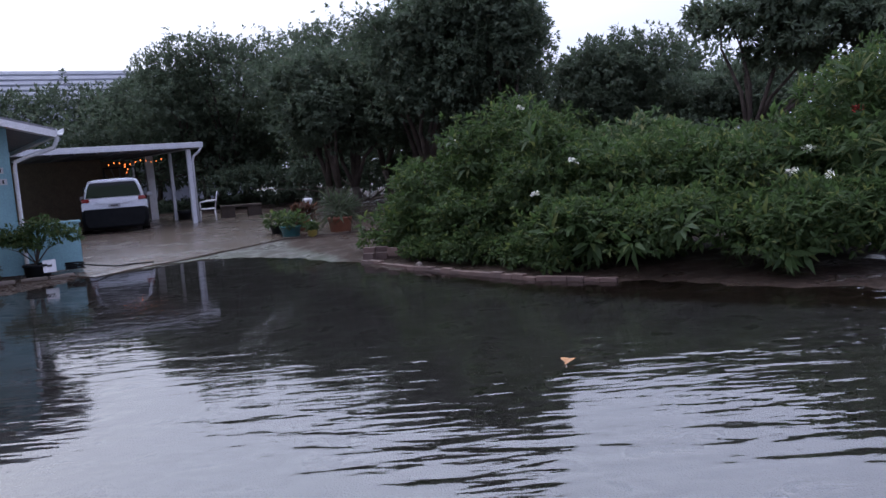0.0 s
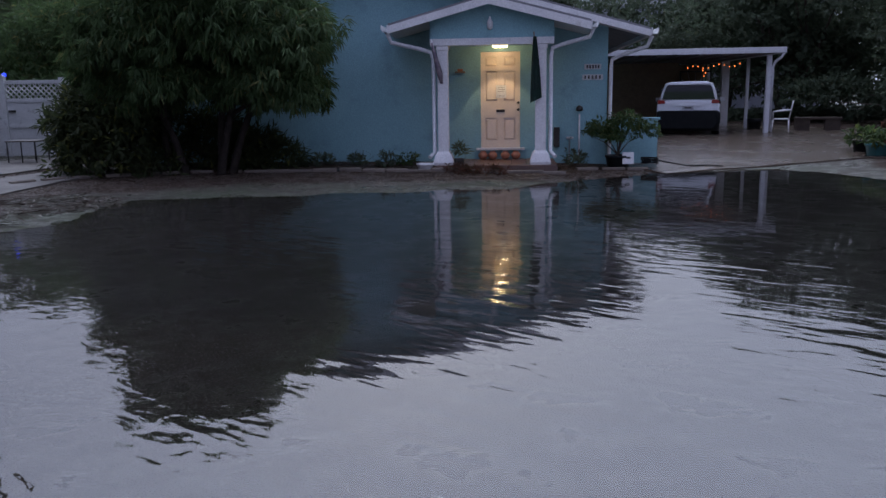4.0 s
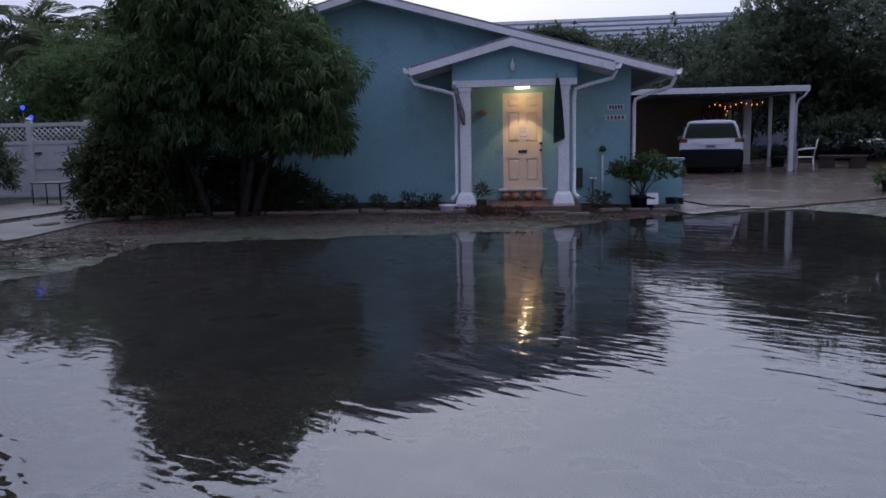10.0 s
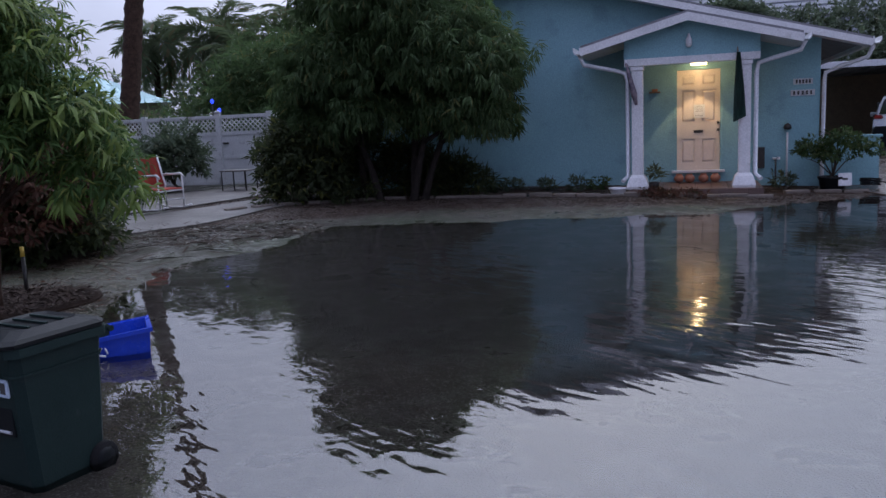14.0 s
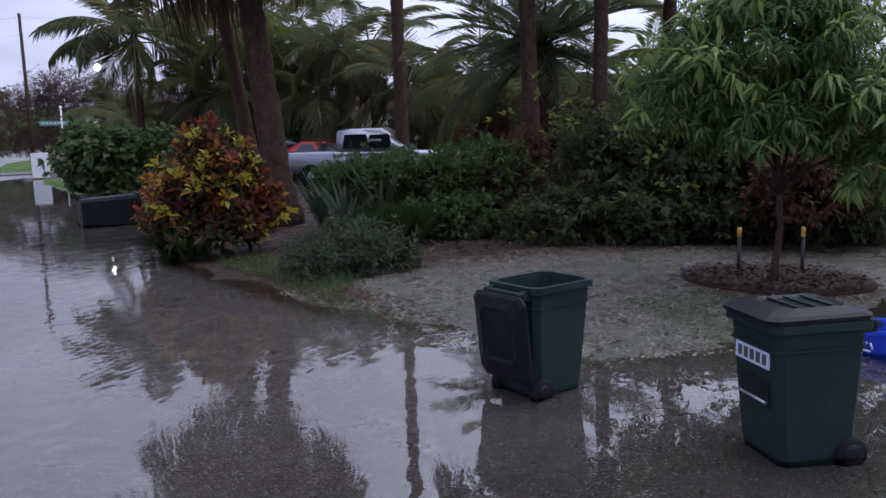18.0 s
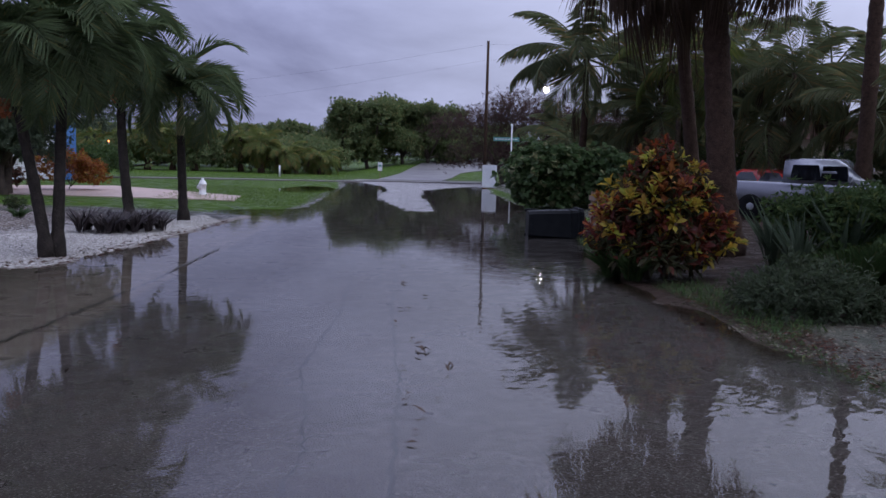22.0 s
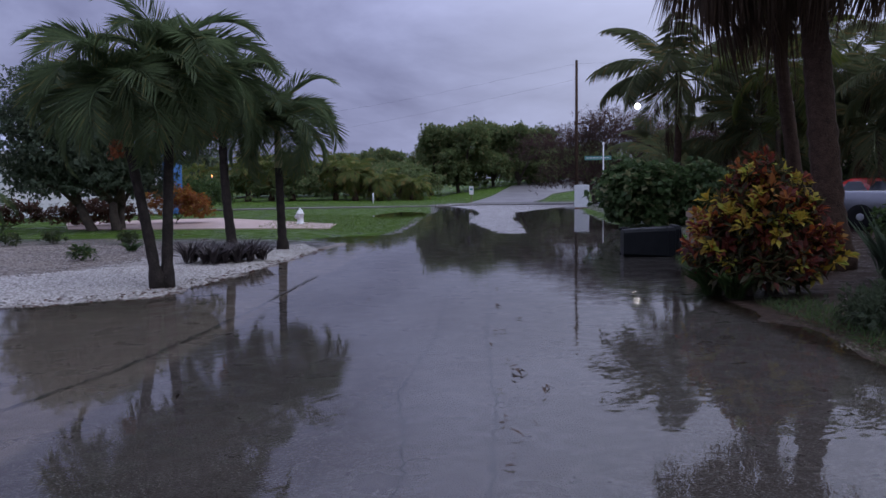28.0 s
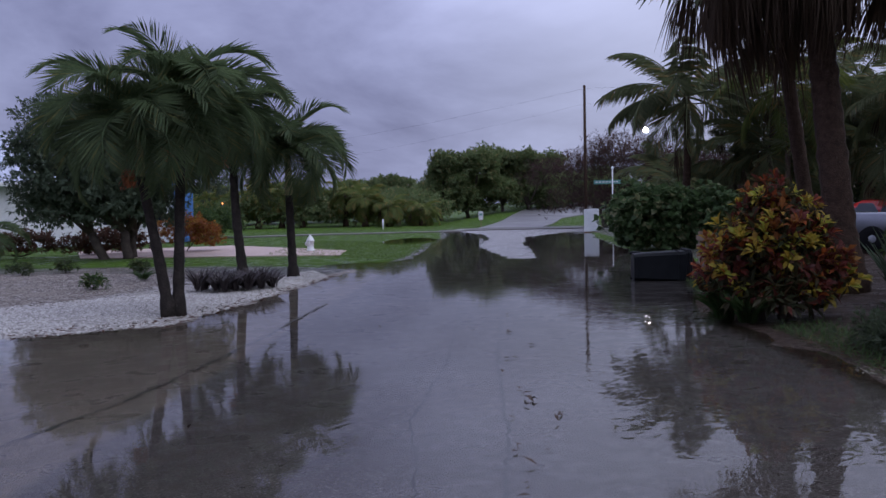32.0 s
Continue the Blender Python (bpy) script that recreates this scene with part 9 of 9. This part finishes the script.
def pebble_maker(size):
    def make(p, rng):
        n = len(p)
        s = size * (0.5 + rng.random(n))[:, None]
        a = rng.random(n) * 6.28
        c, sn = np.cos(a)[:, None], np.sin(a)[:, None]
        up = np.array([[0, 0, 1.0]])
        ex = np.concatenate([c, sn, 0 * c], 1); ey = np.concatenate([-sn, c, 0 * c], 1)
        v = np.stack([p + ex * s, p + ey * s * 0.7, p - ex * s * 0.9, p - ey * s * 0.75, p + up * s * (0.35 + 0.3 * rng.random((n, 1))) + ex * s * 0.15], 1).reshape(-1, 3)
        k = np.arange(n)[:, None] * 5
        f = np.concatenate([k + np.array([[0, 1, 4]]), k + np.array([[1, 2, 4]]), k + np.array([[2, 3, 4]]), k + np.array([[3, 0, 4]])])
        return soup("pieces", v, f)
    return make


def leaf_maker(length, aspect, tilt=0.12):
    def make(p, rng):
        n = len(p)
        a = rng.random(n) * 6.28
        way = np.stack([np.cos(a), np.sin(a), tilt * rng.normal(size=n)], 1)
        up = np.column_stack([0.25 * rng.normal(size=(n, 2)), np.ones(n)])
        ln = length * (0.4 + 0.9 * rng.random(n))
        return blades("pieces", p + np.array([[0, 0, 0.006]]), way, up, ln, ln * aspect, 0.2, plain=True)
    return make


shore_w = [(-5.5, -0.1), (-6.6, -1.5), (-8.0, -3.5), (-9.6, -2.2), (-10.9, -0.6), (-11.2, 3.4), (-9.6, 3.3), (-7.7, 2.3), (-6.1, 0.9)]
scatter("gravel", "grey and pale gravel on the wet sand", "gravel", shore_w, 9000, pebble_maker(0.014), mat("mixed_gravel", (0.165, 0.145, 0.10), (0.045, 0.039, 0.027), 3.0, 0.6, 0.0, 40, island=0.9), 401)
scatter("leaf_litter", "dead leaves and bark scattered on the gravel", "leaf litter", shore_w, 1300, leaf_maker(0.07, 0.3), DRYLEAF, 402)
scatter("twigs", "thin dark twigs washed onto the gravel", "twigs", shore_w, 150, leaf_maker(0.26, 0.045, 0.05), BARK, 403)
scatter("moss_patches", "green algae tufts on the wet gravel", "moss", [(-7.6, 0.2), (-6.2, 0.9), (-7.4, 1.9), (-8.2, 1.0)], 2200, leaf_maker(0.045, 0.25, 0.5), GRASSY, 404)
drift = [(-10.6, 4.6), (-10.9, 6.6), (-11.7, 7.0), (-13.2, 5.0), (-13.0, 3.2), (-11.6, 3.0)]
scatter("flood_wrack", "line of washed-up twigs and shells at the flood's edge", "debris", drift, 2600, leaf_maker(0.18, 0.10, 0.2), BARK, 405)
scatter("shell_scatter", "white shell fragments at the flood's edge", "shells", drift, 320, pebble_maker(0.022), mat("shell_fragment", (0.36, 0.33, 0.28), (0.13, 0.115, 0.095), 3.0, 0.6, 0.0, 40, island=0.9), 406)
bedline = [(-2.0, -12.1), (-4.6, -11.55), (-6.5, -13.05), (-10.7, -16.75), (-11.2, -18.4), (-6.0, -15.6), (-2.0, -15.2)]
scatter("white_gravel", "white shell gravel of the planting bed", "gravel", bedline, 14000, pebble_maker(0.026), mat("white_shell", (0.48, 0.45, 0.41), (0.20, 0.18, 0.16), 3.0, 0.65, 0.0, 40, island=0.9), 407)
scatter("leaf_litter", "brown leaves washed along the edge of the white gravel", "leaf litter", [(-2.0, -12.0), (-4.6, -11.4), (-6.6, -12.95), (-10.9, -16.7), (-11.2, -17.2), (-6.4, -13.5), (-4.5, -12.1), (-2.0, -12.6)], 700, leaf_maker(0.10, 0.3), DRYLEAF, 408)
front = [tuple(home(u, b)[:2]) for u, b in ((2.9, -1.0), (1.5, -1.4), (-1.3, -1.95), (-5.0, -2.0), (-7.0, -2.6), (-8.4, -4.2), (-8.8, -5.4), (-6.0, -4.6), (-1.0, -3.3), (3.0, -2.0))]
scatter("gravel", "dark wet gravel between the edging and the flood", "gravel", front, 7000, pebble_maker(0.018), mat("brown_gravel", (0.12, 0.095, 0.075), (0.04, 0.032, 0.026), 3.0, 0.5, 0.0, 40, island=0.9), 409)
scatter("mulch_chips", "dark wood chips of the mulch bed", "mulch", front_bed, 6000, leaf_maker(0.07, 0.3, 0.3), SOIL, 410)
scatter("mulch_chips", "dark wood chips round the sapling", "mulch", [(-8.78 + 0.70 * math.cos(a), 1.68 + 0.90 * math.sin(a)) for a in np.linspace(0, 6.28, 24)], 2600, leaf_maker(0.07, 0.3, 0.3), SOIL, 411, 0.05)
scatter("lawn_blades", "short green grass of the lawn edge", "grass", [tuple(road(s, r)[:2]) for s, r in ((24.5, -3.0), (38, -2.9), (38, -9), (27, -8))], 16000, leaf_maker(0.10, 0.14, 1.2), LAWN, 412)
scatter("verge_grass", "rough grass on the verge by the croton", "grass", [(-11.2, -6.3), (-11.8, -7.2), (-14.4, -9.3), (-15.2, -8.4), (-12.8, -6.4)], 7000, leaf_maker(0.11, 0.1, 1.4), GRASSY, 413)
scatter("soil_litter", "brown litter and stones on the bare soil behind the gravel", "litter", [(-3.6, -15.0), (-6.0, -16.2), (-9.5, -19.0), (-8.0, -23.0), (-4.0, -24.0), (-2.0, -18.0)], 5000, pebble_maker(0.03), mat("brown_litter", (0.16, 0.13, 0.11), (0.06, 0.048, 0.04), 3.0, 0.8, 0.0, 40, island=0.9), 414)
scatter("mulch_chips", "dark wood chips and leaves under the hedges", "mulch", [(-9.9, -2.0), (-11.0, -0.9), (-11.2, 3.2), (-12.2, 3.2), (-12.0, -1.5), (-11.4, -4.2), (-10.6, -3.6)], 1800, leaf_maker(0.09, 0.3, 0.3), SOIL, 415)
scatter("driftwood", "long dark sticks and frond stalks washed up at the flood's edge", "driftwood", [(-9.6, 3.2), (-10.6, 4.8), (-11.2, 6.6), (-12.4, 6.6), (-13.4, 4.4), (-11.8, 2.8)], 240, leaf_maker(0.75, 0.035, 0.06), PALM_BARK, 416)
scatter("leaf_litter", "brown leaves washed along the flooded road edge", "leaf litter", [(-9.2, -4.5), (-7.9, -3.0), (-6.9, -2.1), (-6.3, -1.2), (-6.8, -1.1), (-7.6, -1.9), (-8.6, -3.0), (-9.8, -4.4)], 800, leaf_maker(0.07, 0.32, 0.25), DRYLEAF, 417)
scatter("verge_moss", "green weed trailing into the water at the road's edge", "moss", [(-8.2, -3.5), (-6.8, -2.2), (-6.3, -1.4), (-6.9, -1.7), (-7.8, -2.6), (-8.6, -3.5)], 900, leaf_maker(0.06, 0.2, 0.5), GRASSY, 418)
scatter("twigs", "thin twigs and bits of bark on the wet sand", "twigs", shore_w, 260, leaf_maker(0.16, 0.07, 0.08), PALM_BARK, 419)
scatter("verge_grass", "rough dark grass and weeds on the verge beside the road", "grass", [(-9.7, -5.1), (-8.5, -3.7), (-7.7, -2.75), (-8.3, -2.5), (-9.4, -3.7), (-10.3, -4.7)], 2600, leaf_maker(0.13, 0.09, 1.2), GRASSY, 420)
